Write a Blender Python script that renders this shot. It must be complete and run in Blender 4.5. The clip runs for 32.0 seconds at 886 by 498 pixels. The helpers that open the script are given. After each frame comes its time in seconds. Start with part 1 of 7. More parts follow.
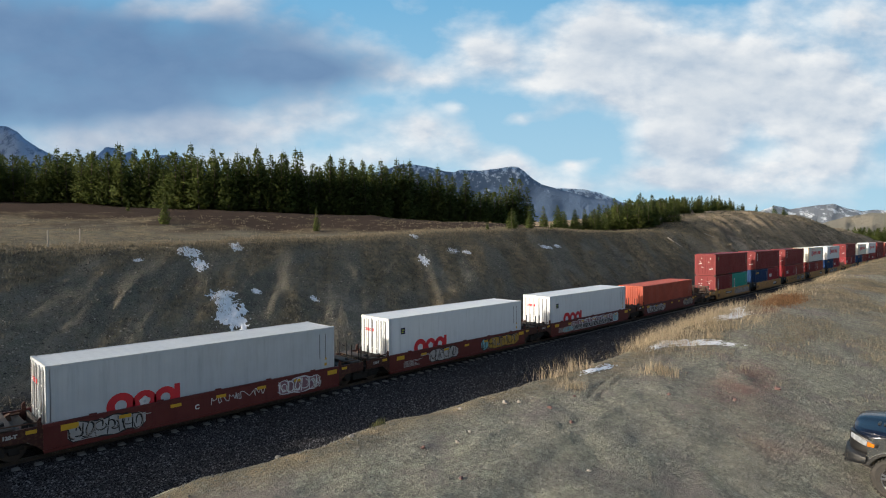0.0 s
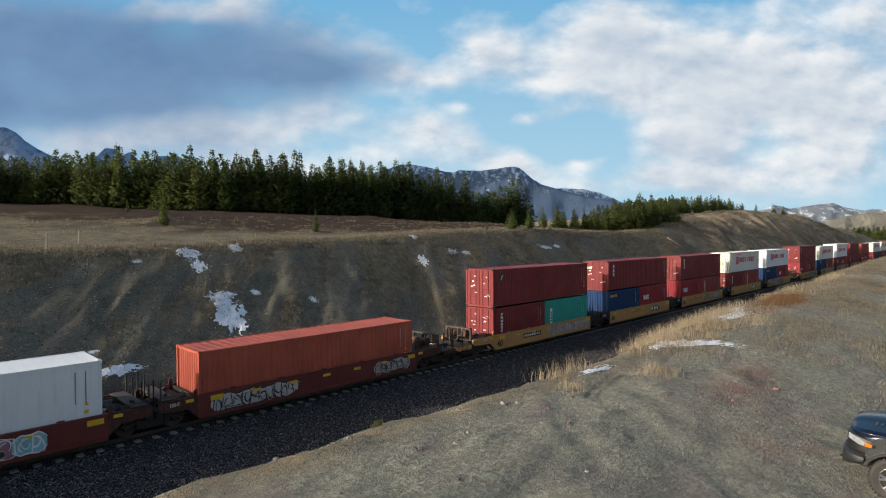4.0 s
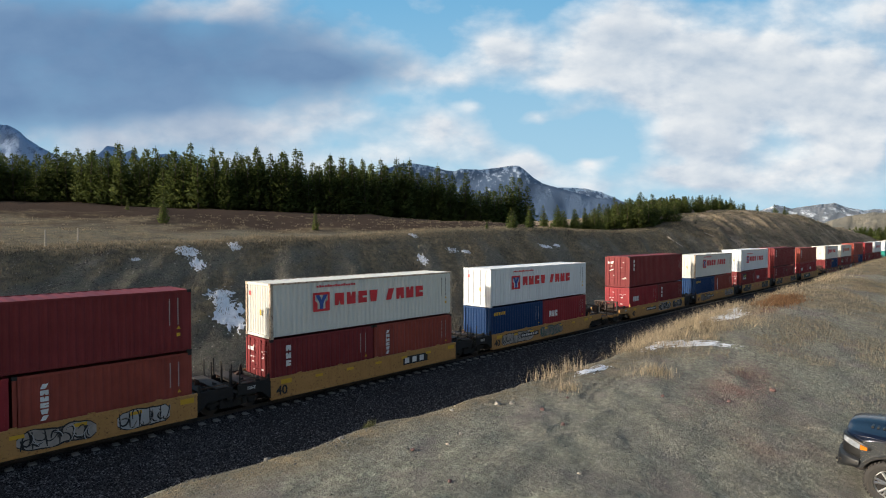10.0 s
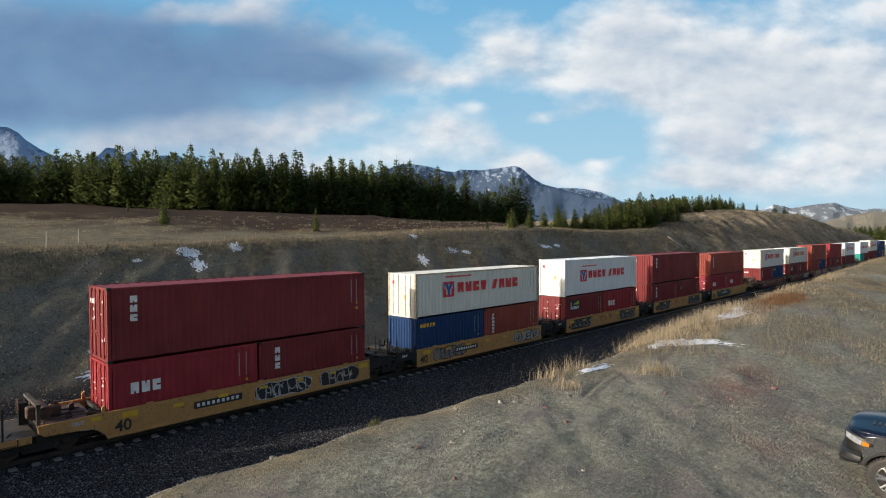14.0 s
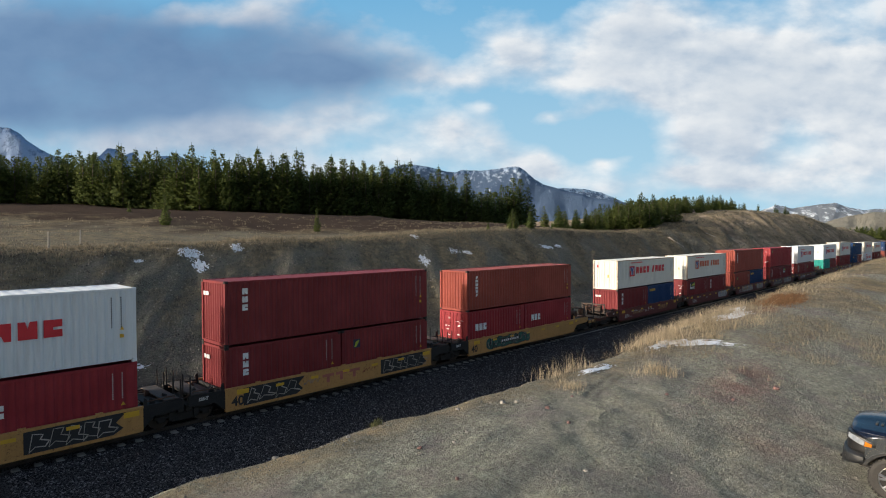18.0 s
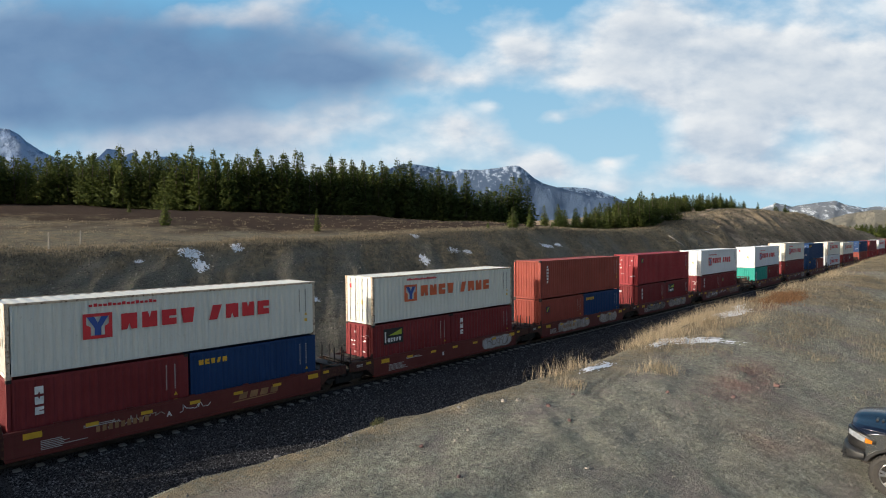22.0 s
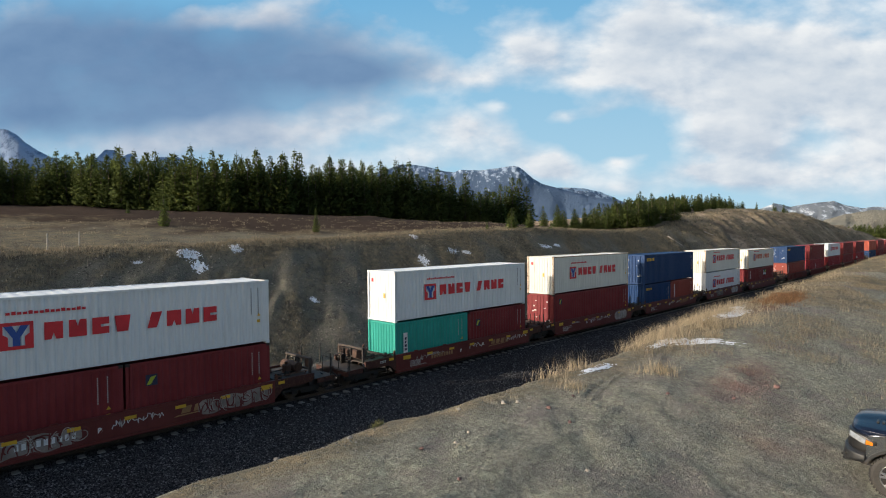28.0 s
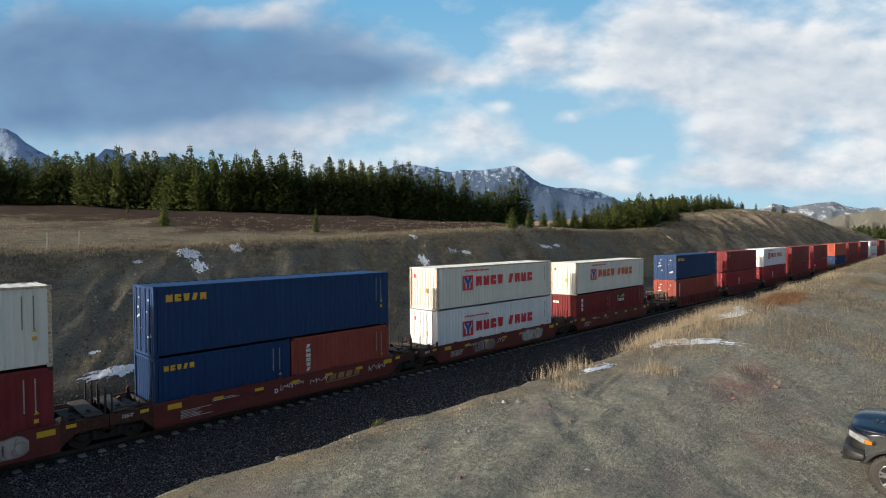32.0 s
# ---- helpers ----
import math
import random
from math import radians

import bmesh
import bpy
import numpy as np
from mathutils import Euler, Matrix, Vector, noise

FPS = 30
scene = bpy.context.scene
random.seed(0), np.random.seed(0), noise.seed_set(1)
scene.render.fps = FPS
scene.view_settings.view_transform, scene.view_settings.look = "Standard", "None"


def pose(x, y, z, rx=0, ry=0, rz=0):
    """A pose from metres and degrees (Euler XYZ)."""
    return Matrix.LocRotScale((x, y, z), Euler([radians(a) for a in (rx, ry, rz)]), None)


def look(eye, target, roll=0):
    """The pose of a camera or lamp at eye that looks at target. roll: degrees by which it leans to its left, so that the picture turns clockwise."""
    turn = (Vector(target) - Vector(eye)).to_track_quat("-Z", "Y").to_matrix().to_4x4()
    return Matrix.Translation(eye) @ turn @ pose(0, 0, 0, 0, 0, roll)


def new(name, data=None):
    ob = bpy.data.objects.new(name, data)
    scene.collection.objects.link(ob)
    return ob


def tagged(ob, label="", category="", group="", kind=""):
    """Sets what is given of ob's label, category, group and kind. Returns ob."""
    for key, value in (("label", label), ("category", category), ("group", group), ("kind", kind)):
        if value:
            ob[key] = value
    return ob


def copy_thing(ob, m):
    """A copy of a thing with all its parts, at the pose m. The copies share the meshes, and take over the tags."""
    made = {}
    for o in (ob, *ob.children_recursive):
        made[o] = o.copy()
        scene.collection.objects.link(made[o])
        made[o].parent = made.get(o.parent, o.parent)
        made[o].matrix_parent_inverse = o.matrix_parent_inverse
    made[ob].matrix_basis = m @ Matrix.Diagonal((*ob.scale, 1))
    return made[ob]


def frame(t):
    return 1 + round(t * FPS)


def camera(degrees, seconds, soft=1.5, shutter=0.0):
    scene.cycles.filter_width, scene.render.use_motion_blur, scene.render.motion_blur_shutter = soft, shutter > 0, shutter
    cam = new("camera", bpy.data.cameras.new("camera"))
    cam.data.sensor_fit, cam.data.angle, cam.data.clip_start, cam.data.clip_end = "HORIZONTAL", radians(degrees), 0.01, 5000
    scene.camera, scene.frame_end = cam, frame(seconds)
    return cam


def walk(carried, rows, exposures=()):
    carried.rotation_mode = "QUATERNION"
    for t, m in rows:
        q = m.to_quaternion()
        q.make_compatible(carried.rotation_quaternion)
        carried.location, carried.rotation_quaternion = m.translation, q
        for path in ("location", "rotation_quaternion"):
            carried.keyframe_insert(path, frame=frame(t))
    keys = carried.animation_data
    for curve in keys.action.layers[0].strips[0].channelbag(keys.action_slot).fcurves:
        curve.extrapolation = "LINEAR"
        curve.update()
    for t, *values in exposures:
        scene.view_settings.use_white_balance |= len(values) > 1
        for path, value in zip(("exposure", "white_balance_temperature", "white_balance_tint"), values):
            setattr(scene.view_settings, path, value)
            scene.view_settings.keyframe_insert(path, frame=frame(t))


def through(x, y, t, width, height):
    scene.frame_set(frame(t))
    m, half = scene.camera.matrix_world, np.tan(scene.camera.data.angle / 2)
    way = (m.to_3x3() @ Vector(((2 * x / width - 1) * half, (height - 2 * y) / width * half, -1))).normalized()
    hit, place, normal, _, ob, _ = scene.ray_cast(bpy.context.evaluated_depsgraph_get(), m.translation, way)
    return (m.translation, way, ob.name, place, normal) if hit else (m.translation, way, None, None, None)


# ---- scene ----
import itertools

cam = camera(76.17, 32.0, 1.05)
EYE = (0.0, -25.09, 7.82)
YAW, TILT, LEAN = 44.33, -1.365, -0.133


def eye_pose(dx=0.0, dy=0.0, dz=0.0, yaw=0.0, tilt=0.0, lean=0.0):
    return pose(EYE[0] + dx, EYE[1] + dy, EYE[2] + dz, 0, 0, YAW + yaw - 90) @ pose(0, 0, 0, 90 + TILT + tilt, 0, 0) @ pose(0, 0, 0, 0, 0, LEAN + lean)


# seconds, then the drift of the hovering camera: metres along x, y, z, and degrees of turn, tilt and lean
DRIFT = [
    (0.0, -0.214, 0.005, -0.029, -0.049, 0.071, 0.047),
    (0.5, -0.203, -0.007, -0.018, -0.049, 0.079, -0.003),
    (1.0, -0.212, -0.023, -0.015, -0.047, 0.099, -0.013),
    (1.5, -0.207, -0.032, -0.025, -0.053, 0.107, 0.003),
    (2.0, -0.217, -0.047, -0.009, -0.066, 0.096, -0.004),
    (2.5, -0.208, -0.042, -0.006, -0.078, 0.101, -0.018),
    (3.0, -0.212, -0.047, 0.010, -0.082, 0.108, -0.057),
    (3.5, -0.177, -0.019, -0.012, -0.078, 0.094, -0.065),
    (5.5, -0.177, -0.076, 0.006, -0.072, 0.114, -0.158),
    (5.6, -0.177, -0.076, 0.005, -0.072, 0.114, -0.158),
    (6.0, -0.195, -0.084, 0.013, -0.073, 0.105, -0.153),
    (6.5, -0.213, -0.116, 0.011, -0.072, 0.105, -0.148),
    (7.0, -0.209, -0.123, 0.020, -0.065, 0.106, -0.136),
    (7.5, -0.171, -0.070, 0.045, -0.057, 0.100, -0.139),
    (8.0, -0.110, -0.005, 0.029, -0.046, 0.090, -0.081),
    (8.5, -0.044, 0.027, 0.022, -0.024, 0.043, -0.044),
    (9.0, 0.000, 0.000, -0.000, -0.000, 0.000, -0.000),
    (9.5, 0.011, -0.051, -0.001, 0.020, -0.019, 0.064),
    (10.0, -0.001, -0.092, 0.009, 0.041, -0.025, 0.090),
    (10.5, -0.069, -0.152, 0.032, 0.048, 0.010, 0.110),
    (11.0, -0.160, -0.143, 0.034, 0.051, 0.032, 0.133),
    (11.5, -0.207, -0.120, 0.009, 0.063, 0.043, 0.147),
    (12.0, -0.200, -0.112, -0.029, 0.044, 0.049, 0.134),
    (12.5, -0.178, -0.119, -0.032, 0.033, 0.054, 0.098),
    (13.0, -0.165, -0.108, -0.029, 0.030, 0.056, 0.050),
    (13.5, -0.119, -0.090, -0.036, 0.040, 0.034, -0.018),
    (14.0, -0.106, -0.083, -0.028, 0.018, 0.045, -0.077),
    (14.2, -0.113, -0.081, -0.025, 0.011, 0.049, -0.094),
    (14.5, -0.116, -0.078, -0.024, 0.022, 0.053, -0.094),
    (16.5, -0.053, -0.077, -0.022, 0.056, 0.061, -0.101),
    (17.0, -0.077, -0.083, -0.007, 0.068, 0.059, -0.112),
    (17.5, -0.109, -0.073, -0.014, 0.075, 0.074, -0.076),
    (18.0, -0.140, -0.070, -0.022, 0.099, 0.088, -0.095),
    (18.5, -0.151, -0.070, -0.031, 0.101, 0.062, -0.156),
    (19.0, -0.141, -0.041, -0.028, 0.098, 0.049, -0.162),
    (19.5, -0.139, -0.038, -0.028, 0.100, 0.037, -0.186),
    (20.0, -0.144, -0.044, -0.030, 0.103, 0.037, -0.203),
    (20.5, -0.138, -0.032, -0.032, 0.101, 0.031, -0.234),
    (21.0, -0.139, -0.047, -0.033, 0.108, 0.033, -0.266),
    (21.5, -0.150, -0.060, -0.039, 0.106, 0.031, -0.294),
    (22.0, -0.163, -0.072, -0.039, 0.091, 0.027, -0.317),
    (22.5, -0.170, -0.086, -0.032, 0.078, 0.047, -0.335),
    (23.0, -0.186, -0.086, -0.032, 0.061, 0.065, -0.335),
    (23.5, -0.189, -0.085, -0.036, 0.050, 0.090, -0.343),
    (24.0, -0.185, -0.088, -0.037, 0.046, 0.096, -0.380),
    (24.5, -0.177, -0.083, -0.050, 0.036, 0.094, -0.395),
    (25.0, -0.176, -0.083, -0.042, 0.026, 0.091, -0.399),
    (25.5, -0.164, -0.069, -0.020, 0.025, 0.086, -0.410),
    (27.5, -0.186, -0.027, -0.012, -0.006, 0.063, -0.364),
    (28.0, -0.164, -0.040, -0.012, -0.017, 0.071, -0.354),
    (28.5, -0.163, -0.042, 0.009, -0.027, 0.058, -0.362),
    (29.0, -0.162, -0.038, 0.012, -0.026, 0.059, -0.359),
    (29.5, -0.179, -0.058, 0.006, -0.024, 0.072, -0.332),
    (30.0, -0.210, -0.097, 0.007, -0.029, 0.061, -0.351),
    (30.5, -0.199, -0.094, -0.003, -0.026, 0.069, -0.347),
    (31.0, -0.216, -0.074, -0.010, -0.035, 0.078, -0.313),
    (31.5, -0.232, -0.059, -0.011, -0.054, 0.074, -0.271),
    (32.0, -0.222, -0.045, -0.015, -0.064, 0.069, -0.266),
]
PATH = [(row[0], eye_pose(*row[1:])) for row in DRIFT]
walk(cam, PATH)

# ---- light ----
SUN_AZ, SUN_EL = math.radians(153), math.radians(15.5)
SUN_DIR = Vector((math.cos(SUN_AZ) * math.cos(SUN_EL), math.sin(SUN_AZ) * math.cos(SUN_EL), math.sin(SUN_EL)))
world = bpy.data.worlds.new("sky")
scene.world = world
world.use_nodes = True
wn = world.node_tree.nodes
sky = wn.new("ShaderNodeTexSky")
sky.sky_type, sky.sun_disc = "NISHITA", False
sky.sun_elevation, sky.sun_rotation = SUN_EL, math.radians(90) - SUN_AZ + 2 * math.pi
sky.air_density, sky.dust_density = 1.0, 3.5
wn["Background"].inputs["Strength"].default_value = 0.19
world.node_tree.links.new(sky.outputs[0], wn["Background"].inputs["Color"])
sun_data = bpy.data.lights.new("sun", "SUN")
sun_data.energy, sun_data.angle, sun_data.color = 5.4, math.radians(0.6), (1.0, 0.915, 0.79)
sun = new("sun", sun_data)
sun.matrix_world = look((0, 0, 60), Vector((0, 0, 60)) - SUN_DIR)
scene.view_settings.exposure = 0.0

# ---- noise in numpy ----
def lattice(ix, iy, seed):
    h = (ix.astype(np.int64) * 374761393 + iy.astype(np.int64) * 668265263 + seed * 974711) & 0x7FFFFFFF
    h = ((h ^ (h >> 13)) * 1274126177) & 0x7FFFFFFF
    return ((h ^ (h >> 16)) & 0xFFFF) / 65535.0


def value_noise(x, y, seed=0):
    x, y = np.asarray(x, float), np.asarray(y, float)
    ix, iy = np.floor(x), np.floor(y)
    fx, fy = x - ix, y - iy
    fx, fy = fx * fx * (3 - 2 * fx), fy * fy * (3 - 2 * fy)
    a, b = lattice(ix, iy, seed), lattice(ix + 1, iy, seed)
    c, d = lattice(ix, iy + 1, seed), lattice(ix + 1, iy + 1, seed)
    return (a + (b - a) * fx) * (1 - fy) + (c + (d - c) * fx) * fy


def fbm(x, y, octaves=4, seed=0):
    total, amp, norm = 0.0, 1.0, 0.0
    for o in range(octaves):
        total = total + amp * (value_noise(np.asarray(x) * 2 ** o, np.asarray(y) * 2 ** o, seed + o * 17) - 0.5)
        norm += amp
        amp *= 0.5
    return total / norm * 2


def smooth(a, b, v):
    t = np.clip((np.asarray(v, float) - a) / (b - a), 0, 1)
    return t * t * (3 - 2 * t)


# ---- materials ----
def nodes_of(name):
    m = bpy.data.materials.new(name)
    m.use_nodes = True
    return m, m.node_tree.nodes, m.node_tree.links, m.node_tree.nodes["Principled BSDF"]


def noise_node(n, l, vec, scale, detail=4.0, rough=0.6):
    t = n.new("ShaderNodeTexNoise")
    t.inputs["Scale"].default_value, t.inputs["Detail"].default_value, t.inputs["Roughness"].default_value = scale, detail, rough
    l.new(vec, t.inputs["Vector"])
    return t.outputs["Fac"]


def ramp(n, l, fac, lo, hi, c0=(0, 0, 0), c1=(1, 1, 1)):
    r = n.new("ShaderNodeValToRGB")
    r.color_ramp.elements[0].position, r.color_ramp.elements[1].position = lo, hi
    r.color_ramp.elements[0].color, r.color_ramp.elements[1].color = (*c0, 1), (*c1, 1)
    l.new(fac, r.inputs["Fac"])
    return r.outputs["Color"]


def blend(n, l, fac, a, b, mode="MIX"):
    x = n.new("ShaderNodeMix")
    x.data_type, x.blend_type = "RGBA", mode
    for key, v in ((0, fac), (6, a), (7, b)):
        if isinstance(v, (int, float)):
            x.inputs[key].default_value = v
        elif isinstance(v, tuple):
            x.inputs[key].default_value = (*v, 1)
        else:
            l.new(v, x.inputs[key])
    return x.outputs[2]


def bump(n, l, height, strength, distance, bsdf):
    b = n.new("ShaderNodeBump")
    b.inputs["Strength"].default_value, b.inputs["Distance"].default_value = strength, distance
    l.new(height, b.inputs["Height"])
    l.new(b.outputs[0], bsdf.inputs["Normal"])


def leafy(n, l, p, colour, through):
    """Thin leaves and blades: some of the light comes through them."""
    tr = n.new("ShaderNodeBsdfTranslucent")
    l.new(colour, tr.inputs["Color"])
    mx = n.new("ShaderNodeMixShader")
    mx.inputs[0].default_value = through
    l.new(p.outputs[0], mx.inputs[1])
    l.new(tr.outputs[0], mx.inputs[2])
    l.new(mx.outputs[0], n["Material Output"].inputs["Surface"])
    p.inputs["Specular IOR Level"].default_value = 0.1


def mat(name, col, rough=0.7, metal=0.0, var=0.3, scale=1.5, fine=25.0, relief=0.15, dirt=(0.10, 0.08, 0.06), dirty=0.25, piece=0.0):
    """A worn plain surface: two scales of tone, some dirt and fine relief."""
    m, n, l, p = nodes_of(name)
    vec = n.new("ShaderNodeTexCoord").outputs["Object"]
    big, small = noise_node(n, l, vec, scale), noise_node(n, l, vec, fine, 6, 0.7)
    dark, light = tuple(c * (1 - var) for c in col), tuple(min(1, c * (1 + var * 0.6)) for c in col)
    c = blend(n, l, ramp(n, l, big, 0.3, 0.7), dark, light)
    c = blend(n, l, ramp(n, l, small, 0.50, 0.80, (0, 0, 0), (dirty,) * 3), c, dirt)
    if piece:
        info = n.new("ShaderNodeObjectInfo")
        c = blend(n, l, ramp(n, l, info.outputs["Random"], 0, 1, (0, 0, 0), (piece,) * 3), c, tuple(v * 0.45 for v in col))
    l.new(c, p.inputs["Base Color"])
    p.inputs["Roughness"].default_value, p.inputs["Metallic"].default_value = rough, metal
    if relief:
        bump(n, l, small, relief, 0.02, p)
    return m


def paint(name, col, fade=0.25, rust=0.3, spots=0.62):
    """Container paint: faded, streaked from the top, with rust specks and grime."""
    m, n, l, p = nodes_of(name)
    tc = n.new("ShaderNodeTexCoord").outputs["Object"]
    info = n.new("ShaderNodeObjectInfo")
    shift = n.new("ShaderNodeVectorMath")
    shift.operation = "ADD"
    l.new(tc, shift.inputs[0])
    mul = n.new("ShaderNodeVectorMath")
    mul.operation = "SCALE"
    mul.inputs[0].default_value = (37, 11, 5)
    l.new(info.outputs["Random"], mul.inputs["Scale"])
    l.new(mul.outputs[0], shift.inputs[1])
    vec = shift.outputs[0]
    mp = n.new("ShaderNodeMapping")
    mp.inputs["Scale"].default_value = (3.0, 3.0, 0.25)
    l.new(vec, mp.inputs["Vector"])
    streak = noise_node(n, l, mp.outputs[0], 1.6, 5, 0.7)
    big = noise_node(n, l, vec, 0.7, 3)
    small = noise_node(n, l, vec, 9.0, 8, 0.75)
    faded = tuple(min(1, c * (1 + fade) + 0.02 * fade) for c in col)
    c = blend(n, l, ramp(n, l, big, 0.35, 0.7), col, faded)
    c = blend(n, l, ramp(n, l, streak, 0.5, 0.82, (0, 0, 0), (0.4,) * 3), c, tuple(v * 0.5 for v in col))
    c = blend(n, l, ramp(n, l, small, spots, spots + 0.12, (0, 0, 0), (rust,) * 3), c, (0.11, 0.055, 0.032))
    l.new(c, p.inputs["Base Color"])
    p.inputs["Roughness"].default_value = 0.55
    p.inputs["Specular IOR Level"].default_value = 0.2
    bump(n, l, small, 0.08, 0.01, p)
    return m


MAROON = paint("maroon_paint", (0.150, 0.021, 0.024))
RED = paint("red_paint", (0.228, 0.023, 0.030))
OXIDE = paint("oxide_red_paint", (0.225, 0.048, 0.035))
ORANGE = paint("orange_red_paint", (0.32, 0.072, 0.045))
WHITE = paint("white_paint", (0.63, 0.655, 0.68), 0.05, 0.12)
CREAM = paint("cream_paint", (0.60, 0.60, 0.56), 0.05, 0.45, 0.60)
RUSTED = paint("rust_streaked_cream_edge", (0.45, 0.37, 0.29), 0.2, 1.0, 0.50)
GREY = paint("pale_grey_paint", (0.46, 0.485, 0.51), 0.1, 0.08)
BLUE = paint("dark_blue_paint", (0.008, 0.036, 0.112), 0.08)
TEAL = paint("teal_paint", (0.025, 0.27, 0.225), 0.15)
WELL_YELLOW = paint("yellow_ochre_paint", (0.40, 0.215, 0.075), 0.15, 1.0, 0.55)
WELL_BROWN = paint("brown_red_paint", (0.105, 0.024, 0.021), 0.25, 0.7, 0.56)
DARK_STEEL = mat("dark_grimy_steel", (0.016, 0.014, 0.013), 0.8, 0.0, 0.4, 2, 30)
RUST = mat("rusty_steel", (0.085, 0.045, 0.03), 0.8, 0.2, 0.4, 2, 30)
RAIL_STEEL = mat("worn_rail_steel", (0.10, 0.085, 0.075), 0.45, 0.8, 0.3)
TIE = mat("weathered_concrete_tie", (0.25, 0.24, 0.23), 0.9, 0, 0.3, 2, 30, 0.3, piece=0.45)
MARK_WHITE = mat("white_marking", (0.66, 0.66, 0.66), 0.6, 0, 0.2, 3, 30)
MARK_FADED = mat("faded_white_marking", (0.42, 0.41, 0.40), 0.7, 0, 0.3, 3, 30)
MARK_RED = mat("red_marking", (0.56, 0.018, 0.030), 0.6, 0, 0.15)
MARK_ORANGE = mat("orange_red_marking", (0.55, 0.10, 0.03), 0.6, 0, 0.15)
MARK_BLUE = mat("blue_marking", (0.02, 0.07, 0.30), 0.6, 0, 0.1)
MARK_YELLOW = mat("yellow_marking", (0.62, 0.36, 0.02), 0.6, 0, 0.15)
MARK_BLACK = mat("black_marking", (0.014, 0.014, 0.016), 0.7, 0, 0.2)
MARK_GREEN = mat("yellow_green_marking", (0.35, 0.42, 0.03), 0.6, 0, 0.15)

# ---- mesh helpers ----
class Shape:
    """Collects boxes, tubes and plates into one mesh."""

    def __init__(self):
        self.v, self.f = [], []

    def add(self, verts, faces):
        k = len(self.v)
        self.v += [tuple(p) for p in verts]
        self.f += [tuple(i + k for i in f) for f in faces]
        return self

    def box(self, x0, x1, y0, y1, z0, z1, b=0.0):
        if b <= 0:
            vs = [(x, y, z) for x in (x0, x1) for y in (y0, y1) for z in (z0, z1)]
            return self.add(vs, [(0, 1, 3, 2), (4, 6, 7, 5), (0, 4, 5, 1), (2, 3, 7, 6), (0, 2, 6, 4), (1, 5, 7, 3)])
        bm = bmesh.new()
        bmesh.ops.create_cube(bm, size=1.0)
        for p in bm.verts:
            p.co = ((x0 + x1) / 2 + p.co.x * (x1 - x0), (y0 + y1) / 2 + p.co.y * (y1 - y0), (z0 + z1) / 2 + p.co.z * (z1 - z0))
        bmesh.ops.bevel(bm, geom=bm.edges[:], offset=b, segments=1, affect="EDGES")
        bm.verts.index_update()
        self.add([p.co[:] for p in bm.verts], [[p.index for p in f.verts] for f in bm.faces])
        bm.free()
        return self

    def tube(self, a, b, r, seg=8, r2=None):
        a, b = Vector(a), Vector(b)
        w = (b - a).normalized()
        u = w.orthogonal().normalized()
        v = w.cross(u)
        r2 = r if r2 is None else r2
        ring = [u * math.cos(2 * math.pi * i / seg) + v * math.sin(2 * math.pi * i / seg) for i in range(seg)]
        vs = [a + p * r for p in ring] + [b + p * r2 for p in ring]
        fs = [(i, (i + 1) % seg, seg + (i + 1) % seg, seg + i) for i in range(seg)]
        return self.add(vs, fs + [tuple(range(seg))[::-1], tuple(range(seg, 2 * seg))])

    def prism(self, outline, y0, y1):
        """An outline of (x, z), drawn out from y0 to y1."""
        k = len(outline)
        vs = [(x, y0, z) for x, z in outline] + [(x, y1, z) for x, z in outline]
        fs = [(i, (i + 1) % k, k + (i + 1) % k, k + i) for i in range(k)]
        return self.add(vs, fs + [tuple(range(k))[::-1], tuple(range(k, 2 * k))])

    def mesh(self, name, material, smooth_faces=False):
        me = bpy.data.meshes.new(name)
        me.from_pydata(self.v, [], self.f)
        bm = bmesh.new()
        bm.from_mesh(me)
        bmesh.ops.recalc_face_normals(bm, faces=bm.faces[:])
        bm.to_mesh(me)
        bm.free()
        me.materials.append(material)
        if smooth_faces:
            me.polygons.foreach_set("use_smooth", [True] * len(me.polygons))
        return me


def part(name, shape, material, parent, label="", m=None):
    """Links a shape, or a mesh already made, as one mesh object under a thing."""
    me = shape if isinstance(shape, bpy.types.Mesh) else shape.mesh(name, material)
    ob = new(name, me)
    ob.parent = parent
    if m is not None:
        ob.matrix_basis = m
    if label:
        tagged(ob, label)
    return ob


def plain_mesh(name, verts, faces, material):
    me = bpy.data.meshes.new(name)
    me.from_pydata(verts, [], faces)
    me.materials.append(material)
    return me

# ---- ground: one sheet, the railway runs along x at y = 0, rail tops at z = 0 ----
def crest_y(x):
    return 25 + 6.0 * smooth(118, 165, x) + 1.2 * fbm(np.asarray(x) / 18.0, np.zeros_like(np.asarray(x, float)) + 3.3, 3, 5)


def crest_z(x):
    x = np.asarray(x, float)
    z = 6.4 + 0.55 * smooth(-40, 10, x) + 1.75 * smooth(8, 70, x) + 4.6 * smooth(100, 156, x) + 2.1 * smooth(150, 190, x) - 0.5 * smooth(190, 240, x) - 3.2 * smooth(235, 310, x) - 7.0 * smooth(300, 410, x)
    return z + 0.35 * fbm(x / 9.0, np.zeros_like(x), 3, 9)


def bank_edge(x):
    """Where the gravel lot breaks off towards the railway."""
    x = np.asarray(x, float)
    return -15.3 + 0.45 * smooth(6.5, 3.5, x) - 0.25 * smooth(8, 9.5, x) - 0.75 * smooth(9, 20, x) + 1.6 * smooth(40, 100, x) + 0.35 * fbm(x / 4.0, x * 0 + 0.3, 3, 13)


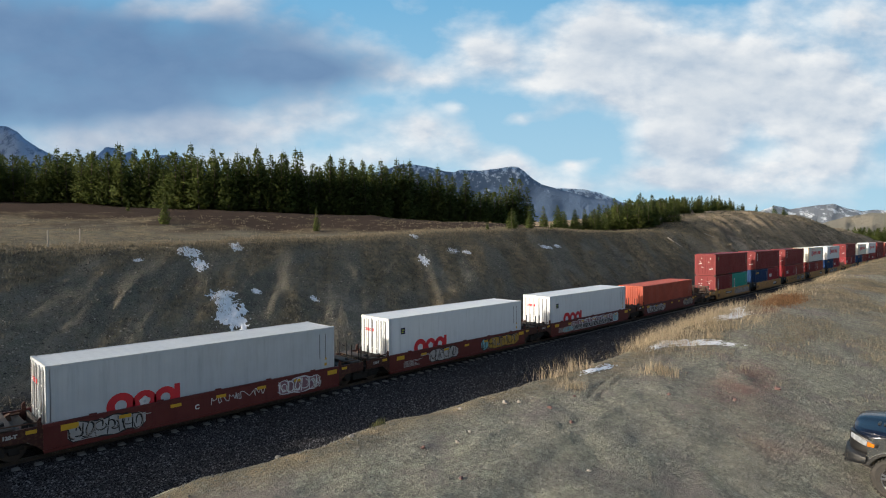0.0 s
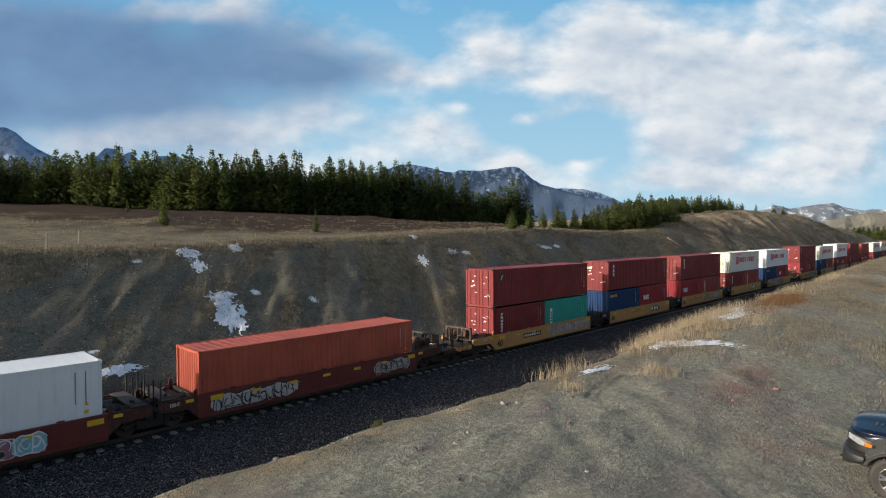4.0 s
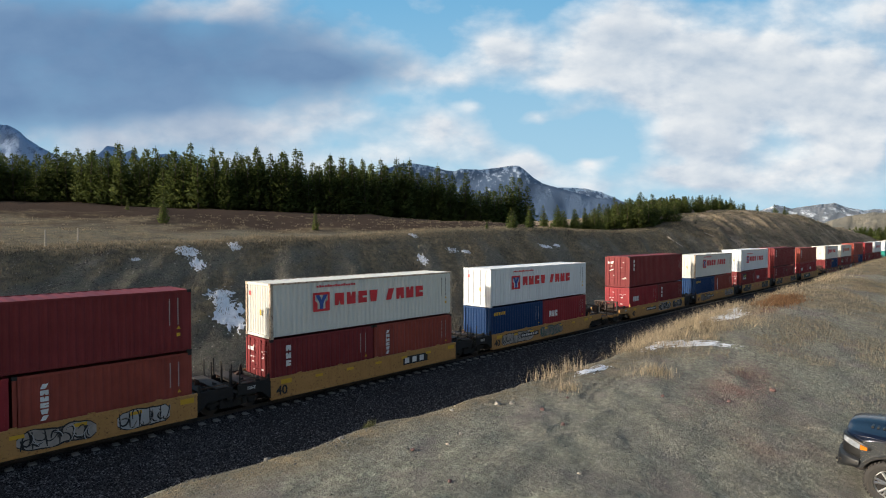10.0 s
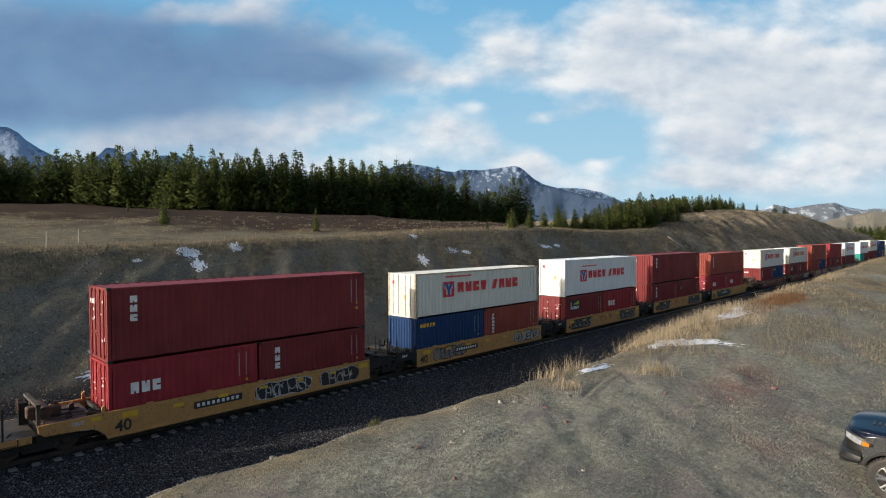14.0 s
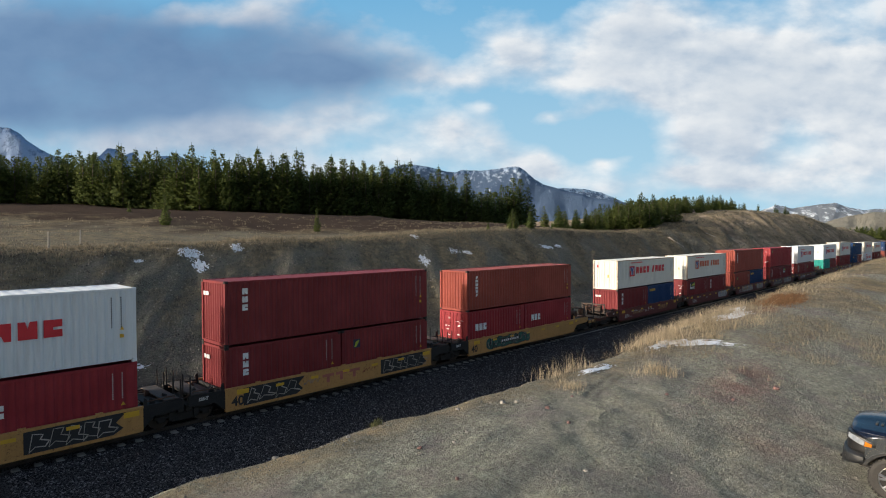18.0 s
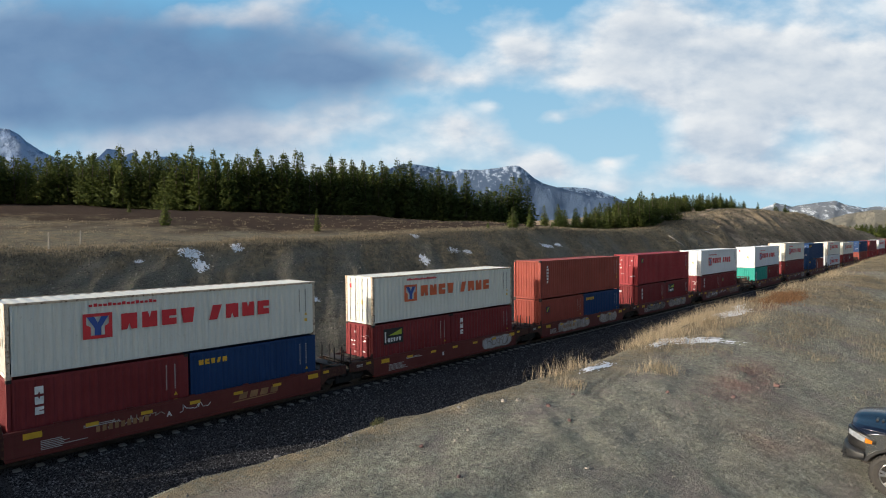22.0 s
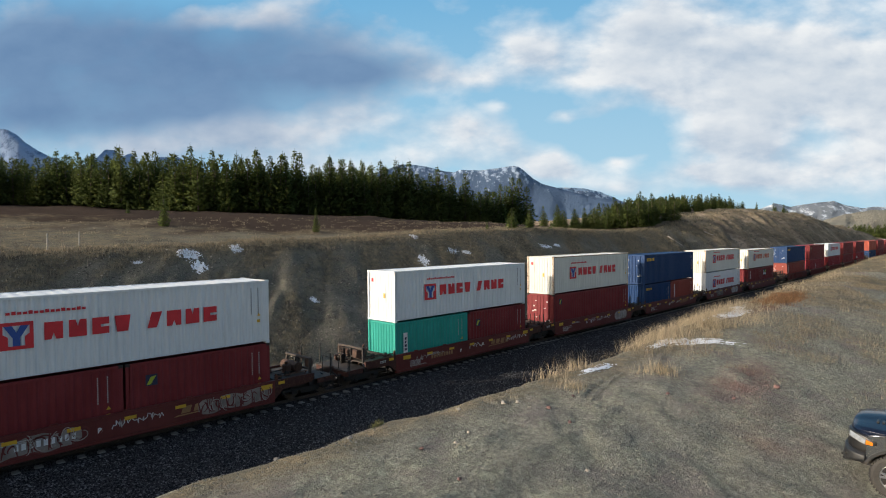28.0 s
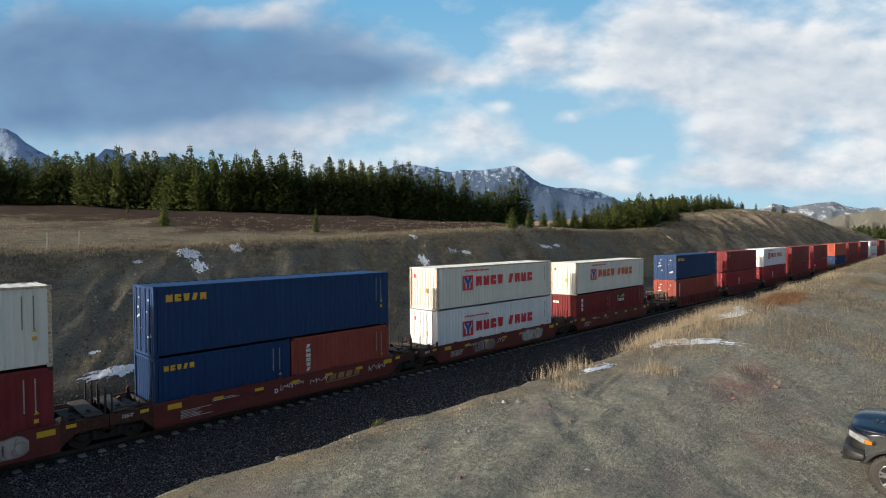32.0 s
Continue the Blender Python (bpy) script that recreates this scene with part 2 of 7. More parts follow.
def bank_z(x, y):
    """The gravel lot on the near side, well above the rails, and its bluff down to the ballast."""
    x, y = np.asarray(x, float), np.asarray(y, float)
    xs = np.minimum(x, 28) + 10.0 * (1 - np.exp(-np.maximum(0, x - 28) / 25.0))
    lot = 3.62 + 0.042 * (np.maximum(xs, -30) - 9) + 0.03 * (np.maximum(y, -60) + 16.6)
    lot = lot - 0.14 * np.exp(-((x - 17.5) / 6.5) ** 2) * smooth(-20.5, -18, y)
    lot = lot - 0.16 * np.clip(-18.5 - y, 0, 5.2) - 0.105 * np.clip(-23.7 - y, 0, 6) - 9 * smooth(230, 360, x)
    past = np.maximum(0, y - bank_edge(x) + 0.5)
    drop = 0.66 * (np.sqrt(past * past + 0.5) - 0.7)
    return np.maximum(lot - drop, -0.4)


def rut(x, y, off):
    """A curved wheel track pressed into the lot."""
    cy = -17.95 + off * 0.62 + 0.30 * (x - 12.6) - 0.035 * (x - 12.6) ** 2
    return np.exp(-((y - cy) / 0.08) ** 2) * smooth(12.4, 12.9, x) * smooth(15.9, 15.0, x)


def toe(x, y):
    """The bare undercut foot of the slope, along a stretch of the cut."""
    top = 12.6 + 1.1 * fbm(np.asarray(x, float) / 6.0, np.asarray(x, float) * 0 + 2.2, 3, 23)
    return smooth(36, 50, x) * smooth(124, 108, x) * smooth(top + 0.35, top - 0.25, y) * (np.asarray(y) > 8.6)


def height(x, y):
    x, y = np.asarray(x, float), np.asarray(y, float)
    cy, cz = crest_y(x), crest_z(x)
    # bed of the railway
    a = np.abs(y)
    bed = -0.27 + 0.125 * smooth(1.02, 0.92, a) + 0.055 * smooth(1.05, 1.2, a) - 0.23 * smooth(1.6, 3.2, a) + 0.10 * smooth(-4.0, -7.8, y) - 0.45 * smooth(5.0, 8.0, y)
    # cut slope on the far side
    t = np.clip((y - 8.6) / (cy - 8.6), 0, 1)
    face = -0.9 + (cz + 0.9) * (0.93 * t + 0.07 * np.sin(t * math.pi - math.pi / 2) * 0.5 + 0.035)
    round_ = smooth(105, 150, x)
    face = face * (1 - round_) + (-0.9 + (cz + 0.9) * (1 - (1 - t) ** 1.8)) * round_
    run = x - 0.75 * (y - 8.6)
    gully = (0.62 + 0.75 * round_) * fbm(run / 3.6, y / 9.0, 4, 21) + 0.20 * fbm(run / 0.9, y / 2.2, 3, 31)
    gully = gully - 1.5 * round_ * np.abs(fbm(run / 9.0, y / 22.0, 3, 25)) ** 0.7 + 0.6 * round_
    gully = gully - 0.9 * toe(x, y)
    face = face + gully * np.sin(np.clip(t, 0, 1) * math.pi) ** 0.6
    # plateau behind the crest, up to the woods
    slope = 0.090 - 0.022 * smooth(40, 80, x) - 0.048 * smooth(80, 130, x) + 0.05 * smooth(140, 200, x)
    back = np.maximum(0, y - cy)
    roll = 0.5 * fbm(x / 14.0, y / 9.0, 3, 41) * smooth(0, 10, back)
    fall = 0.11 * smooth(84, 125, x) * np.clip(back - 13, 0, 90)
    plateau = cz + slope * np.minimum(back, 120) - fall - 0.25 * np.exp(-(back / 1.2) ** 2) + roll
    far = np.where(y < 8.6, bed, np.where(y < cy, face, plateau))
    rough = smooth(-8.5, -10.5, y)
    near = bank_z(x, y) + rough * (0.055 * fbm(x / 3.0, y / 3.0, 4, 51) + 0.070 * fbm(x / 0.7, y / 0.6, 3, 61))
    scuff = smooth(-0.15, 0.35, fbm(x / 4.5, y / 3.0, 2, 66))
    near = near - rough * scuff * 0.055 * np.abs(fbm((x + 0.6 * y) / 1.9, (y - 0.3 * x) / 0.8, 3, 64)) ** 0.6
    near = near + rough * 0.05 * fbm(x / 1.6, y / 1.1, 2, 57) * smooth(0.1, 0.5, fbm(x / 5.0, y / 5.0, 2, 58))
    for off in (0.0, 0.42):
        near = near - 0.022 * rut(x, y, off) + 0.010 * rut(x, y, off + 0.2)
    z = np.where(y < -8.0, np.maximum(near, -0.32), far)
    # far land: a low valley beyond the cut
    d = np.hypot(x, y)
    land = -6 + 14 * fbm(x / 260.0, y / 260.0, 4, 71)
    k = smooth(430, 620, x) * smooth(8, 60, a)
    k = np.maximum(k, smooth(560, 900, d))
    return z * (1 - k) + land * k


def spread(parts):
    """Grid lines: runs of (start, stop, step)."""
    out = []
    for a, b, s in parts:
        out += list(np.arange(a, b - 1e-6, s))
    return np.array(out + [parts[-1][1]])


def cover(x, y):
    """What lies on the ground: ballast, dry grass, bare soil of the cut, red gravel."""
    cy, be = crest_y(x), bank_edge(x)
    edge = 0.35 * fbm(x / 1.5, y / 1.5, 3, 81)
    toe_ = 2.4 * smooth(22, 10, x)
    ballast = smooth(-9.4, -8.9, y + edge) * (1 - smooth(6.5, 8.5, y - toe_ + 2 * edge))
    n1 = fbm(x / 6.0, y / 6.0, 4, 91)
    ext = 5 + 38 * smooth(50, 12, x)
    n2 = fbm(x / 2.2, y / 3.0, 3, 95)
    crest = smooth(-3.0, 0.5, y - cy + 1.5 * n1) * (1 - smooth(0.55, 1.25, (y - cy) / ext + 0.5 * n1 + 0.45 * n2))
    crest = crest * (1 - smooth(1.0, 5, y - cy) * (0.35 + 0.45 * smooth(-0.3, 0.3, n2 + 0.5 * n1)))
    right = smooth(15, 45, x) * (y < -8) * smooth(0.0, 0.6, 0.42 + n1 * 1.2 - 0.075 * np.maximum(0, be - y) + 0.4 * smooth(35, 90, x) + 0.35 * smooth(19, 28, x))
    strip = np.exp(-((y - be + 0.25) / (0.70 + 0.45 * smooth(11, 16, x))) ** 2) * (y < -8) * (0.95 + 0.5 * n1)
    slope_grass = (y > 9) * (y < cy) * smooth(0.0, 0.55, fbm((x - 0.8 * y) / 2.2, y / 6.0, 4, 101) * 1.3 + 0.40 * smooth(9, 25, y) - 0.08 + 0.2 * smooth(25, 60, x)) * 0.85 * (1 - toe(x, y))
    hill = smooth(130, 170, x) * (y > 9) * 0.5
    grass = np.clip(np.maximum.reduce([crest, right, strip, slope_grass, hill]), 0, 1)
    soil = (y > 8) * 1.0
    red = np.exp(-(((x - 17.3) / 1.7) ** 2 + ((y + 20.0) / 0.55) ** 2)) + 1.2 * np.exp(-(((x - 31) / 3.2) ** 2 + ((y + 17.6) / 0.4) ** 2))
    red = red + 0.5 * np.exp(-(((x - 14.5) / 1.5) ** 2 + ((y + 21.6) / 0.8) ** 2))
    red = np.clip(red * (0.8 + 1.5 * fbm(x / 0.8, y / 0.8, 3, 111)), 0, 1)
    litter = smooth(0.3, 0.9, (y - cy) / ext + 0.5 * n1) * (y > cy)
    track = np.zeros_like(x)
    for off in (0.0, 0.42):
        track = np.maximum(track, 0.4 * rut(x, y, off))
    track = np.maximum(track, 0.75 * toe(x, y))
    return ballast, grass, soil, red * 0.85, litter, track, smooth(112, 150, x) * (y > 9)


def ground_material():
    m, n, l, p = nodes_of("ground_cover")
    vec = n.new("ShaderNodeTexCoord").outputs["Object"]
    at = n.new("ShaderNodeAttribute")
    at.attribute_name = "cover"
    sep = n.new("ShaderNodeSeparateColor")
    l.new(at.outputs["Color"], sep.inputs[0])
    big = noise_node(n, l, vec, 0.22, 5, 0.6)
    mid = noise_node(n, l, vec, 1.3, 6, 0.7)
    fine = noise_node(n, l, vec, 14.0, 5, 0.75)
    vor = n.new("ShaderNodeTexVoronoi")
    vor.inputs["Scale"].default_value = 11.0
    l.new(vec, vor.inputs["Vector"])
    lump = noise_node(n, l, vec, 5.0, 6, 0.8)
    gravel = blend(n, l, ramp(n, l, big, 0.38, 0.62), (0.315, 0.313, 0.276), (0.455, 0.468, 0.368))
    gravel = blend(n, l, ramp(n, l, mid, 0.44, 0.62), gravel, (0.392, 0.405, 0.306))
    gravel = blend(n, l, ramp(n, l, lump, 0.42, 0.60, (0.85,) * 3, (0.0,) * 3), gravel, (0.193, 0.185, 0.162))
    gravel = blend(n, l, ramp(n, l, fine, 0.38, 0.56, (0.6,) * 3, (0.0,) * 3), gravel, (0.145, 0.134, 0.116))
    gravel = blend(n, l, ramp(n, l, vor.outputs["Color"], 0.78, 0.95, (0, 0, 0), (0.55,) * 3), gravel, (0.46, 0.445, 0.37))
    soil = blend(n, l, ramp(n, l, big, 0.38, 0.62), (0.078, 0.072, 0.062), (0.190, 0.170, 0.142))
    soil = blend(n, l, ramp(n, l, mid, 0.42, 0.66), soil, (0.128, 0.128, 0.092))
    soil = blend(n, l, ramp(n, l, noise_node(n, l, vec, 3.2, 7, 0.8), 0.38, 0.50, (0.8,) * 3, (0, 0, 0)), soil, (0.045, 0.040, 0.034))
    soil = blend(n, l, ramp(n, l, fine, 0.47, 0.63, (0, 0, 0), (0.9,) * 3), soil, (0.27, 0.252, 0.205))
    grass = blend(n, l, ramp(n, l, mid, 0.38, 0.66), (0.105, 0.088, 0.060), (0.38, 0.305, 0.20))
    grass = blend(n, l, ramp(n, l, fine, 0.40, 0.75), grass, (0.13, 0.10, 0.062))
    vb = n.new("ShaderNodeTexVoronoi")
    vb.inputs["Scale"].default_value = 28.0
    l.new(vec, vb.inputs["Vector"])
    ballast = blend(n, l, ramp(n, l, vb.outputs["Color"], 0.2, 0.95), (0.010, 0.010, 0.012), (0.115, 0.112, 0.118))
    ballast = blend(n, l, ramp(n, l, big, 0.4, 0.65, (0, 0, 0), (0.35,) * 3), ballast, (0.035, 0.032, 0.03))
    patch = noise_node(n, l, vec, 0.55, 4, 0.65)
    gravel = blend(n, l, ramp(n, l, patch, 0.52, 0.64, (0, 0, 0), (0.85,) * 3), gravel, (0.237, 0.208, 0.196))
    gravel = blend(n, l, ramp(n, l, patch, 0.30, 0.42, (0.7,) * 3, (0, 0, 0)), gravel, (0.385, 0.372, 0.285))
    gravel = blend(n, l, ramp(n, l, noise_node(n, l, vec, 38.0, 4, 0.85), 0.55, 0.68, (0, 0, 0), (0.55,) * 3), gravel, (0.46, 0.435, 0.37))
    gravel = blend(n, l, ramp(n, l, noise_node(n, l, vec, 31.0, 4, 0.85), 0.34, 0.46, (0.9,) * 3, (0, 0, 0)), gravel, (0.085, 0.079, 0.070))
    c = blend(n, l, at.outputs["Alpha"], gravel, blend(n, l, fine, (0.175, 0.090, 0.080), (0.29, 0.170, 0.150)))
    at2 = n.new("ShaderNodeAttribute")
    at2.attribute_name = "litter"
    sep2 = n.new("ShaderNodeSeparateColor")
    l.new(at2.outputs["Color"], sep2.inputs[0])
    soil = blend(n, l, sep2.outputs[0], soil, blend(n, l, mid, (0.036, 0.028, 0.024), (0.088, 0.066, 0.054)))
    rise = blend(n, l, ramp(n, l, noise_node(n, l, vec, 0.16, 7, 0.72), 0.42, 0.60), (0.14, 0.108, 0.082), (0.48, 0.370, 0.265))
    soil = blend(n, l, sep2.outputs[2], soil, rise)
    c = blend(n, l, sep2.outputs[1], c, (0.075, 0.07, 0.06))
    c = blend(n, l, sep.outputs[2], c, soil)
    g = n.new("ShaderNodeMath")
    g.operation = "MULTIPLY"
    l.new(sep.outputs[1], g.inputs[0])
    l.new(ramp(n, l, mid, 0.25, 0.6, (0.35,) * 3), g.inputs[1])
    c = blend(n, l, g.outputs[0], c, grass)
    c = blend(n, l, sep.outputs[0], c, ballast)
    l.new(c, p.inputs["Base Color"])
    p.inputs["Roughness"].default_value = 1.0
    p.inputs["Specular IOR Level"].default_value = 0.0
    grit = noise_node(n, l, vec, 42.0, 6, 0.85)
    h = n.new("ShaderNodeMath")
    h.operation = "MULTIPLY_ADD"
    h.inputs[1].default_value = 0.5
    l.new(grit, h.inputs[0])
    l.new(fine, h.inputs[2])
    h2 = n.new("ShaderNodeMath")
    h2.operation = "MULTIPLY_ADD"
    h2.inputs[1].default_value = 1.6
    l.new(lump, h2.inputs[0])
    l.new(h.outputs[0], h2.inputs[2])
    bump(n, l, h2.outputs[0], 1.0, 0.065, p)
    return m


GROUND = ground_material()


def build_ground():
    xs = spread([(-4300, -800, 350), (-800, -200, 60), (-200, -24, 8), (-24, 0, 0.8), (0, 10, 0.3), (10, 12.2, 0.12), (12.2, 16.1, 0.06), (16.1, 19, 0.12), (19, 40, 0.3), (40, 110, 0.6), (110, 200, 1.0), (200, 340, 2.5), (340, 440, 6), (440, 800, 30), (800, 4300, 350)])
    ys = spread([(-4300, -700, 400), (-700, -80, 40), (-80, -27, 5), (-27, -20, 0.25), (-20, -18.7, 0.12), (-18.7, -16.7, 0.06), (-16.7, -15, 0.12), (-15, -8, 0.25), (-8, -6, 0.35), (-6, -2, 0.5), (-2, 2, 0.1), (2, 8, 0.5), (8, 27, 0.35), (27, 60, 1.0), (60, 130, 3), (130, 400, 18), (400, 4300, 300)])
    gx, gy = np.meshgrid(xs, ys)
    gz = height(gx, gy)
    nx, ny = len(xs), len(ys)
    verts = np.stack([gx, gy, gz], -1).reshape(-1, 3)
    i = np.arange(nx * ny).reshape(ny, nx)
    faces = np.stack([i[:-1, :-1], i[:-1, 1:], i[1:, 1:], i[1:, :-1]], -1).reshape(-1, 4)
    me = bpy.data.meshes.new("ground")
    me.from_pydata(verts.tolist(), [], faces.tolist())
    cov = cover(gx, gy)
    second = me.color_attributes.new("litter", "FLOAT_COLOR", "POINT")
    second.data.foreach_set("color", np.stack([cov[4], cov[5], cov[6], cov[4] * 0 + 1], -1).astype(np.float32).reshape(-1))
    col = me.color_attributes.new("cover", "FLOAT_COLOR", "POINT")
    col.data.foreach_set("color", np.stack(cov[:4], -1).astype(np.float32).reshape(-1))
    me.polygons.foreach_set("use_smooth", [True] * len(me.polygons))
    me.materials.append(GROUND)
    tagged(new("ground", me), "gravel lot, dark ballast bed and a bare cut slope with dry grass", "ground", kind="structure")


build_ground()


def build_track():
    rail = Shape()
    prof = [(-0.07, -0.17), (0.07, -0.17), (0.07, -0.155), (0.012, -0.13), (0.012, -0.045), (0.036, -0.035), (0.036, -0.003), (0.028, 0.0), (-0.028, 0.0), (-0.036, -0.003), (-0.036, -0.035), (-0.012, -0.045), (-0.012, -0.13), (-0.07, -0.155)]
    k = len(prof)
    vs = [(x, y, z) for x in (-420, 640) for y, z in prof]
    rail.add(vs, [(i, (i + 1) % k, k + (i + 1) % k, k + i) for i in range(k)] + [tuple(range(k))[::-1], tuple(range(k, 2 * k))])
    for side in (-0.75, 0.75):
        ob = new("rail", rail.mesh("rail", RAIL_STEEL))
        ob.location.y = side
        tagged(ob, "steel rail of the railway track, worn bright on top", "rail", "rails", "structure")


build_track()


# ---- the train ----
ROLLING = []
L40, L20, WID = 12.192, 6.058, 2.438
FLOOR = 0.375
NEAR = -WID / 2


def corrugated(length, z0, z1, y, depth, sign, pitch=0.278):
    """A wall of trapezoid ribs along x at y; ribs go in by depth."""
    s, xs = Shape(), []
    x = 0.16
    while x + pitch < length - 0.14:
        xs += [(x, 0), (x + pitch * 0.26, 0), (x + pitch * 0.5, 1), (x + pitch * 0.76, 1)]
        x += pitch
    xs += [(x, 0), (length - 0.12, 0)]
    vs = [(a, y - sign * depth * b, z) for a, b in xs for z in (z0, z1)]
    s.add(vs, [(2 * i, 2 * i + 2, 2 * i + 3, 2 * i + 1) for i in range(len(xs) - 1)])
    return s


def end_panel(z0, z1, x, depth):
    s, ys = Shape(), []
    y = -WID / 2 + 0.14
    p = (WID - 0.28) / 9
    for i in range(9):
        ys += [(y, 0), (y + p * 0.26, 0), (y + p * 0.5, 1), (y + p * 0.76, 1)]
        y += p
    ys.append((y, 0))
    s.add([(x + depth * b, a, z) for a, b in ys for z in (z0, z1)], [(2 * i, 2 * i + 2, 2 * i + 3, 2 * i + 1) for i in range(len(ys) - 1)])
    return s


def casting(x0, x1, y0, y1, z):
    s = Shape().box(x0, x1, y0, y1, z, z + 0.12, 0.012)
    yo = y0 if abs(y0) > abs(y1) else y1
    s.box(x0 + 0.05, x1 - 0.05, yo - 0.004, yo + 0.004, z + 0.035, z + 0.085)
    return s


def container(colour, length, h, label, door_first, flat=False):
    """A freight container with its base at z = 0 and its fore end at x = 0."""
    top = new("shipping_container")
    w = WID / 2
    edge = RUSTED if colour.name.startswith("cream") else colour
    for sign in (-1, 1):
        part("side_wall", corrugated(length, 0.14, h - 0.10, sign * (w - 0.012), 0.010 if flat else 0.045, sign, 0.5 if flat else 0.278), colour, top)
    xs = np.linspace(0.12, length - 0.12, int(length / 0.105))
    roof = Shape().add([(x, y, h - 0.026 - ((0.004 if flat else 0.022) if i % 4 < 2 else 0)) for i, x in enumerate(xs) for y in (-w + 0.05, w - 0.05)], [(2 * i, 2 * i + 2, 2 * i + 3, 2 * i + 1) for i in range(len(xs) - 1)])
    part("roof", roof, colour, top)
    part("underside", Shape().box(0.1, length - 0.1, -w + 0.06, w - 0.06, 0.10, 0.15), DARK_STEEL, top)
    for sign in (-1, 1):
        y0, y1 = sorted((sign * w, sign * (w - 0.07)))
        part("top_rail", Shape().box(0.15, length - 0.15, y0, y1, h - 0.10, h - 0.014), edge, top)
        part("bottom_rail", Shape().box(0.15, length - 0.15, *sorted((sign * (w - 0.05), sign * (w - 0.12))), 0.09, 0.16), colour, top)
    for x0, x1 in ((0.0, 0.14), (length - 0.14, length)):
        for sign in (-1, 1):
            y0, y1 = sorted((sign * (w - 0.002), sign * (w - 0.13)))
            part("corner_post", Shape().box(x0 + 0.01, x1 - 0.01, y0, y1, 0.12, h - 0.12), edge, top)
            for z in (0.0, h - 0.12):
                c = casting(x0 - 0.004 if x0 == 0 else x0 - 0.03, x1 + (0.03 if x0 == 0 else 0.004), *sorted((sign * (w + 0.004), sign * (w - 0.165))), z)
                part("corner_casting", c, edge if edge is RUSTED else DARK_STEEL if colour.name.startswith(("maroon", "oxide")) else colour, top)
        part("header", Shape().box(x0 + 0.02, x1 - 0.02, -w + 0.13, w - 0.13, h - 0.13, h - 0.02), colour, top)
        part("sill", Shape().box(x0 + 0.02, x1 - 0.02, -w + 0.13, w - 0.13, 0.02, 0.16), colour, top)
    blind = length - 0.05 if door_first else 0.05
    part("end_wall", end_panel(0.15, h - 0.12, blind, -0.045 if door_first else 0.045), colour, top)
    x, o = (0.03, -1) if door_first else (length - 0.03, 1)
    for sign in (-1, 1):
        y0, y1 = sorted((sign * 0.012, sign * (w - 0.13)))
        d = Shape().box(*sorted((x, x - o * 0.035)), y0, y1, 0.16, h - 0.13)
        for k in range(4):
            z = 0.26 + k * (h - 0.45) / 4
            d.box(*sorted((x + o * 0.014, x - o * 0.01)), y0 + 0.10, y1 - 0.10, z, z + (h - 0.45) / 4 - 0.10, 0.008)
        door = part("door", d, colour, top)
        for q in (0.28, 0.72):
            y = sign * (w - 0.13) * q
            bar = Shape().tube((x + o * 0.035, y, 0.14), (x + o * 0.035, y, h - 0.10), 0.02, 6)
            bar.box(*sorted((x + o * 0.03, x + o * 0.055)), *sorted((y, y - 0.20 * sign)), 1.05, 1.10)
            for z in (0.2, 0.75, h - 0.8, h - 0.22):
                bar.box(*sorted((x + o * 0.01, x + o * 0.06)), y - 0.05, y + 0.05, z, z + 0.06)
            part("locking_bar", bar, colour, door)
        if door_first:
            stickers = Shape()
            rng = random.Random(int(length * 10) + sign)
            for k in range(6):
                a, b = rng.uniform(y0 + 0.12, y1 - 0.45), rng.uniform(0.4, h - 0.5)
                stickers.box(x - 0.022, x - 0.016, a, a + rng.uniform(0.08, 0.26), b, b + rng.uniform(0.03, 0.10))
            tagged(part("door_marking", stickers, MARK_WHITE, door), "white painted bars and plates", kind="stuff")
    tagged(top, label, "container", "containers on the train")
    return top


def blocks(rects, y, thick=0.005):
    """Flat painted shapes on a side wall at y: (x0, x1, z0, z1)."""
    s = Shape()
    for x0, x1, z0, z1 in rects:
        s.box(x0, x1, y - thick, y, z0, z1)
    return s


def wordmark(ob, x, z, count, wide, high, step, material, upright=False, gap=None, lift=0.0, name="painted_mark"):
    """A painted name as plain notched blocks, each one a part of its own."""
    y = NEAR - 0.0005 - lift
    for i in range(count):
        a, b = (x, z - i * step) if upright else (x + i * step + (gap[1] if gap and i >= gap[0] else 0), z)
        w, h, k = wide, high, (i * 7 + count) % 5
        out = [
            [(0, 0), (w, 0), (w, h), (w * 0.62, h), (w * 0.5, h * 0.62), (w * 0.38, h), (0, h)],
            [(0, 0), (w * 0.62, 0), (w, h), (w * 0.30, h)],
            [(0, 0), (w, 0), (w, h * 0.42), (w * 0.5, h * 0.42), (w * 0.5, h * 0.58), (w, h * 0.58), (w, h), (0, h)],
            [(0, 0), (w * 0.36, 0), (w * 0.5, h * 0.36), (w * 0.64, 0), (w, 0), (w, h), (0, h)],
            [(w * 0.16, 0), (w * 0.84, 0), (w, h), (0, h)],
        ][k]
        part(name, Shape().prism([(a + p, b + q) for p, q in out], y - 0.005, y), material, ob)


def letters(x, z, count, wide, high, step, upright=False, seed=0):
    """A run of plain painted bars."""
    return [(x, x + wide, z - i * step, z - i * step + high) if upright else (x + i * step, x + i * step + wide * 0.8, z, z + high) for i in range(count)]


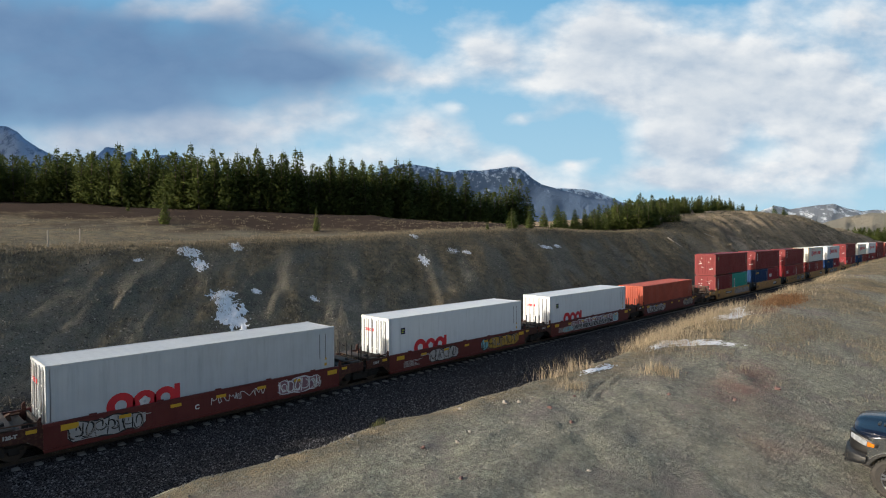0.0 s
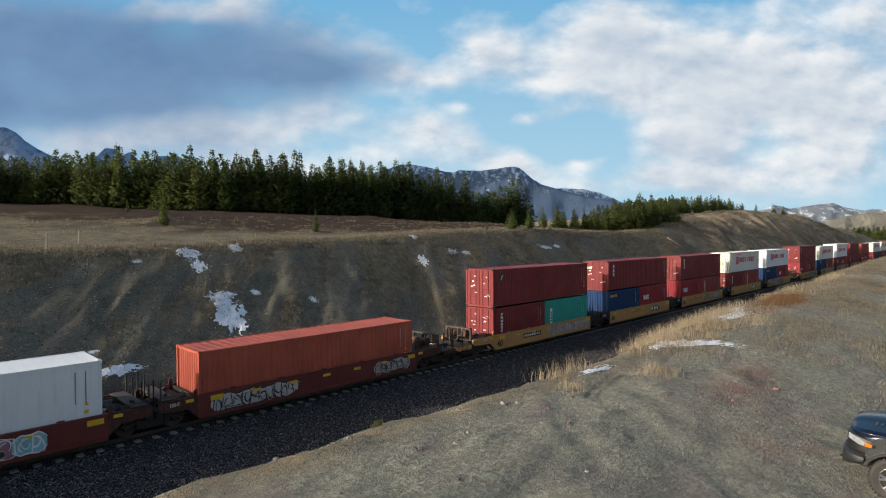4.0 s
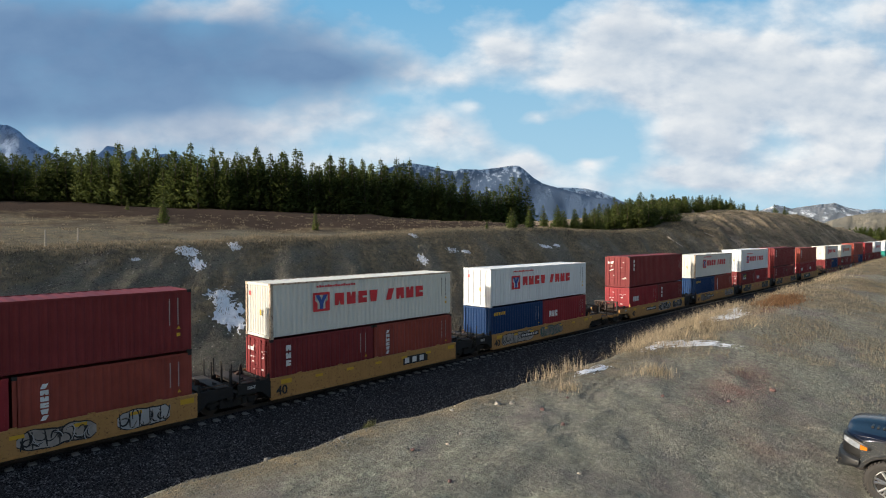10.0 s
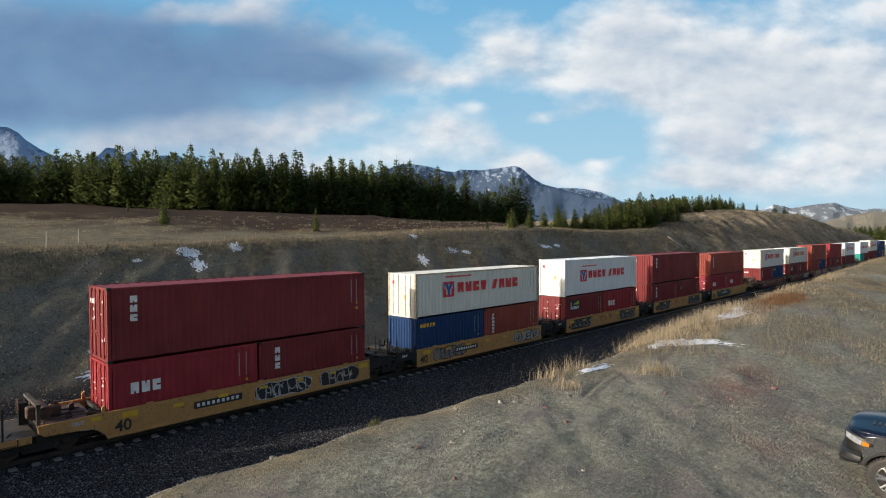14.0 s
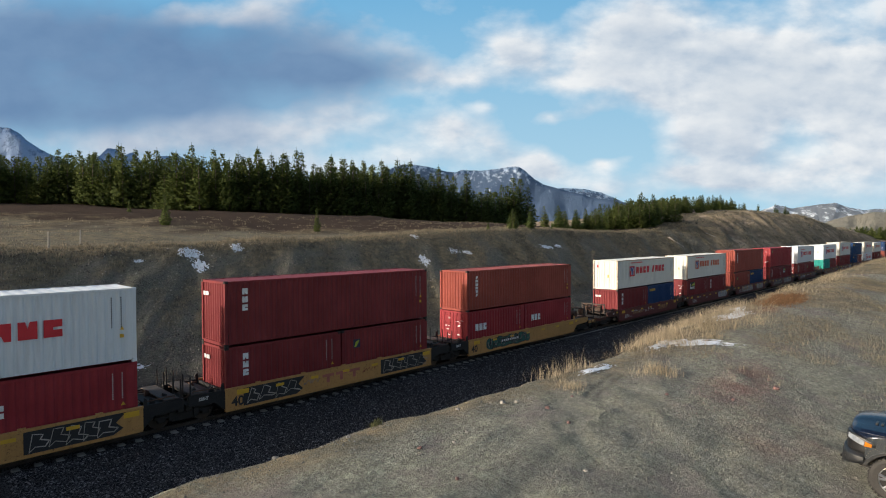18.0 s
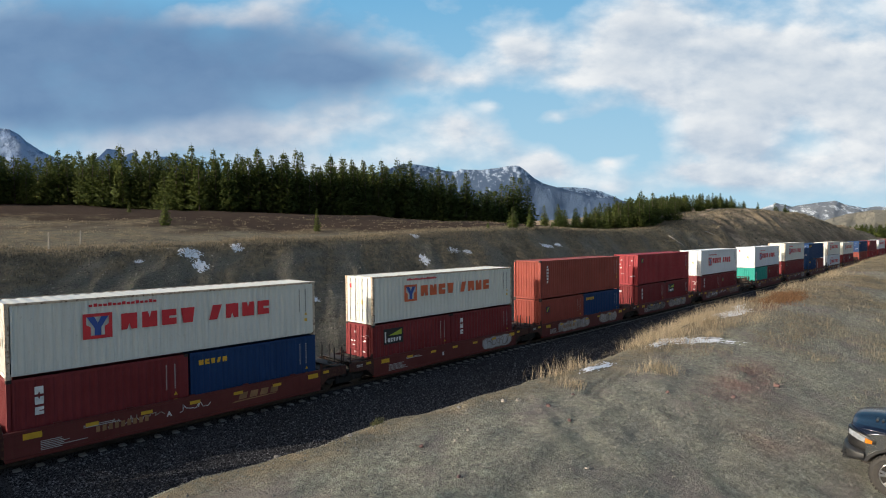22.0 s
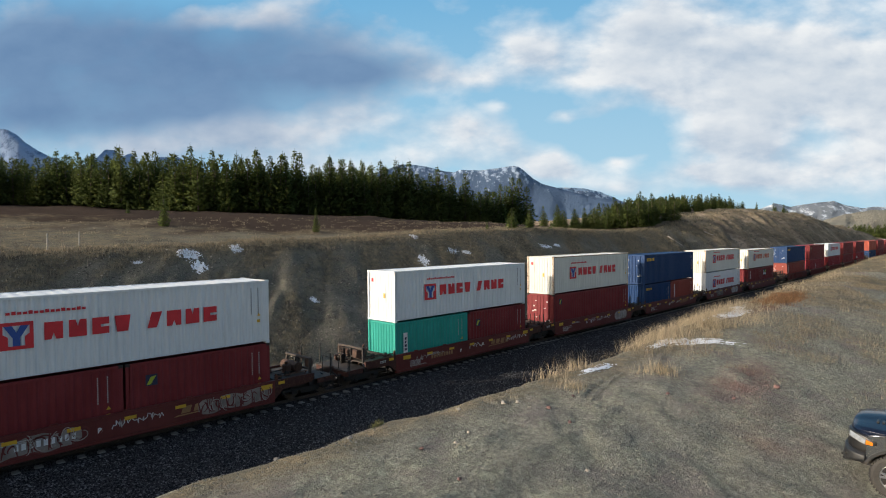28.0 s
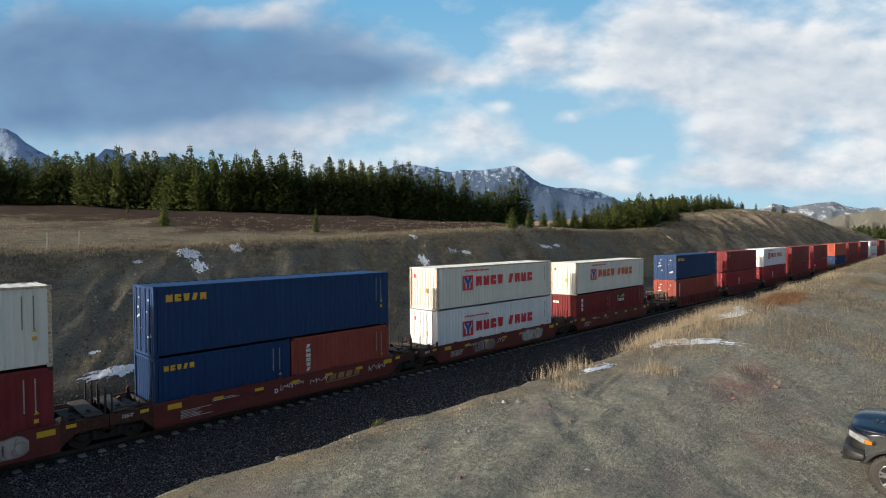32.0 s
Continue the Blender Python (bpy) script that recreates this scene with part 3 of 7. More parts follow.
def mark(ob, kind, length, h, lower=False):
    """Painted signs on the side that faces the lot."""
    y = NEAR - 0.0005
    end = length - 0.14
    tick = []
    for col in (end - 0.75, end - 0.42):
        z = h - 0.34
        while z > h * 0.48:
            tick.append((col, col + 0.04, z - 0.055, z))
            z -= 0.085
    light = kind in ("wave", "wave_rust", "rings", "rings_plain")
    tagged(part("number_row", blocks(tick, y), MARK_BLACK if light else MARK_FADED, ob, "rows of small painted number bars"), kind="stuff")
    warn = Shape().add([(end - 0.46, y - 0.004, h - 1.60), (end - 0.30, y - 0.004, h - 1.60), (end - 0.38, y - 0.004, h - 1.46)], [(0, 1, 2)])
    part("warning_triangle", warn, MARK_YELLOW, ob, "small yellow warning triangle")
    part("warning_plate", blocks([(end - 0.46, end - 0.32, h - 1.90, h - 1.76)], y), MARK_YELLOW, ob, "small yellow plate")
    if light and not kind.startswith("rings"):
        red = MARK_ORANGE if kind == "wave_rust" else MARK_RED
        wordmark(ob, 3.58, 1.30, 8, 0.56, 0.62, 0.74, red, False, (4, 0.42))
        f = Shape()
        for r in ((2.30, 3.27, 1.08, 1.20), (2.30, 3.27, 1.90, 2.02), (2.30, 2.41, 1.20, 1.90), (3.16, 3.27, 1.20, 1.90)):
            f.box(r[0], r[1], y - 0.005, y, r[2], r[3])
        f.add([(2.410, y - 0.004, 1.20), (2.550, y - 0.004, 1.20), (2.550, y - 0.004, 1.52), (2.410, y - 0.004, 1.62)], [(0, 1, 2, 3)])
        f.add([(3.160, y - 0.004, 1.20), (3.020, y - 0.004, 1.20), (3.020, y - 0.004, 1.52), (3.160, y - 0.004, 1.62)], [(0, 1, 2, 3)])
        part("emblem_frame", f, red, ob, "red square emblem frame")
        v = Shape().add([(2.430, y - 0.006, 1.90), (2.670, y - 0.006, 1.90), (2.785, y - 0.006, 1.66), (2.900, y - 0.006, 1.90), (3.140, y - 0.006, 1.90), (2.890, y - 0.006, 1.48), (2.890, y - 0.006, 1.20), (2.680, y - 0.006, 1.20), (2.680, y - 0.006, 1.48)], [tuple(range(9))])
        part("emblem", v, MARK_BLUE, ob, "blue forked emblem")
        tagged(part("small_line", blocks([(2.5 + 0.16 * i, 2.62 + 0.16 * i, 2.27, 2.36 + 0.03 * (i % 3 == 1)) for i in range(15)], y), MARK_RED, ob, "small red line of bars"), kind="stuff")
        part("end_badge", Shape().box(-0.012, 0.004, 0.66, 0.82, h - 0.66, h - 0.44), MARK_RED, ob, "small red badge")
        part("end_sign", Shape().box(-0.012, 0.004, -0.36, -0.24, h - 1.55, h - 1.28), MARK_YELLOW, ob, "small yellow sign")
    elif kind == "stack3":
        wordmark(ob, 0.80, h - 0.62, 3, 0.26, 0.27, 0.36, MARK_WHITE, True)
        part("end_badge", Shape().box(-0.012, 0.004, 0.40, 0.66, h - 0.70, h - 0.52).box(-0.012, 0.004, 0.72, 0.94, h - 0.70, h - 0.52), MARK_WHITE, ob, "white badge")
    elif kind == "stack6":
        wordmark(ob, 0.80, h - 0.55, 6, 0.25, 0.17, 0.225, MARK_WHITE, True)
    elif kind == "three":
        wordmark(ob, 0.78, h - 1.28, 3, 0.30, 0.44, 0.40, MARK_WHITE)
    elif kind == "sea":
        k = 1.35 if length > 7 else 1.0
        wordmark(ob, 0.36 * k, h - 0.30 - 0.26 * k, 5, 0.19 * k, 0.22 * k, 0.255 * k, MARK_YELLOW)
    elif kind == "panel":
        part("sign_panel", blocks([(0.75, 2.15, h - 1.15, h - 0.30)], y), MARK_BLACK, ob, "black sign panel")
        wordmark(ob, 1.04, h - 1.04, 5, 0.15, 0.22, 0.20, MARK_WHITE, False, None, 0.007)
        part("sign_tower", blocks([(0.83, 0.92, h - 1.05, h - 0.45)], y - 0.006), MARK_WHITE, ob, "white upright bar")
        wd = Shape().add([(1.1, y - 0.012, h - 0.68), (2.05, y - 0.012, h - 0.70), (2.05, y - 0.012, h - 0.38)], [(0, 1, 2)])
        part("sign_beam", wd, MARK_GREEN, ob, "yellow-green beam")
    elif kind == "flag":
        z = h - (0.80 if length > 7 else 0.98)
        part("badge", blocks([(0.72, 1.16, z, z + 0.44)], y), MARK_NAVY, ob, "small navy badge")
        part("badge_band", Shape().add([(0.76, y - 0.009, z + 0.05), (0.90, y - 0.009, z + 0.05), (1.12, y - 0.009, z + 0.38), (0.90, y - 0.009, z + 0.34)], [(0, 1, 2, 3)]), MARK_GREEN, ob, "yellow band")
    elif kind == "board":
        part("sign_board", blocks([(0.62, 0.92, h - 1.75, h - 0.62)], y), MARK_WHITE, ob, "white upright sign board")
        wordmark(ob, 0.69, h - 1.02, 4, 0.16, 0.14, 0.20, MARK_NAVY, True, None, 0.007)
    elif kind.startswith("rings"):
        s, petal = Shape(), Shape()
        for c, r in ((2.40, 0.50), (3.25, 0.44), (4.03, 0.44)):
            n = 20
            vs = [(c + q * math.cos(math.pi * 2 * i / n), y - 0.004, 0.94 + q * math.sin(math.pi * 2 * i / n)) for i in range(n) for q in (r, r * 0.42)]
            s.add(vs, [(2 * i, (2 * i + 2) % (2 * n), (2 * i + 3) % (2 * n), 2 * i + 1) for i in range(n)])
        s.box(4.38, 4.60, y - 0.005, y, 0.50, 1.42)
        for k in range(5):
            a = math.pi * (0.5 + 0.4 * k)
            u, w_ = 3.25 + 0.13 * math.cos(a), 0.94 + 0.13 * math.sin(a)
            petal.add([(u + 0.085 * math.cos(math.pi * i / 5), y - 0.008, w_ + 0.085 * math.sin(math.pi * i / 5)) for i in range(10)], [tuple(range(10))])
        part("wordmark", s, MARK_RED, ob, "big red ring shapes of the painted name")
        part("flower", petal, MARK_WHITE, ob, "small white five-petal flower")
        if kind == "rings":
            part("badge", blocks([(0.90, 1.22, 1.88, 2.24)], y), MARK_NAVY, ob, "small navy badge")
            part("badge_band", blocks([(0.97, 1.15, 2.08, 2.14), (0.95, 1.08, 1.96, 2.02)], y - 0.006), MARK_GREEN, ob, "yellow bars")
        e = Shape()
        for k in range(4):
            e.box(-0.016, 0.002, 0.10 + k * 0.2, 0.24 + k * 0.2, h - 0.85, h - 0.68)
        part("end_mark", e, MARK_RED, ob, "small red mark")
        for k in range(6):
            yy = -0.95 + k * 0.38
            part("door_rod", Shape().box(-0.022, 0.02, yy, yy + 0.03, 0.2, h - 0.2), GALV, ob)
    elif kind == "leaf":
        part("badge", blocks([(4.6, 4.85, h - 1.35, h - 0.85), (4.5, 4.95, h - 1.62, h - 1.5)], y), MARK_WHITE, ob, "small white painted badge")


GALV = mat("dull_galvanised_steel", (0.30, 0.30, 0.30), 0.5, 0.6, 0.3)
MARK_NAVY = mat("navy_marking", (0.012, 0.016, 0.05), 0.6, 0, 0.1)
BOXES = {}


def box_on_train(colour, kind, colour_name, S, x, z, door_first, sign):
    length, h = {"40": (L40, 2.62), "40r": (L40, 2.86), "40h": (L40, 2.896), "20": (L20, 2.591)}[kind]
    key = (colour.name, kind, door_first, sign)
    says = {"wave": " with large red lettering", "wave_rust": " with large orange-red lettering", "rings": " with big red rings painted low", "rings_plain": " with big red rings painted low", "panel": " with a black sign panel", "sea": " with a yellow name", "stack3": " with white upright lettering", "stack6": " with white upright lettering", "three": " with a white painted mark", "flag": " with a small navy badge", "board": " with a white upright sign", "leaf": " with a small white badge"}.get(sign, "")
    size = {"40": "forty-foot", "40r": "refrigerated", "40h": "tall forty-foot", "20": "twenty-foot"}[kind]
    label = "%s %s steel shipping container%s" % (colour_name, size, says)
    if key not in BOXES:
        ob = BOXES[key] = container(colour, length, h, label, door_first, kind == "40r")
        mark(ob, sign, length, h)
    else:
        ob = copy_thing(BOXES[key], Matrix())
    ROLLING.append((ob, S + x, 0.0, z))
    return ob


def text_mesh(words, size, material):
    cu = bpy.data.curves.new("lettering", "FONT")
    cu.body, cu.size, cu.extrude, cu.offset = words, size, 0.003, 0.012
    tmp = bpy.data.objects.new("lettering", cu)
    me = bpy.data.meshes.new_from_object(tmp)
    bpy.data.objects.remove(tmp)
    bpy.data.curves.remove(cu)
    me.materials.clear()
    me.materials.append(material)
    me.transform(Euler((math.radians(90), 0, 0)).to_matrix().to_4x4())
    return me


def ribbon(s, pts, wide, y, z0, z1):
    """A flat stroke along points (x, z), thinner at its ends."""
    n = len(pts)
    row = []
    for i, (px, pz) in enumerate(pts):
        ax, az = pts[max(0, i - 1)]
        bx, bz = pts[min(n - 1, i + 1)]
        dx, dz = bx - ax, bz - az
        ln = math.hypot(dx, dz) + 1e-6
        w = wide * (0.35 + 0.65 * math.sin(math.pi * (i + 0.6) / (n + 0.2)))
        for o in (1, -1):
            row.append((px - o * dz / ln * w, y, min(max(pz + o * dx / ln * w, z0), z1)))
    s.add(row, [(2 * i, 2 * i + 1, 2 * i + 3, 2 * i + 2) for i in range(n - 1)])


def graffiti(car, x0, x1, z0, z1, fill, line, seed, wild=False, y=-1.4505):
    """A sprayed piece: a ragged field of colour with a dark edge, and curved strokes over it."""
    rng = random.Random(seed)
    n = max(8, int((x1 - x0) / 0.16))
    ph = [rng.uniform(0, 6) for _ in range(4)]
    field, tops, lows = [], [], []
    for i in range(n + 1):
        x = x0 + (x1 - x0) * i / n
        end = min(1.0, 2.6 * min(i, n - i) * (x1 - x0) / n + 0.45)
        up = (z1 - z0) * (0.5 - (0.07 if wild else 0.04) * (1 + math.sin(x * 5.1 + ph[0])) - 0.03 * (1 + math.sin(x * 11 + ph[1]))) * end
        dn = (z1 - z0) * (0.5 - (0.06 if wild else 0.03) * (1 + math.sin(x * 4.3 + ph[2])) - 0.03 * (1 + math.sin(x * 9 + ph[3]))) * end
        mid = (z0 + z1) / 2
        tops.append((x, mid + up))
        lows.append((x, mid - dn))
        field += [(x, y, mid - dn), (x, y, mid + up)]
    part("sprayed_field", Shape().add(field, [(2 * i, 2 * i + 2, 2 * i + 3, 2 * i + 1) for i in range(n)]), fill, car, "sprayed graffiti piece")
    ink, shine = Shape(), Shape()
    ribbon(ink, tops, 0.03, y - 0.003, z0, z1)
    ribbon(ink, lows, 0.03, y - 0.003, z0, z1)
    x = x0 + 0.1
    h = z1 - z0
    while x < x1 - 0.25:
        w = rng.uniform(0.40, 0.62) * h
        for _ in range(3 if wild else 2):
            cx, cz = x + w * rng.uniform(0.3, 0.7), (z0 + z1) / 2 + h * rng.uniform(-0.18, 0.18)
            rx, rz, a0, sw = w * rng.uniform(0.25, 0.6), h * rng.uniform(0.16, 0.40), rng.uniform(0, 6.28), rng.choice((-1, 1)) * rng.uniform(1.6, 4.2)
            bend = rng.uniform(-0.3, 0.3)
            pts = [(cx + rx * math.cos(a0 + sw * q / 9) + bend * rz * math.sin(a0 + sw * q / 9), cz + rz * math.sin(a0 + sw * q / 9)) for q in range(10)]
            ribbon(ink, pts, rng.uniform(0.018, 0.042), y - 0.005, z0 + 0.04, z1 - 0.04)
            if rng.random() < 0.5:
                ribbon(shine, [(a + 0.03, b + 0.03) for a, b in pts], 0.016, y - 0.0065, z0 + 0.04, z1 - 0.04)
        lean = rng.uniform(-0.12, 0.12)
        ribbon(ink, [(x + lean * q / 4, z0 + h * (0.12 + 0.19 * q)) for q in range(5)], 0.026, y - 0.004, z0 + 0.03, z1 - 0.03)
        x += w
    tagged(part("sprayed_stroke", ink, line, car), kind="stuff")
    if shine.f:
        tagged(part("sprayed_shine", shine, SPRAY_PALE if fill is not SPRAY_PALE else SPRAY_SILVER, car), kind="stuff")


def black_panel(car, x0, x1, seed, y=-1.4505):
    """A sprayed black panel over the whole side with pale angular outlines on it."""
    rng = random.Random(seed)
    ragged = [(x0, 0.32), (x1 - 0.4, 0.32), (x1, 0.55), (x1 - 0.25, 0.8), (x1 + 0.1, 1.13), (x0, 1.13)]
    part("sprayed_field", Shape().prism(ragged, y - 0.002, y), MARK_BLACK, car, "black sprayed panel")
    lines = Shape()
    x = x0 + 0.15
    while x < x1 - 0.5:
        w = rng.uniform(0.5, 0.9)
        a, b, c = rng.uniform(0.36, 0.5), rng.uniform(0.95, 1.1), rng.uniform(0.6, 0.85)
        ring = [(x, a), (x + w * rng.uniform(0.1, 0.4), b), (x + w * 0.7, b - rng.uniform(0, 0.15)), (x + w * 0.55, c), (x + w, c - 0.1), (x + w * 0.8, a + rng.uniform(0, 0.12)), (x + w * 0.3, a + 0.16), (x, a)]
        fine = [(p[0] + (q[0] - p[0]) * k / 3, p[1] + (q[1] - p[1]) * k / 3) for p, q in zip(ring, ring[1:]) for k in range(3)] + [ring[-1]]
        ribbon(lines, fine, rng.uniform(0.016, 0.028), y - 0.005, 0.34, 1.12)
        x += w * rng.uniform(0.75, 1.0)
    tagged(part("sprayed_stroke", lines, SPRAY_PALE, car), kind="stuff")


def scribble(car, x0, x1, z0, z1, ink, seed, y=-1.4515):
    """A thin sprayed tag: a run of joined strokes that cannot be read."""
    rng = random.Random(seed)
    s = Shape()
    px, pz = x0, z0
    while px < x1:
        nx_, nz_ = px + rng.uniform(-0.03, 0.14), rng.uniform(z0, z1)
        dx, dz = nx_ - px, nz_ - pz
        ln = math.hypot(dx, dz) + 1e-6
        ox, oz = -dz / ln * 0.014, dx / ln * 0.014
        s.add([(px + ox, y, pz + oz), (px - ox, y, pz - oz), (nx_ - ox, y, nz_ - oz), (nx_ + ox, y, nz_ + oz)], [(0, 1, 2, 3)])
        px, pz = nx_, nz_
    part("sprayed_tag", s, ink, car, "thin sprayed tag")


SPRAY_SILVER = mat("silver_grey_spray", (0.42, 0.42, 0.43), 0.5, 0.2, 0.2)
SPRAY_PALE = mat("faded_pale_spray", (0.36, 0.32, 0.29), 0.8, 0, 0.35)
SPRAY_YELLOW = mat("mustard_spray", (0.42, 0.25, 0.03), 0.7, 0, 0.25)
SPRAY_CYAN = mat("pale_cyan_spray", (0.20, 0.45, 0.52), 0.7, 0, 0.25)
SPRAY_MAUVE = mat("dusty_mauve_spray", (0.24, 0.12, 0.15), 0.7, 0, 0.25)
SPRAY_GREEN = mat("dark_green_spray", (0.02, 0.10, 0.08), 0.7, 0, 0.25)
SPRAY_GREYBROWN = mat("grey_brown_spray", (0.24, 0.20, 0.18), 0.8, 0, 0.4)
DECK = mat("brown_grey_deck", (0.060, 0.046, 0.038), 0.75, 0.2, 0.4, 2, 25)
WELL_GRIME = paint("grimy_brown_end_paint", (0.050, 0.019, 0.016), 0.2, 0.8, 0.5)
WELL_DARK = mat("black_end_paint", (0.012, 0.011, 0.011), 0.9, 0.0, 0.3)


def joint_end(top, body, dark, x, o, lead):
    """The frame outside the well, towards a shared bogie or a coupling: x is the well's end, o points outwards."""
    far, reach = (3.2, 2.1) if lead else (1.55, 1.55)
    for sign in (-1, 1):
        y0, y1 = sorted((sign * 1.43, sign * 1.33))
        out = [(x, 0.34), (x + o * 0.45, 0.74), (x + o * 1.95, 0.80), (x + o * 2.12, 0.95), (x + o * 2.12, 1.20), (x, 1.22)] if lead else [(x, 0.34), (x + o * 0.45, 0.74), (x + o * far, 0.78), (x + o * far, 1.20), (x, 1.22)]
        part("end_side", Shape().prism(out if o > 0 else out[::-1], y0, y1), body, top)
    part("end_bulkhead", Shape().box(*sorted((x - o * 0.05, x + o * 0.04)), -1.33, 1.33, 0.36, 1.16), dark, top)
    part("deck", Shape().box(*sorted((x + o * 0.30, x + o * (2.05 if lead else far - 0.25))), -1.26, 1.26, 1.06, 1.12, 0.012), DECK if lead else dark, top)
    if not lead:
        part("walkway", Shape().box(*sorted((x + o * (far - 0.75), x + o * (far - 0.15))), -1.40, 1.40, 1.23, 1.27, 0.01), DECK, top)
    for yy in (-1.36, 1.36) if lead else (-1.36, -0.55, 0.55, 1.36):
        part("stanchion", Shape().tube((x + o * (far - 0.1), yy, 0.92), (x + o * (far - 0.1), yy, 2.0), 0.032, 6), dark, top)
    part("cross_member", Shape().box(*sorted((x + o * (reach - 0.2), x + o * (reach + 0.05))), -1.3, 1.3, 0.62, 0.86), dark, top)
    part("corner_guide", Shape().prism([(x + o * 0.02, 1.20), (x + o * 0.16, 1.20), (x + o * 0.16, 1.42), (x + o * 0.06, 1.52)], -1.42, -1.34), body, top)
    part("corner_guide", Shape().prism([(x + o * 0.02, 1.20), (x + o * 0.16, 1.20), (x + o * 0.16, 1.42), (x + o * 0.06, 1.52)], 1.34, 1.42), body, top)
    hose = Shape()
    pts = [(x + o * (far - 0.4), -0.9, 1.0), (x + o * far, -1.0, 0.72), (x + o * (far + 0.3), -0.8, 0.62), (x + o * (far + 0.4), -0.5, 0.8)]
    for a, b in zip(pts, pts[1:]):
        hose.tube(a, b, 0.03, 6)
    part("brake_hose", hose, MARK_BLACK, top)
    for q, yy, zz in ((0.35, -1.10, 1.12), (0.62, 0.35, 1.12), (0.95, -0.75, 1.12)):
        part("bracket", Shape().prism([(x + o * q, zz), (x + o * (q + 0.22), zz), (x + o * (q + 0.18), zz + 0.20), (x + o * (q + 0.05), zz + 0.26)], yy, yy + 0.16), RUST if yy > 0 else dark, top)
    part("air_pipe", Shape().tube((x + o * 0.1, -1.22, 1.30), (x + o * (reach - 0.3), -1.22, 1.34), 0.028, 6).tube((x + o * (reach - 0.3), -1.22, 1.34), (x + o * (reach - 0.1), -0.6, 0.95), 0.028, 6), RUST, top)
    part("brake_rigging", Shape().box(*sorted((x + o * 0.5, x + o * (far + 0.1))), -1.15, -1.05, 0.44, 0.56).box(*sorted((x + o * (far - 0.5), x + o * (far - 0.3))), -1.2, -0.7, 0.30, 0.66, 0.02).tube((x + o * 0.3, -0.95, 0.5), (x + o * far, -0.6, 0.78), 0.035, 6), DARK_STEEL, top)
    if o < 0:
        part("stencil", text_mesh("125-T", 0.17, MARK_FADED), MARK_FADED, top, "small white stencil 125-T", Matrix.Translation((x - 1.15, -1.4335, 0.96)))
    if body is not WELL_DARK:
        part("side_plate", Shape().box(*sorted((x + o * 0.18, x + o * 0.50)), -1.436, -1.43, 1.0, 1.13), MARK_YELLOW, top)
    if not lead:
        part("bearing_arm", Shape().box(*sorted((x + o * 1.2, x + o * 1.9)), -0.35, 0.35, 0.7, 1.02, 0.03), dark, top)
        part("pipe", Shape().tube((x + o * 0.3, 0.9, 1.2), (x + o * 1.5, 0.9, 1.2), 0.05, 8), RUST, top)
    else:
        part("reservoir", Shape().tube((x + o * 1.75, -0.55, 1.40), (x + o * 1.75, 0.75, 1.40), 0.24, 14).tube((x + o * 1.75, -0.60, 1.40), (x + o * 1.75, -0.55, 1.40), 0.16, 12), RUST, top, "rusty brown air reservoir")
        part("brake_valve", Shape().box(*sorted((x + o * 1.2, x + o * 1.5)), -0.35, 0.05, 1.12, 1.56, 0.04).tube((x + o * 1.35, -0.15, 1.55), (x + o * 1.35, -0.15, 1.70), 0.09, 10), RUST, top, "rusty brake valve")
        frame_ = Shape()
        for yy in (-1.18, -0.1, 0.95):
            frame_.box(*sorted((x + o * 2.0, x + o * 2.12)), yy, yy + 0.10, 1.10, 1.86)
        frame_.box(*sorted((x + o * 1.98, x + o * 2.14)), -1.18, 1.05, 1.80, 1.90, 0.012)
        frame_.box(*sorted((x + o * 2.02, x + o * 2.10)), -1.10, 0.0, 1.30, 1.38)
        part("brake_frame", frame_, DECK, top, "dark brown brake support frame")
        part("gear_box", Shape().box(*sorted((x + o * 2.10, x + o * 2.36)), -0.95, -0.55, 1.36, 1.78, 0.04), RUST, top)
        for yy in (-0.45, 0.25):
            part("rod", Shape().tube((x + o * 0.5, yy, 1.18), (x + o * 2.05, yy + 0.1, 1.24), 0.03, 6), DARK_STEEL, top)
        wheel = Shape()
        cx, cy_, cz = x + o * 2.42, 0.42, 1.62
        for i in range(16):
            a, b = 2 * math.pi * i / 16, 2 * math.pi * (i + 1) / 16
            wheel.tube((cx, cy_ + 0.26 * math.cos(a), cz + 0.26 * math.sin(a)), (cx, cy_ + 0.26 * math.cos(b), cz + 0.26 * math.sin(b)), 0.018, 5)
        for i in range(4):
            a = math.pi * i / 4
            wheel.tube((cx, cy_ - 0.26 * math.cos(a), cz - 0.26 * math.sin(a)), (cx, cy_ + 0.26 * math.cos(a), cz + 0.26 * math.sin(a)), 0.012, 5)
        part("hand_brake_wheel", wheel, RUST, top)
        part("brake_post", Shape().box(*sorted((x + o * 2.12, x + o * 2.40)), cy_ - 0.06, cy_ + 0.06, 0.90, 1.70), dark, top)
        part("low_platform", Shape().box(*sorted((x + o * 2.14, x + o * 3.3)), -1.38, 1.38, 0.84, 0.90, 0.012), DECK, top)
        part("end_sill", Shape().box(*sorted((x + o * 2.3, x + o * 3.32)), -1.42, -1.385, 0.66, 0.90).box(*sorted((x + o * 2.3, x + o * 3.32)), 1.385, 1.42, 0.66, 0.90).box(*sorted((x + o * 3.24, x + o * 3.32)), -1.385, 1.385, 0.62, 0.835), body, top)
        part("coupler", Shape().box(*sorted((x + o * 3.2, x + o * 3.62)), -0.10, 0.10, 0.76, 0.96, 0.02).box(*sorted((x + o * 3.56, x + o * 3.92)), -0.22, 0.20, 0.70, 1.02, 0.05), RUST, top)
        rungs = Shape()
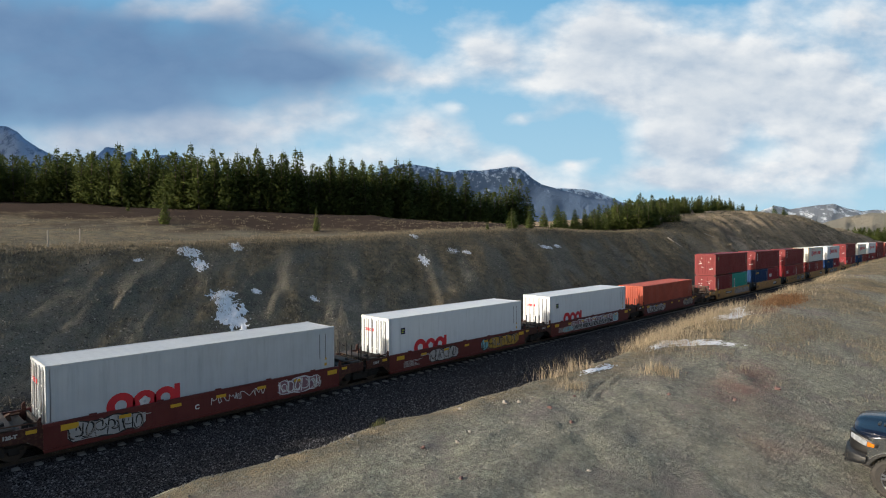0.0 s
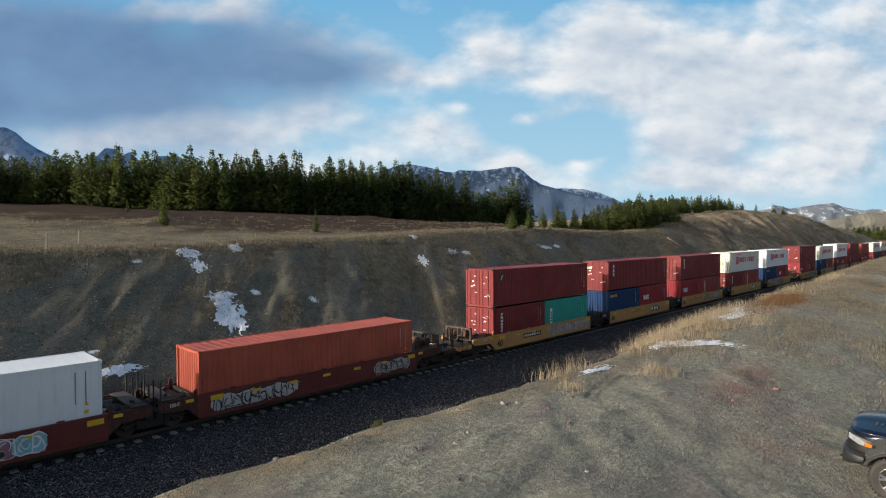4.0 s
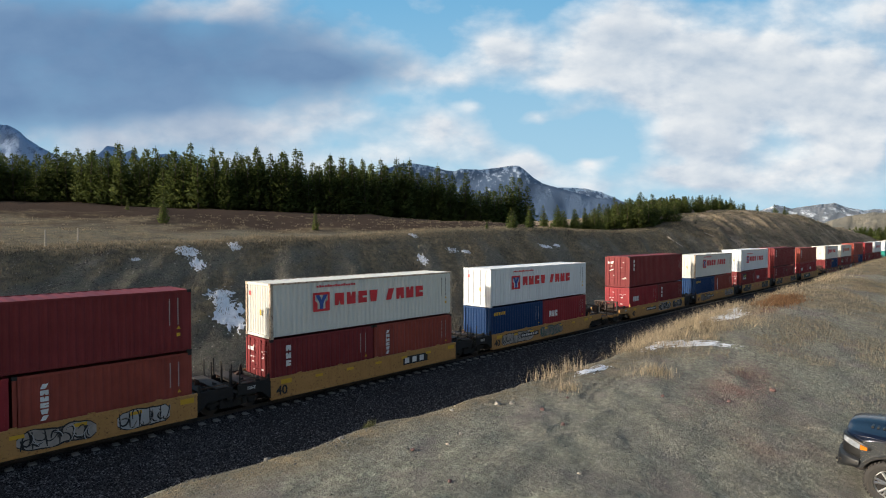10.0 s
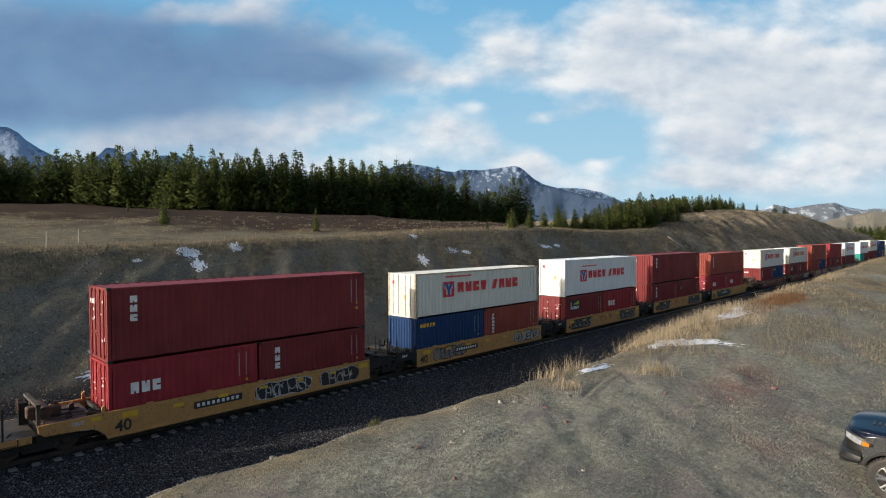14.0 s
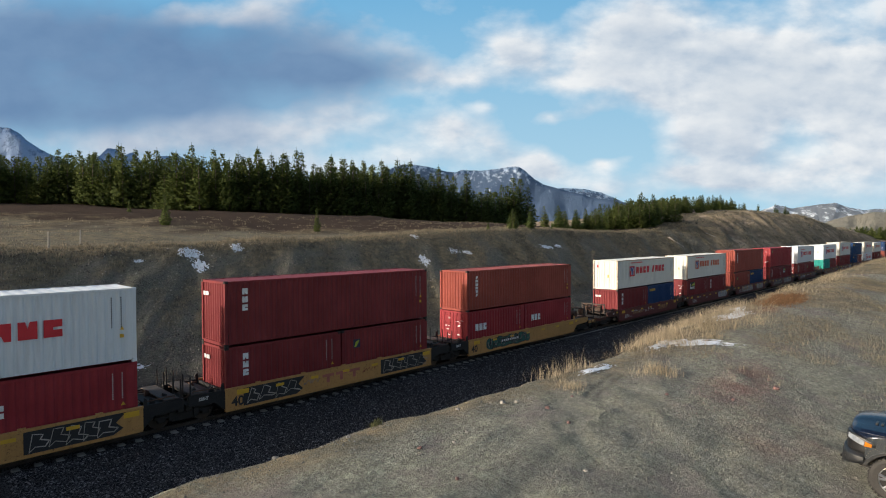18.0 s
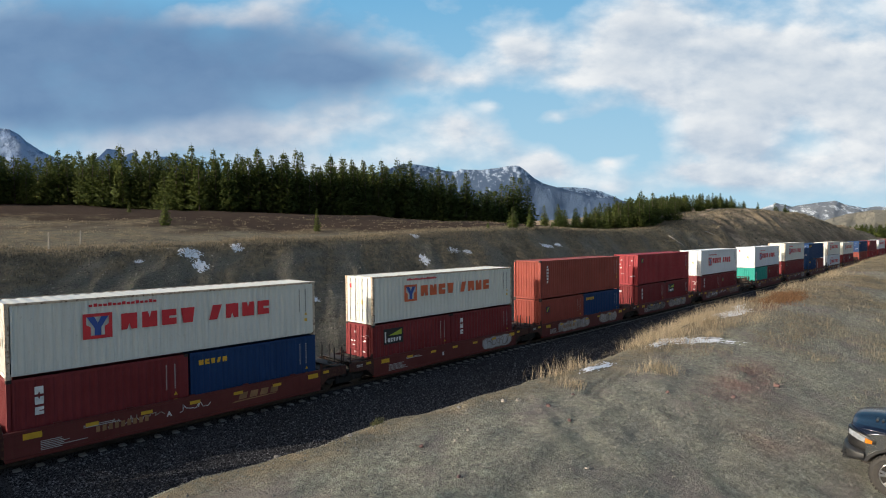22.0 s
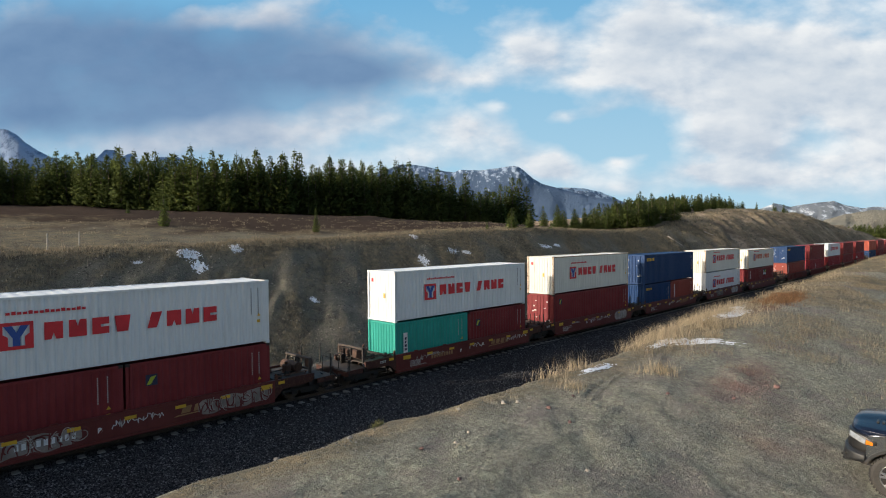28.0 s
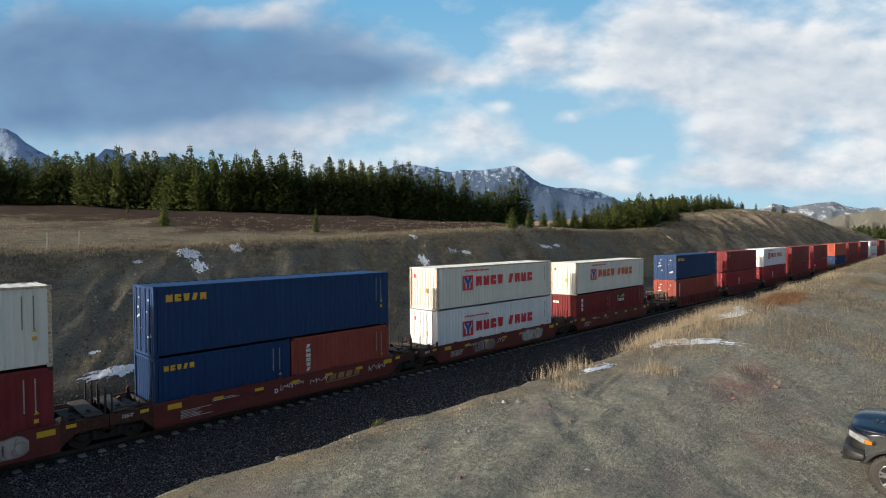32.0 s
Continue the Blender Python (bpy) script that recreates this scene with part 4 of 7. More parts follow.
        for k in range(3):
            rungs.tube((x + o * 2.7, -1.44, 0.30 + 0.2 * k), (x + o * 3.2, -1.44, 0.30 + 0.2 * k), 0.014, 5)
        for q in (2.7, 3.2):
            rungs.tube((x + o * q, -1.44, 0.25), (x + o * q, -1.44, 0.9), 0.016, 5)
        part("ladder", rungs, dark, top)
        part("handrail", Shape().tube((x + o * 3.2, -1.34, 0.9), (x + o * 3.2, -1.34, 1.75), 0.02, 5).tube((x + o * 3.2, -1.34, 1.75), (x + o * 3.2, -0.5, 1.75), 0.02, 5).tube((x + o * 3.2, -0.5, 1.75), (x + o * 3.2, -0.5, 0.9), 0.02, 5), dark, top)


def well_car(style, label, lead, tail):
    """One well unit: fore end at x = 0 is where the container starts."""
    top = new("well_car")
    paint_ = WELL_YELLOW if style == "y" else WELL_BROWN
    lo, hi, y = 0.28, 1.22, 1.44
    for sign in (-1, 1):
        part("side_wall", Shape().prism([(-0.12, lo), (L40 + 0.12, lo), (L40 + 0.12, hi), (-0.12, hi)], *sorted((sign * y, sign * (y - 0.10)))), paint_, top)
        part("top_sill", Shape().box(-0.14, L40 + 0.14, *sorted((sign * (y + 0.012), sign * (y - 0.12))), hi - 0.09, hi + 0.003, 0.008), paint_, top)
        part("bottom_sill", Shape().box(-0.10, L40 + 0.10, *sorted((sign * (y + 0.03), sign * (y - 0.16))), lo - 0.05, lo + 0.07), paint_, top)
    part("floor", Shape().box(-0.1, L40 + 0.1, -y + 0.1, y - 0.1, FLOOR - 0.12, FLOOR - 0.01), DARK_STEEL, top)
    ends = WELL_DARK if style == "y" else WELL_GRIME
    joint_end(top, WELL_YELLOW if style == "y" and lead else ends, DARK_STEEL, -0.12, -1, lead)
    joint_end(top, WELL_YELLOW if style == "y" and tail else ends, DARK_STEEL, L40 + 0.12, 1, tail)
    if style == "f":
        for i in range(15):
            x = 0.25 + i * 0.83
            part("rib", Shape().box(x, x + 0.10, -y - 0.09, -y, lo + 0.07, hi - 0.09), paint_, top)
    else:
        for i in range(7):
            x = 0.4 + i * 1.87
            part("reflector", Shape().box(x, x + (0.55 if i in (0, 6) else 0.42), -y - 0.016, -y - 0.004, hi - 0.33, hi - 0.20 if i not in (0, 6) else hi - 0.12), MARK_YELLOW, top)
        for i in range(5):
            x = 1.3 + i * 2.35
            part("lift_tab", Shape().box(x, x + 0.24, -y + 0.02, -y + 0.10, hi, hi + 0.06), paint_, top)
    tagged(top, label, "rail car", "cars of the freight train")
    return top


BOGIE = []


def bogie(S):
    if not BOGIE:
        top = new("bogie")
        for sx in (-0.89, 0.89):
            axle = part("axle", Shape().tube((sx, -0.9, 0.42), (sx, 0.9, 0.42), 0.08, 8), DARK_STEEL, top)
            for sy in (-0.76, 0.76):
                o = 1 if sy > 0 else -1
                wh = Shape().tube((sx, sy - 0.065, 0.42), (sx, sy + 0.065, 0.42), 0.42, 28)
                wh.tube((sx, sy - o * 0.10, 0.42), (sx, sy - o * 0.06, 0.42), 0.45, 28).tube((sx, sy + o * 0.06, 0.42), (sx, sy + o * 0.09, 0.42), 0.15, 14)
                part("wheel", wh, RAIL_STEEL, axle)
            for sy in (-1.0, 1.0):
                part("axle_box", Shape().box(sx - 0.16, sx + 0.16, sy - 0.13, sy + 0.13, 0.28, 0.56, 0.03), DARK_STEEL, top)
        for sy in (-1.0, 1.0):
            fr = Shape().prism([(-1.15, 0.42), (-1.0, 0.56), (-0.62, 0.56), (-0.45, 0.24), (0.45, 0.24), (0.62, 0.56), (1.0, 0.56), (1.15, 0.42), (1.05, 0.66), (0.35, 0.84), (-0.35, 0.84), (-1.05, 0.66)], sy - 0.09, sy + 0.09)
            part("side_frame", fr, DARK_STEEL, top)
            for k in (-0.14, 0.14):
                part("spring", Shape().tube((k, sy, 0.26), (k, sy, 0.56), 0.09, 10), RUST, top)
        part("bolster", Shape().box(-0.25, 0.25, -1.0, 1.0, 0.55, 0.82, 0.03), DARK_STEEL, top)
        tagged(top, "dark grimy steel four-wheel rail bogie", "bogie", "bogies of the freight train")
        BOGIE.append(top)
        ob = top
    else:
        ob = copy_thing(BOGIE[0], Matrix())
    ROLLING.append((ob, S, 0.0, 0.0))
    return ob


NAMES = {"M": (MAROON, "maroon"), "R": (RED, "bright red"), "X": (OXIDE, "oxide-red"), "O": (ORANGE, "orange-red"), "W": (WHITE, "white"), "C": (CREAM, "rust-streaked cream white"), "G": (GREY, "pale grey"), "B": (BLUE, "dark blue"), "T": (TEAL, "teal green")}
SIGNS = {"w": "wave", "o": "wave_rust", "t": "stack3", "n": "stack6", "c": "three", "s": "sea", "p": "panel", "f": "flag", "b": "board", "r": "rings", "q": "rings_plain", "l": "leaf", "-": ""}
# number, car, upper box, lower boxes: paint, sign, and d where the doors face forward
UNITS = [
    (0, "b", "", "G-"), (1, "b", "", "Gqd"), (2, "b", "", "Wrd"), (3, "b", "", "Wrd"), (4, "b", "", "O-"),
    (5, "y", "Mfd", "Mnd Tb"), (6, "y", "Mtd", "Bs Rc"), (7, "y", "Mtd", "Rc Xn"), (8, "y", "Cw", "Mtd Xn"), (9, "y", "Wwd", "Bs Rc"),
    (10, "y", "Mtd", "Rcd Mt"), (11, "y", "Cwd", "Bs Xn"), (12, "y", "Ww", "Mpd Rc"), (13, "y", "Mt", "Mt Mf"), (14, "y", "Xn", "Rcd Rc"),
    (15, "b", "Cw", "Mt Bs"), (16, "b", "Cod", "Mpd Mt"), (17, "b", "Xn", "Xf Bs"), (18, "b", "Rfd", "Mt Mp"), (19, "b", "Wwd", "Mtd Mf"),
    (20, "b", "Ww", "Tb Mf"), (21, "b", "Cw", "Mfd"), (22, "b", "Bsd", "Bs Xn"), (23, "b", "Cw", "Wwd"), (24, "b", "Co", "Mt Mp"),
    (25, "f", "Bsd", "Xnd"), (26, "f", "Mf", "Rld"), (27, "f", "Ww", "Rld"), (28, "f", "M-", "M-"), (29, "f", "M-", "Rc"),
    (30, "f", "O-", "Bsd"), (31, "f", "M-", "M-"), (32, "f", "M-", "M-"), (33, "f", "Ww", "Ww"), (34, "f", "M-", "M-"),
]


# units whose upper box is a tall one, and how far some stand forward by the slack of the couplings
TALL_LOW = (21, 23)
TALL = (10, 12, 13, 17, 18, 19, 20, 21, 22)
SLACK = {5: 0.34, 6: 0.36, 7: 0.30, 8: 0.30, 9: 0.12, 10: 0.10, 12: -0.10, 13: -0.04, 17: 0.12, 18: 0.12, 20: 0.07, 22: 0.22}


def unit_at(k):
    n = sum(1 for c in (4, 9, 14, 19, 24, 29) if k > c)
    return 4.17 + 15.78 * (k - 1 - n) + 19.89 * n - SLACK.get(k, 0.0)


CARS = {}


def dress(car, k, style):
    """Stencils and sprayed work on the near side of one car."""
    rng = random.Random(200 + k)
    y = -1.4505
    if style == "y":
        part("stencil", text_mesh("40", 0.58, MARK_BLACK), MARK_BLACK, car, "black stencilled 40", Matrix.Translation((0.15, y, 0.42)))
        plate = (8.0, 9.9, 0.52, 0.98) if k in (6, 8) else (3.1, 5.2, 0.62, 0.92)
        if k not in (7, 12, 13):
            part("number_plate", blocks([plate], y), MARK_BLACK, car, "black plate with white bars")
            n = 3 if k in (6, 8) else 9
            step = (plate[1] - plate[0] - 0.2) / n
            tagged(part("plate_lettering", blocks(letters(plate[0] + 0.12, plate[2] + 0.08, n, step * 0.72, plate[3] - plate[2] - 0.16, step, False, k), y - 0.006), MARK_WHITE, car), kind="stuff")
    elif style == "b":
        letter = {1: "C", 15: "A", 16: "E", 19: "B", 20: "B", 21: "C", 22: "D"}.get(k)
        if letter:
            part("stencil", text_mesh(letter, 0.26, MARK_WHITE), MARK_WHITE, car, "white stencilled letter " + letter, Matrix.Translation((5.1, y, 0.62)))
        tagged(part("data_line", blocks([(0.9, 0.9 + rng.uniform(0.6, 1.5), 0.42 + 0.06 * i, 0.445 + 0.06 * i) for i in range(6)] + [(2.2, 3.4, 0.86, 0.89), (2.2, 3.2, 0.92, 0.95)], y), MARK_FADED, car, "lines of small white bars"), kind="stuff")
        if k in (2, 15, 20, 22, 19):
            s = Shape()
            for i in range(4):
                a = 8.1 + i * 0.5
                s.add([(a, y, 0.66), (a + 0.36, y, 0.66), (a + 0.44, y, 0.94), (a + 0.08, y, 0.94)], [(0, 1, 2, 3)])
            s.add([(7.8, y, 0.56), (9.9, y, 0.60), (9.9, y, 0.64), (7.95, y, 0.62)], [(0, 1, 2, 3)])
            part("faded_mark", s, MARK_OCHRE, car, "faded ochre slanted mark")
        if k in (15, 17, 19, 20):
            tagged(part("number_mark", blocks(letters(2.6, 0.62, 9, 0.16, 0.22, 0.21, False, k), y), MARK_WHITE if k == 19 else MARK_OCHRE, car, "row of number bars"), kind="stuff")
    work = {
        0: [],
        1: [("g", 0.6, 3.2, SPRAY_SILVER, MARK_BLACK, True), ("s", 5.8, 8.2, MARK_WHITE), ("g", 8.9, 11.2, SPRAY_MAUVE, MARK_WHITE, True)],
        2: [("g", 2.9, 5.4, SPRAY_SILVER, MARK_BLACK, False), ("g", 7.6, 8.3, SPRAY_CYAN, MARK_BLACK, False), ("g", 8.3, 11.6, SPRAY_YELLOW, MARK_BLACK, False)],
        3: [("h", 1.5, 3.0, SPRAY_CYAN, SPRAY_PALE, False), ("g", 2.6, 9.6, SPRAY_MAUVE, MARK_WHITE, False), ("h", 2.8, 9.2, MARK_BLACK, SPRAY_SILVER, False), ("g", 9.4, 10.4, SPRAY_CYAN, MARK_WHITE, False)],
        4: [("g", 0.4, 4.6, SPRAY_SILVER, MARK_BLACK, True), ("g", 9.2, 11.8, SPRAY_PALE, MARK_BLACK, True)],
        5: [("g", 6.2, 12.2, SPRAY_PALE, SPRAY_GREYBROWN, True)],
        6: [("s", 4.2, 5.6, MARK_BLACK)],
        7: [("s", 1.6, 5.4, MARK_BLACK), ("g", 6.2, 8.6, SPRAY_PALE, MARK_BLACK, True), ("g", 9.3, 11.2, SPRAY_SILVER, MARK_BLACK, False)],
        9: [("g", 0.9, 4.6, SPRAY_PALE, MARK_BLACK, False), ("g", 5.4, 8.4, SPRAY_GREYBROWN, SPRAY_GREEN, True)],
        10: [("g", 5.8, 8.7, MARK_BLACK, SPRAY_SILVER, False), ("g", 9.2, 11.6, MARK_BLACK, SPRAY_PALE, False)],
        11: [("g", 1.2, 4.0, SPRAY_GREYBROWN, MARK_BLACK, True), ("g", 9.0, 12.0, SPRAY_PALE, MARK_BLACK, True)],
        12: [("p", 0.7, 3.6), ("s", 3.7, 4.5, SPRAY_GREYBROWN), ("t", 4.9, 7.3), ("p", 8.5, 11.6)],
        13: [("p", 0.7, 3.7), ("s", 3.8, 4.6, SPRAY_GREYBROWN), ("t", 4.8, 7.2), ("s", 7.3, 8.2, MARK_RUST), ("p", 8.5, 11.9)],
        14: [("g", 1.6, 6.4, SPRAY_GREEN, MARK_BLACK, True)],
        15: [("s", 3.0, 5.0, SPRAY_PALE), ("s", 5.6, 6.8, MARK_WHITE)],
        16: [("g", 8.8, 11.8, SPRAY_SILVER, SPRAY_GREYBROWN, False)],
        17: [("g", 2.0, 6.6, SPRAY_PALE, SPRAY_GREYBROWN, True), ("g", 8.2, 11.2, SPRAY_PALE, SPRAY_GREYBROWN, True)],
        18: [("g", 1.4, 5.6, SPRAY_GREYBROWN, MARK_BLACK, True), ("g", 6.4, 10.8, SPRAY_PALE, SPRAY_GREYBROWN, True)],
        19: [("g", 1.2, 4.6, SPRAY_GREYBROWN, WELL_BROWN, True), ("s", 5.6, 7.4, MARK_WHITE), ("g", 8.8, 12.0, SPRAY_GREYBROWN, WELL_BROWN, True)],
        20: [("s", 1.4, 4.0, SPRAY_PALE), ("s", 6.0, 7.4, MARK_WHITE), ("s", 9.8, 12.0, MARK_WHITE)],
        21: [("s", 4.4, 5.8, MARK_WHITE), ("s", 6.2, 8.6, MARK_WHITE), ("g", 9.2, 11.4, SPRAY_PALE, SPRAY_GREYBROWN, False)],
        22: [("s", 3.4, 4.6, MARK_BLACK), ("s", 5.4, 6.6, MARK_WHITE), ("s", 7.0, 8.0, MARK_WHITE), ("s", 10.6, 11.8, MARK_WHITE)],
        23: [("g", 3.0, 5.2, SPRAY_GREYBROWN, MARK_BLACK, False), ("s", 5.4, 6.4, MARK_WHITE), ("g", 8.2, 10.6, SPRAY_SILVER, SPRAY_GREYBROWN, False)],
        24: [("s", 4.0, 5.0, SPRAY_PALE)],
    }.get(k, [])
    for i, w in enumerate(work):
        if w[0] == "g":
            graffiti(car, w[1], w[2], 0.33, 1.13, w[3], w[4], 31 * k + i, w[5], y - 0.001 * i)
        elif w[0] == "h":
            graffiti(car, w[1], w[2], 0.34, 0.78, w[3], w[4], 31 * k + i, w[5], y - 0.008)
        elif w[0] == "p":
            black_panel(car, w[1], w[2], 31 * k + i)
        elif w[0] == "t":
            step = (w[2] - w[1]) / 3
            for j in range(3):
                a = w[1] + j * step
                part("faded_mark", Shape().prism([(a, 0.84), (a + step * 0.85, 0.84), (a + step * 0.85, 0.98), (a, 0.98)], y - 0.002, y).prism([(a + step * 0.30, 0.56), (a + step * 0.52, 0.56), (a + step * 0.52, 0.84), (a + step * 0.30, 0.84)], y - 0.002, y), MARK_PINK, car, "faded pink block mark")
        else:
            scribble(car, w[1], w[2], 0.66, 0.98, w[3], 31 * k + i)


MARK_PINK = mat("faded_pink_marking", (0.40, 0.13, 0.10), 0.8, 0, 0.3)
MARK_RUST = mat("rust_red_spray", (0.22, 0.05, 0.03), 0.8, 0, 0.3)
MARK_OCHRE = mat("faded_ochre_marking", (0.30, 0.16, 0.07), 0.8, 0, 0.3)


def build_train():
    ends = (0, 5, 10, 15, 20, 25, 30)
    for k, style, upper, lower in UNITS:
        S = unit_at(k)
        lead, tail = k in ends, k + 1 in ends
        name = {"y": "yellow-ochre painted steel double-stack well car", "b": "brown-red painted steel double-stack well car", "f": "brown steel well car with ribbed sides"}[style]
        key = (style, lead, tail)
        if key not in CARS:
            ob = CARS[key] = well_car(style, name, lead, tail)
            bare = ob
            ob = copy_thing(bare, Matrix())
        else:
            ob = copy_thing(CARS[key], Matrix())
        dress(ob, k, style)
        tagged(ob, name + (", graffiti along its side" if style != "f" else ""))
        ROLLING.append((ob, S, 0.0, 0.0))
        if lead:
            bogie(S - 2.2)
        bogie(S + L40 + (2.2 if tail else 1.794))
        low = lower.split()
        for i, w in enumerate(low):
            colour, cn = NAMES[w[0]]
            kind = "40r" if w[1] in "rq" else "20" if len(low) > 1 else "40h" if k in TALL_LOW else "40"
            box_on_train(colour, kind, cn, S, 0.0 if i == 0 else L40 - L20, FLOOR, "d" in w[2:], SIGNS[w[1]])
        if upper:
            colour, cn = NAMES[upper[0]]
            box_on_train(colour, "40h" if k in TALL else "40", cn, S, 0.0, FLOOR + (2.597 if len(low) > 1 else 2.902 if k in TALL_LOW else 2.626), "d" in upper[2:], SIGNS[upper[1]])
    for ob in CARS.values():
        for o in (*ob.children_recursive, ob):
            bpy.data.objects.remove(o)


build_train()


# ---- woods ----
def needle_material():
    m, n, l, p = nodes_of("pine_needles")
    vec = n.new("ShaderNodeTexCoord").outputs["Object"]
    info = n.new("ShaderNodeObjectInfo")
    isl = n.new("ShaderNodeNewGeometry")
    c = blend(n, l, ramp(n, l, isl.outputs["Random Per Island"], 0.0, 1.0), (0.042, 0.064, 0.019), (0.122, 0.154, 0.042))
    c = blend(n, l, ramp(n, l, info.outputs["Random"], 0.0, 1.0, (0, 0, 0), (0.6,) * 3), c, (0.128, 0.145, 0.040))
    c = blend(n, l, ramp(n, l, noise_node(n, l, vec, 0.9, 3), 0.4, 0.7, (0, 0, 0), (0.4,) * 3), c, (0.030, 0.046, 0.015))
    l.new(c, p.inputs["Base Color"])
    p.inputs["Roughness"].default_value = 0.75
    leafy(n, l, p, c, 0.35)
    return m


NEEDLES = needle_material()
BARK = mat("grey_brown_bark", (0.11, 0.085, 0.065), 0.9, 0, 0.4, 3, 20, 0.4)


def pine_crown(rng, h, w, clumps, sprays=4, big=1.0):
    """Whorls of boughs that carry tufts of needle sprays, turned outwards and up; vertices, faces and the way each tuft faces."""
    vs, fs, ns = [], [], []
    z, turn = h * 0.04, rng.random() * 6
    lop = [rng.uniform(0.72, 1.12) for _ in range(9)]
    while z < h * 0.97:
        t = z / h
        reach = w * ((1 - t) ** 0.92) * min(1, 0.76 + t * 1.8) * rng.uniform(0.74, 1.08) + 0.10
        boughs = max(4, int(9 - 5 * t))
        for b in range(boughs):
            a = turn + b * 2 * math.pi / boughs + rng.uniform(-0.3, 0.3)
            r = reach * rng.uniform(0.68, 1.10) * lop[int((a * 1.43 + z * 0.9) % 9)]
            steps = max(1, int(clumps * r / w + 0.5))
            ca, sa = math.cos(a), math.sin(a)
            for s in range(steps):
                q = 1.0 if steps == 1 else 0.35 + 0.65 * s / (steps - 1)
                d = r * q
                zz = z + d * (0.40 * t - 0.16) + 0.22 * d * q * q
                size = (0.20 + 0.28 * (1 - t)) * h / 9.0 * big
                out = Vector((ca, sa, 0.35 + 0.5 * t)).normalized()
                for _ in range(sprays):
                    k = rng.uniform(0.75, 1.3) * size
                    o = Vector((ca + rng.gauss(0, 0.55), sa + rng.gauss(0, 0.55), rng.uniform(-0.25, 0.75))).normalized()
                    side = Vector((rng.gauss(0, 0.5), rng.gauss(0, 0.5), 1.0)).cross(o).normalized() * k * 0.42
                    at = Vector((rng.gauss(0, 1), rng.gauss(0, 1), rng.gauss(0, 0.6))) * size * 0.34
                    c = Vector((ca * d, sa * d, zz)) + at
                    n0 = len(vs)
                    quad = [c - o * k * 0.45, c + side, c + o * k * 0.85 + Vector((0, 0, k * 0.12)), c - side]
                    face = (quad[1] - quad[0]).cross(quad[3] - quad[0])
                    way = (out + at / size * 0.55 + face.normalized() * (0.5 if face.dot(out) > 0 else -0.5)).normalized()
                    vs += [tuple(p) for p in quad]
                    ns += [tuple(way)] * 4
                    fs.append((n0, n0 + 1, n0 + 2, n0 + 3) if face.dot(out) > 0 else (n0 + 3, n0 + 2, n0 + 1, n0))
        turn += 0.9
        z += h * (0.050 - 0.024 * t) * rng.uniform(0.8, 1.2)
    k = len(vs)
    vs += [(0.10, 0, h * 0.88), (-0.07, 0.08, h * 0.88), (-0.07, -0.08, h * 0.88), (0, 0, h * 1.04)]
    ns += [(1, 0, 0), (-0.5, 0.8, 0), (-0.5, -0.8, 0), (0, 0, 1)]
    fs += [(k, k + 1, k + 3), (k + 1, k + 2, k + 3), (k + 2, k, k + 3)]
    return vs, fs, ns


def crown_mesh(name, vs, fs, ns):
    me = plain_mesh(name, vs, fs, NEEDLES)
    me.polygons.foreach_set("use_smooth", [True] * len(me.polygons))
    me.normals_split_custom_set_from_vertices(ns)
    return me


def pine(seed, h, w, clumps=5):
    rng = random.Random(seed)
    top = new("pine_tree")
    trunk = Shape().tube((0, 0, -0.4), (0.03, 0.02, h * 0.5), h * 0.016, 7, h * 0.010).tube((0.03, 0.02, h * 0.5), (0, 0, h * 0.96), h * 0.010, 6, h * 0.002)
    part("trunk", trunk, BARK, top)
    part("crown", crown_mesh("crown", *pine_crown(rng, h, w, clumps)), NEEDLES, top)
    tagged(top, "dark green lodgepole pine with a narrow pointed crown", "tree", "pine trees of the woods")
    return top


def edge_y(x):
    """The front edge of the woods."""
    x = np.asarray(x, float)
    return 108 - 36 * smooth(8, 60, x) - 5 * smooth(60, 130, x) + 2.0 * fbm(x / 9.0, x * 0 + 1.7, 2, 7)


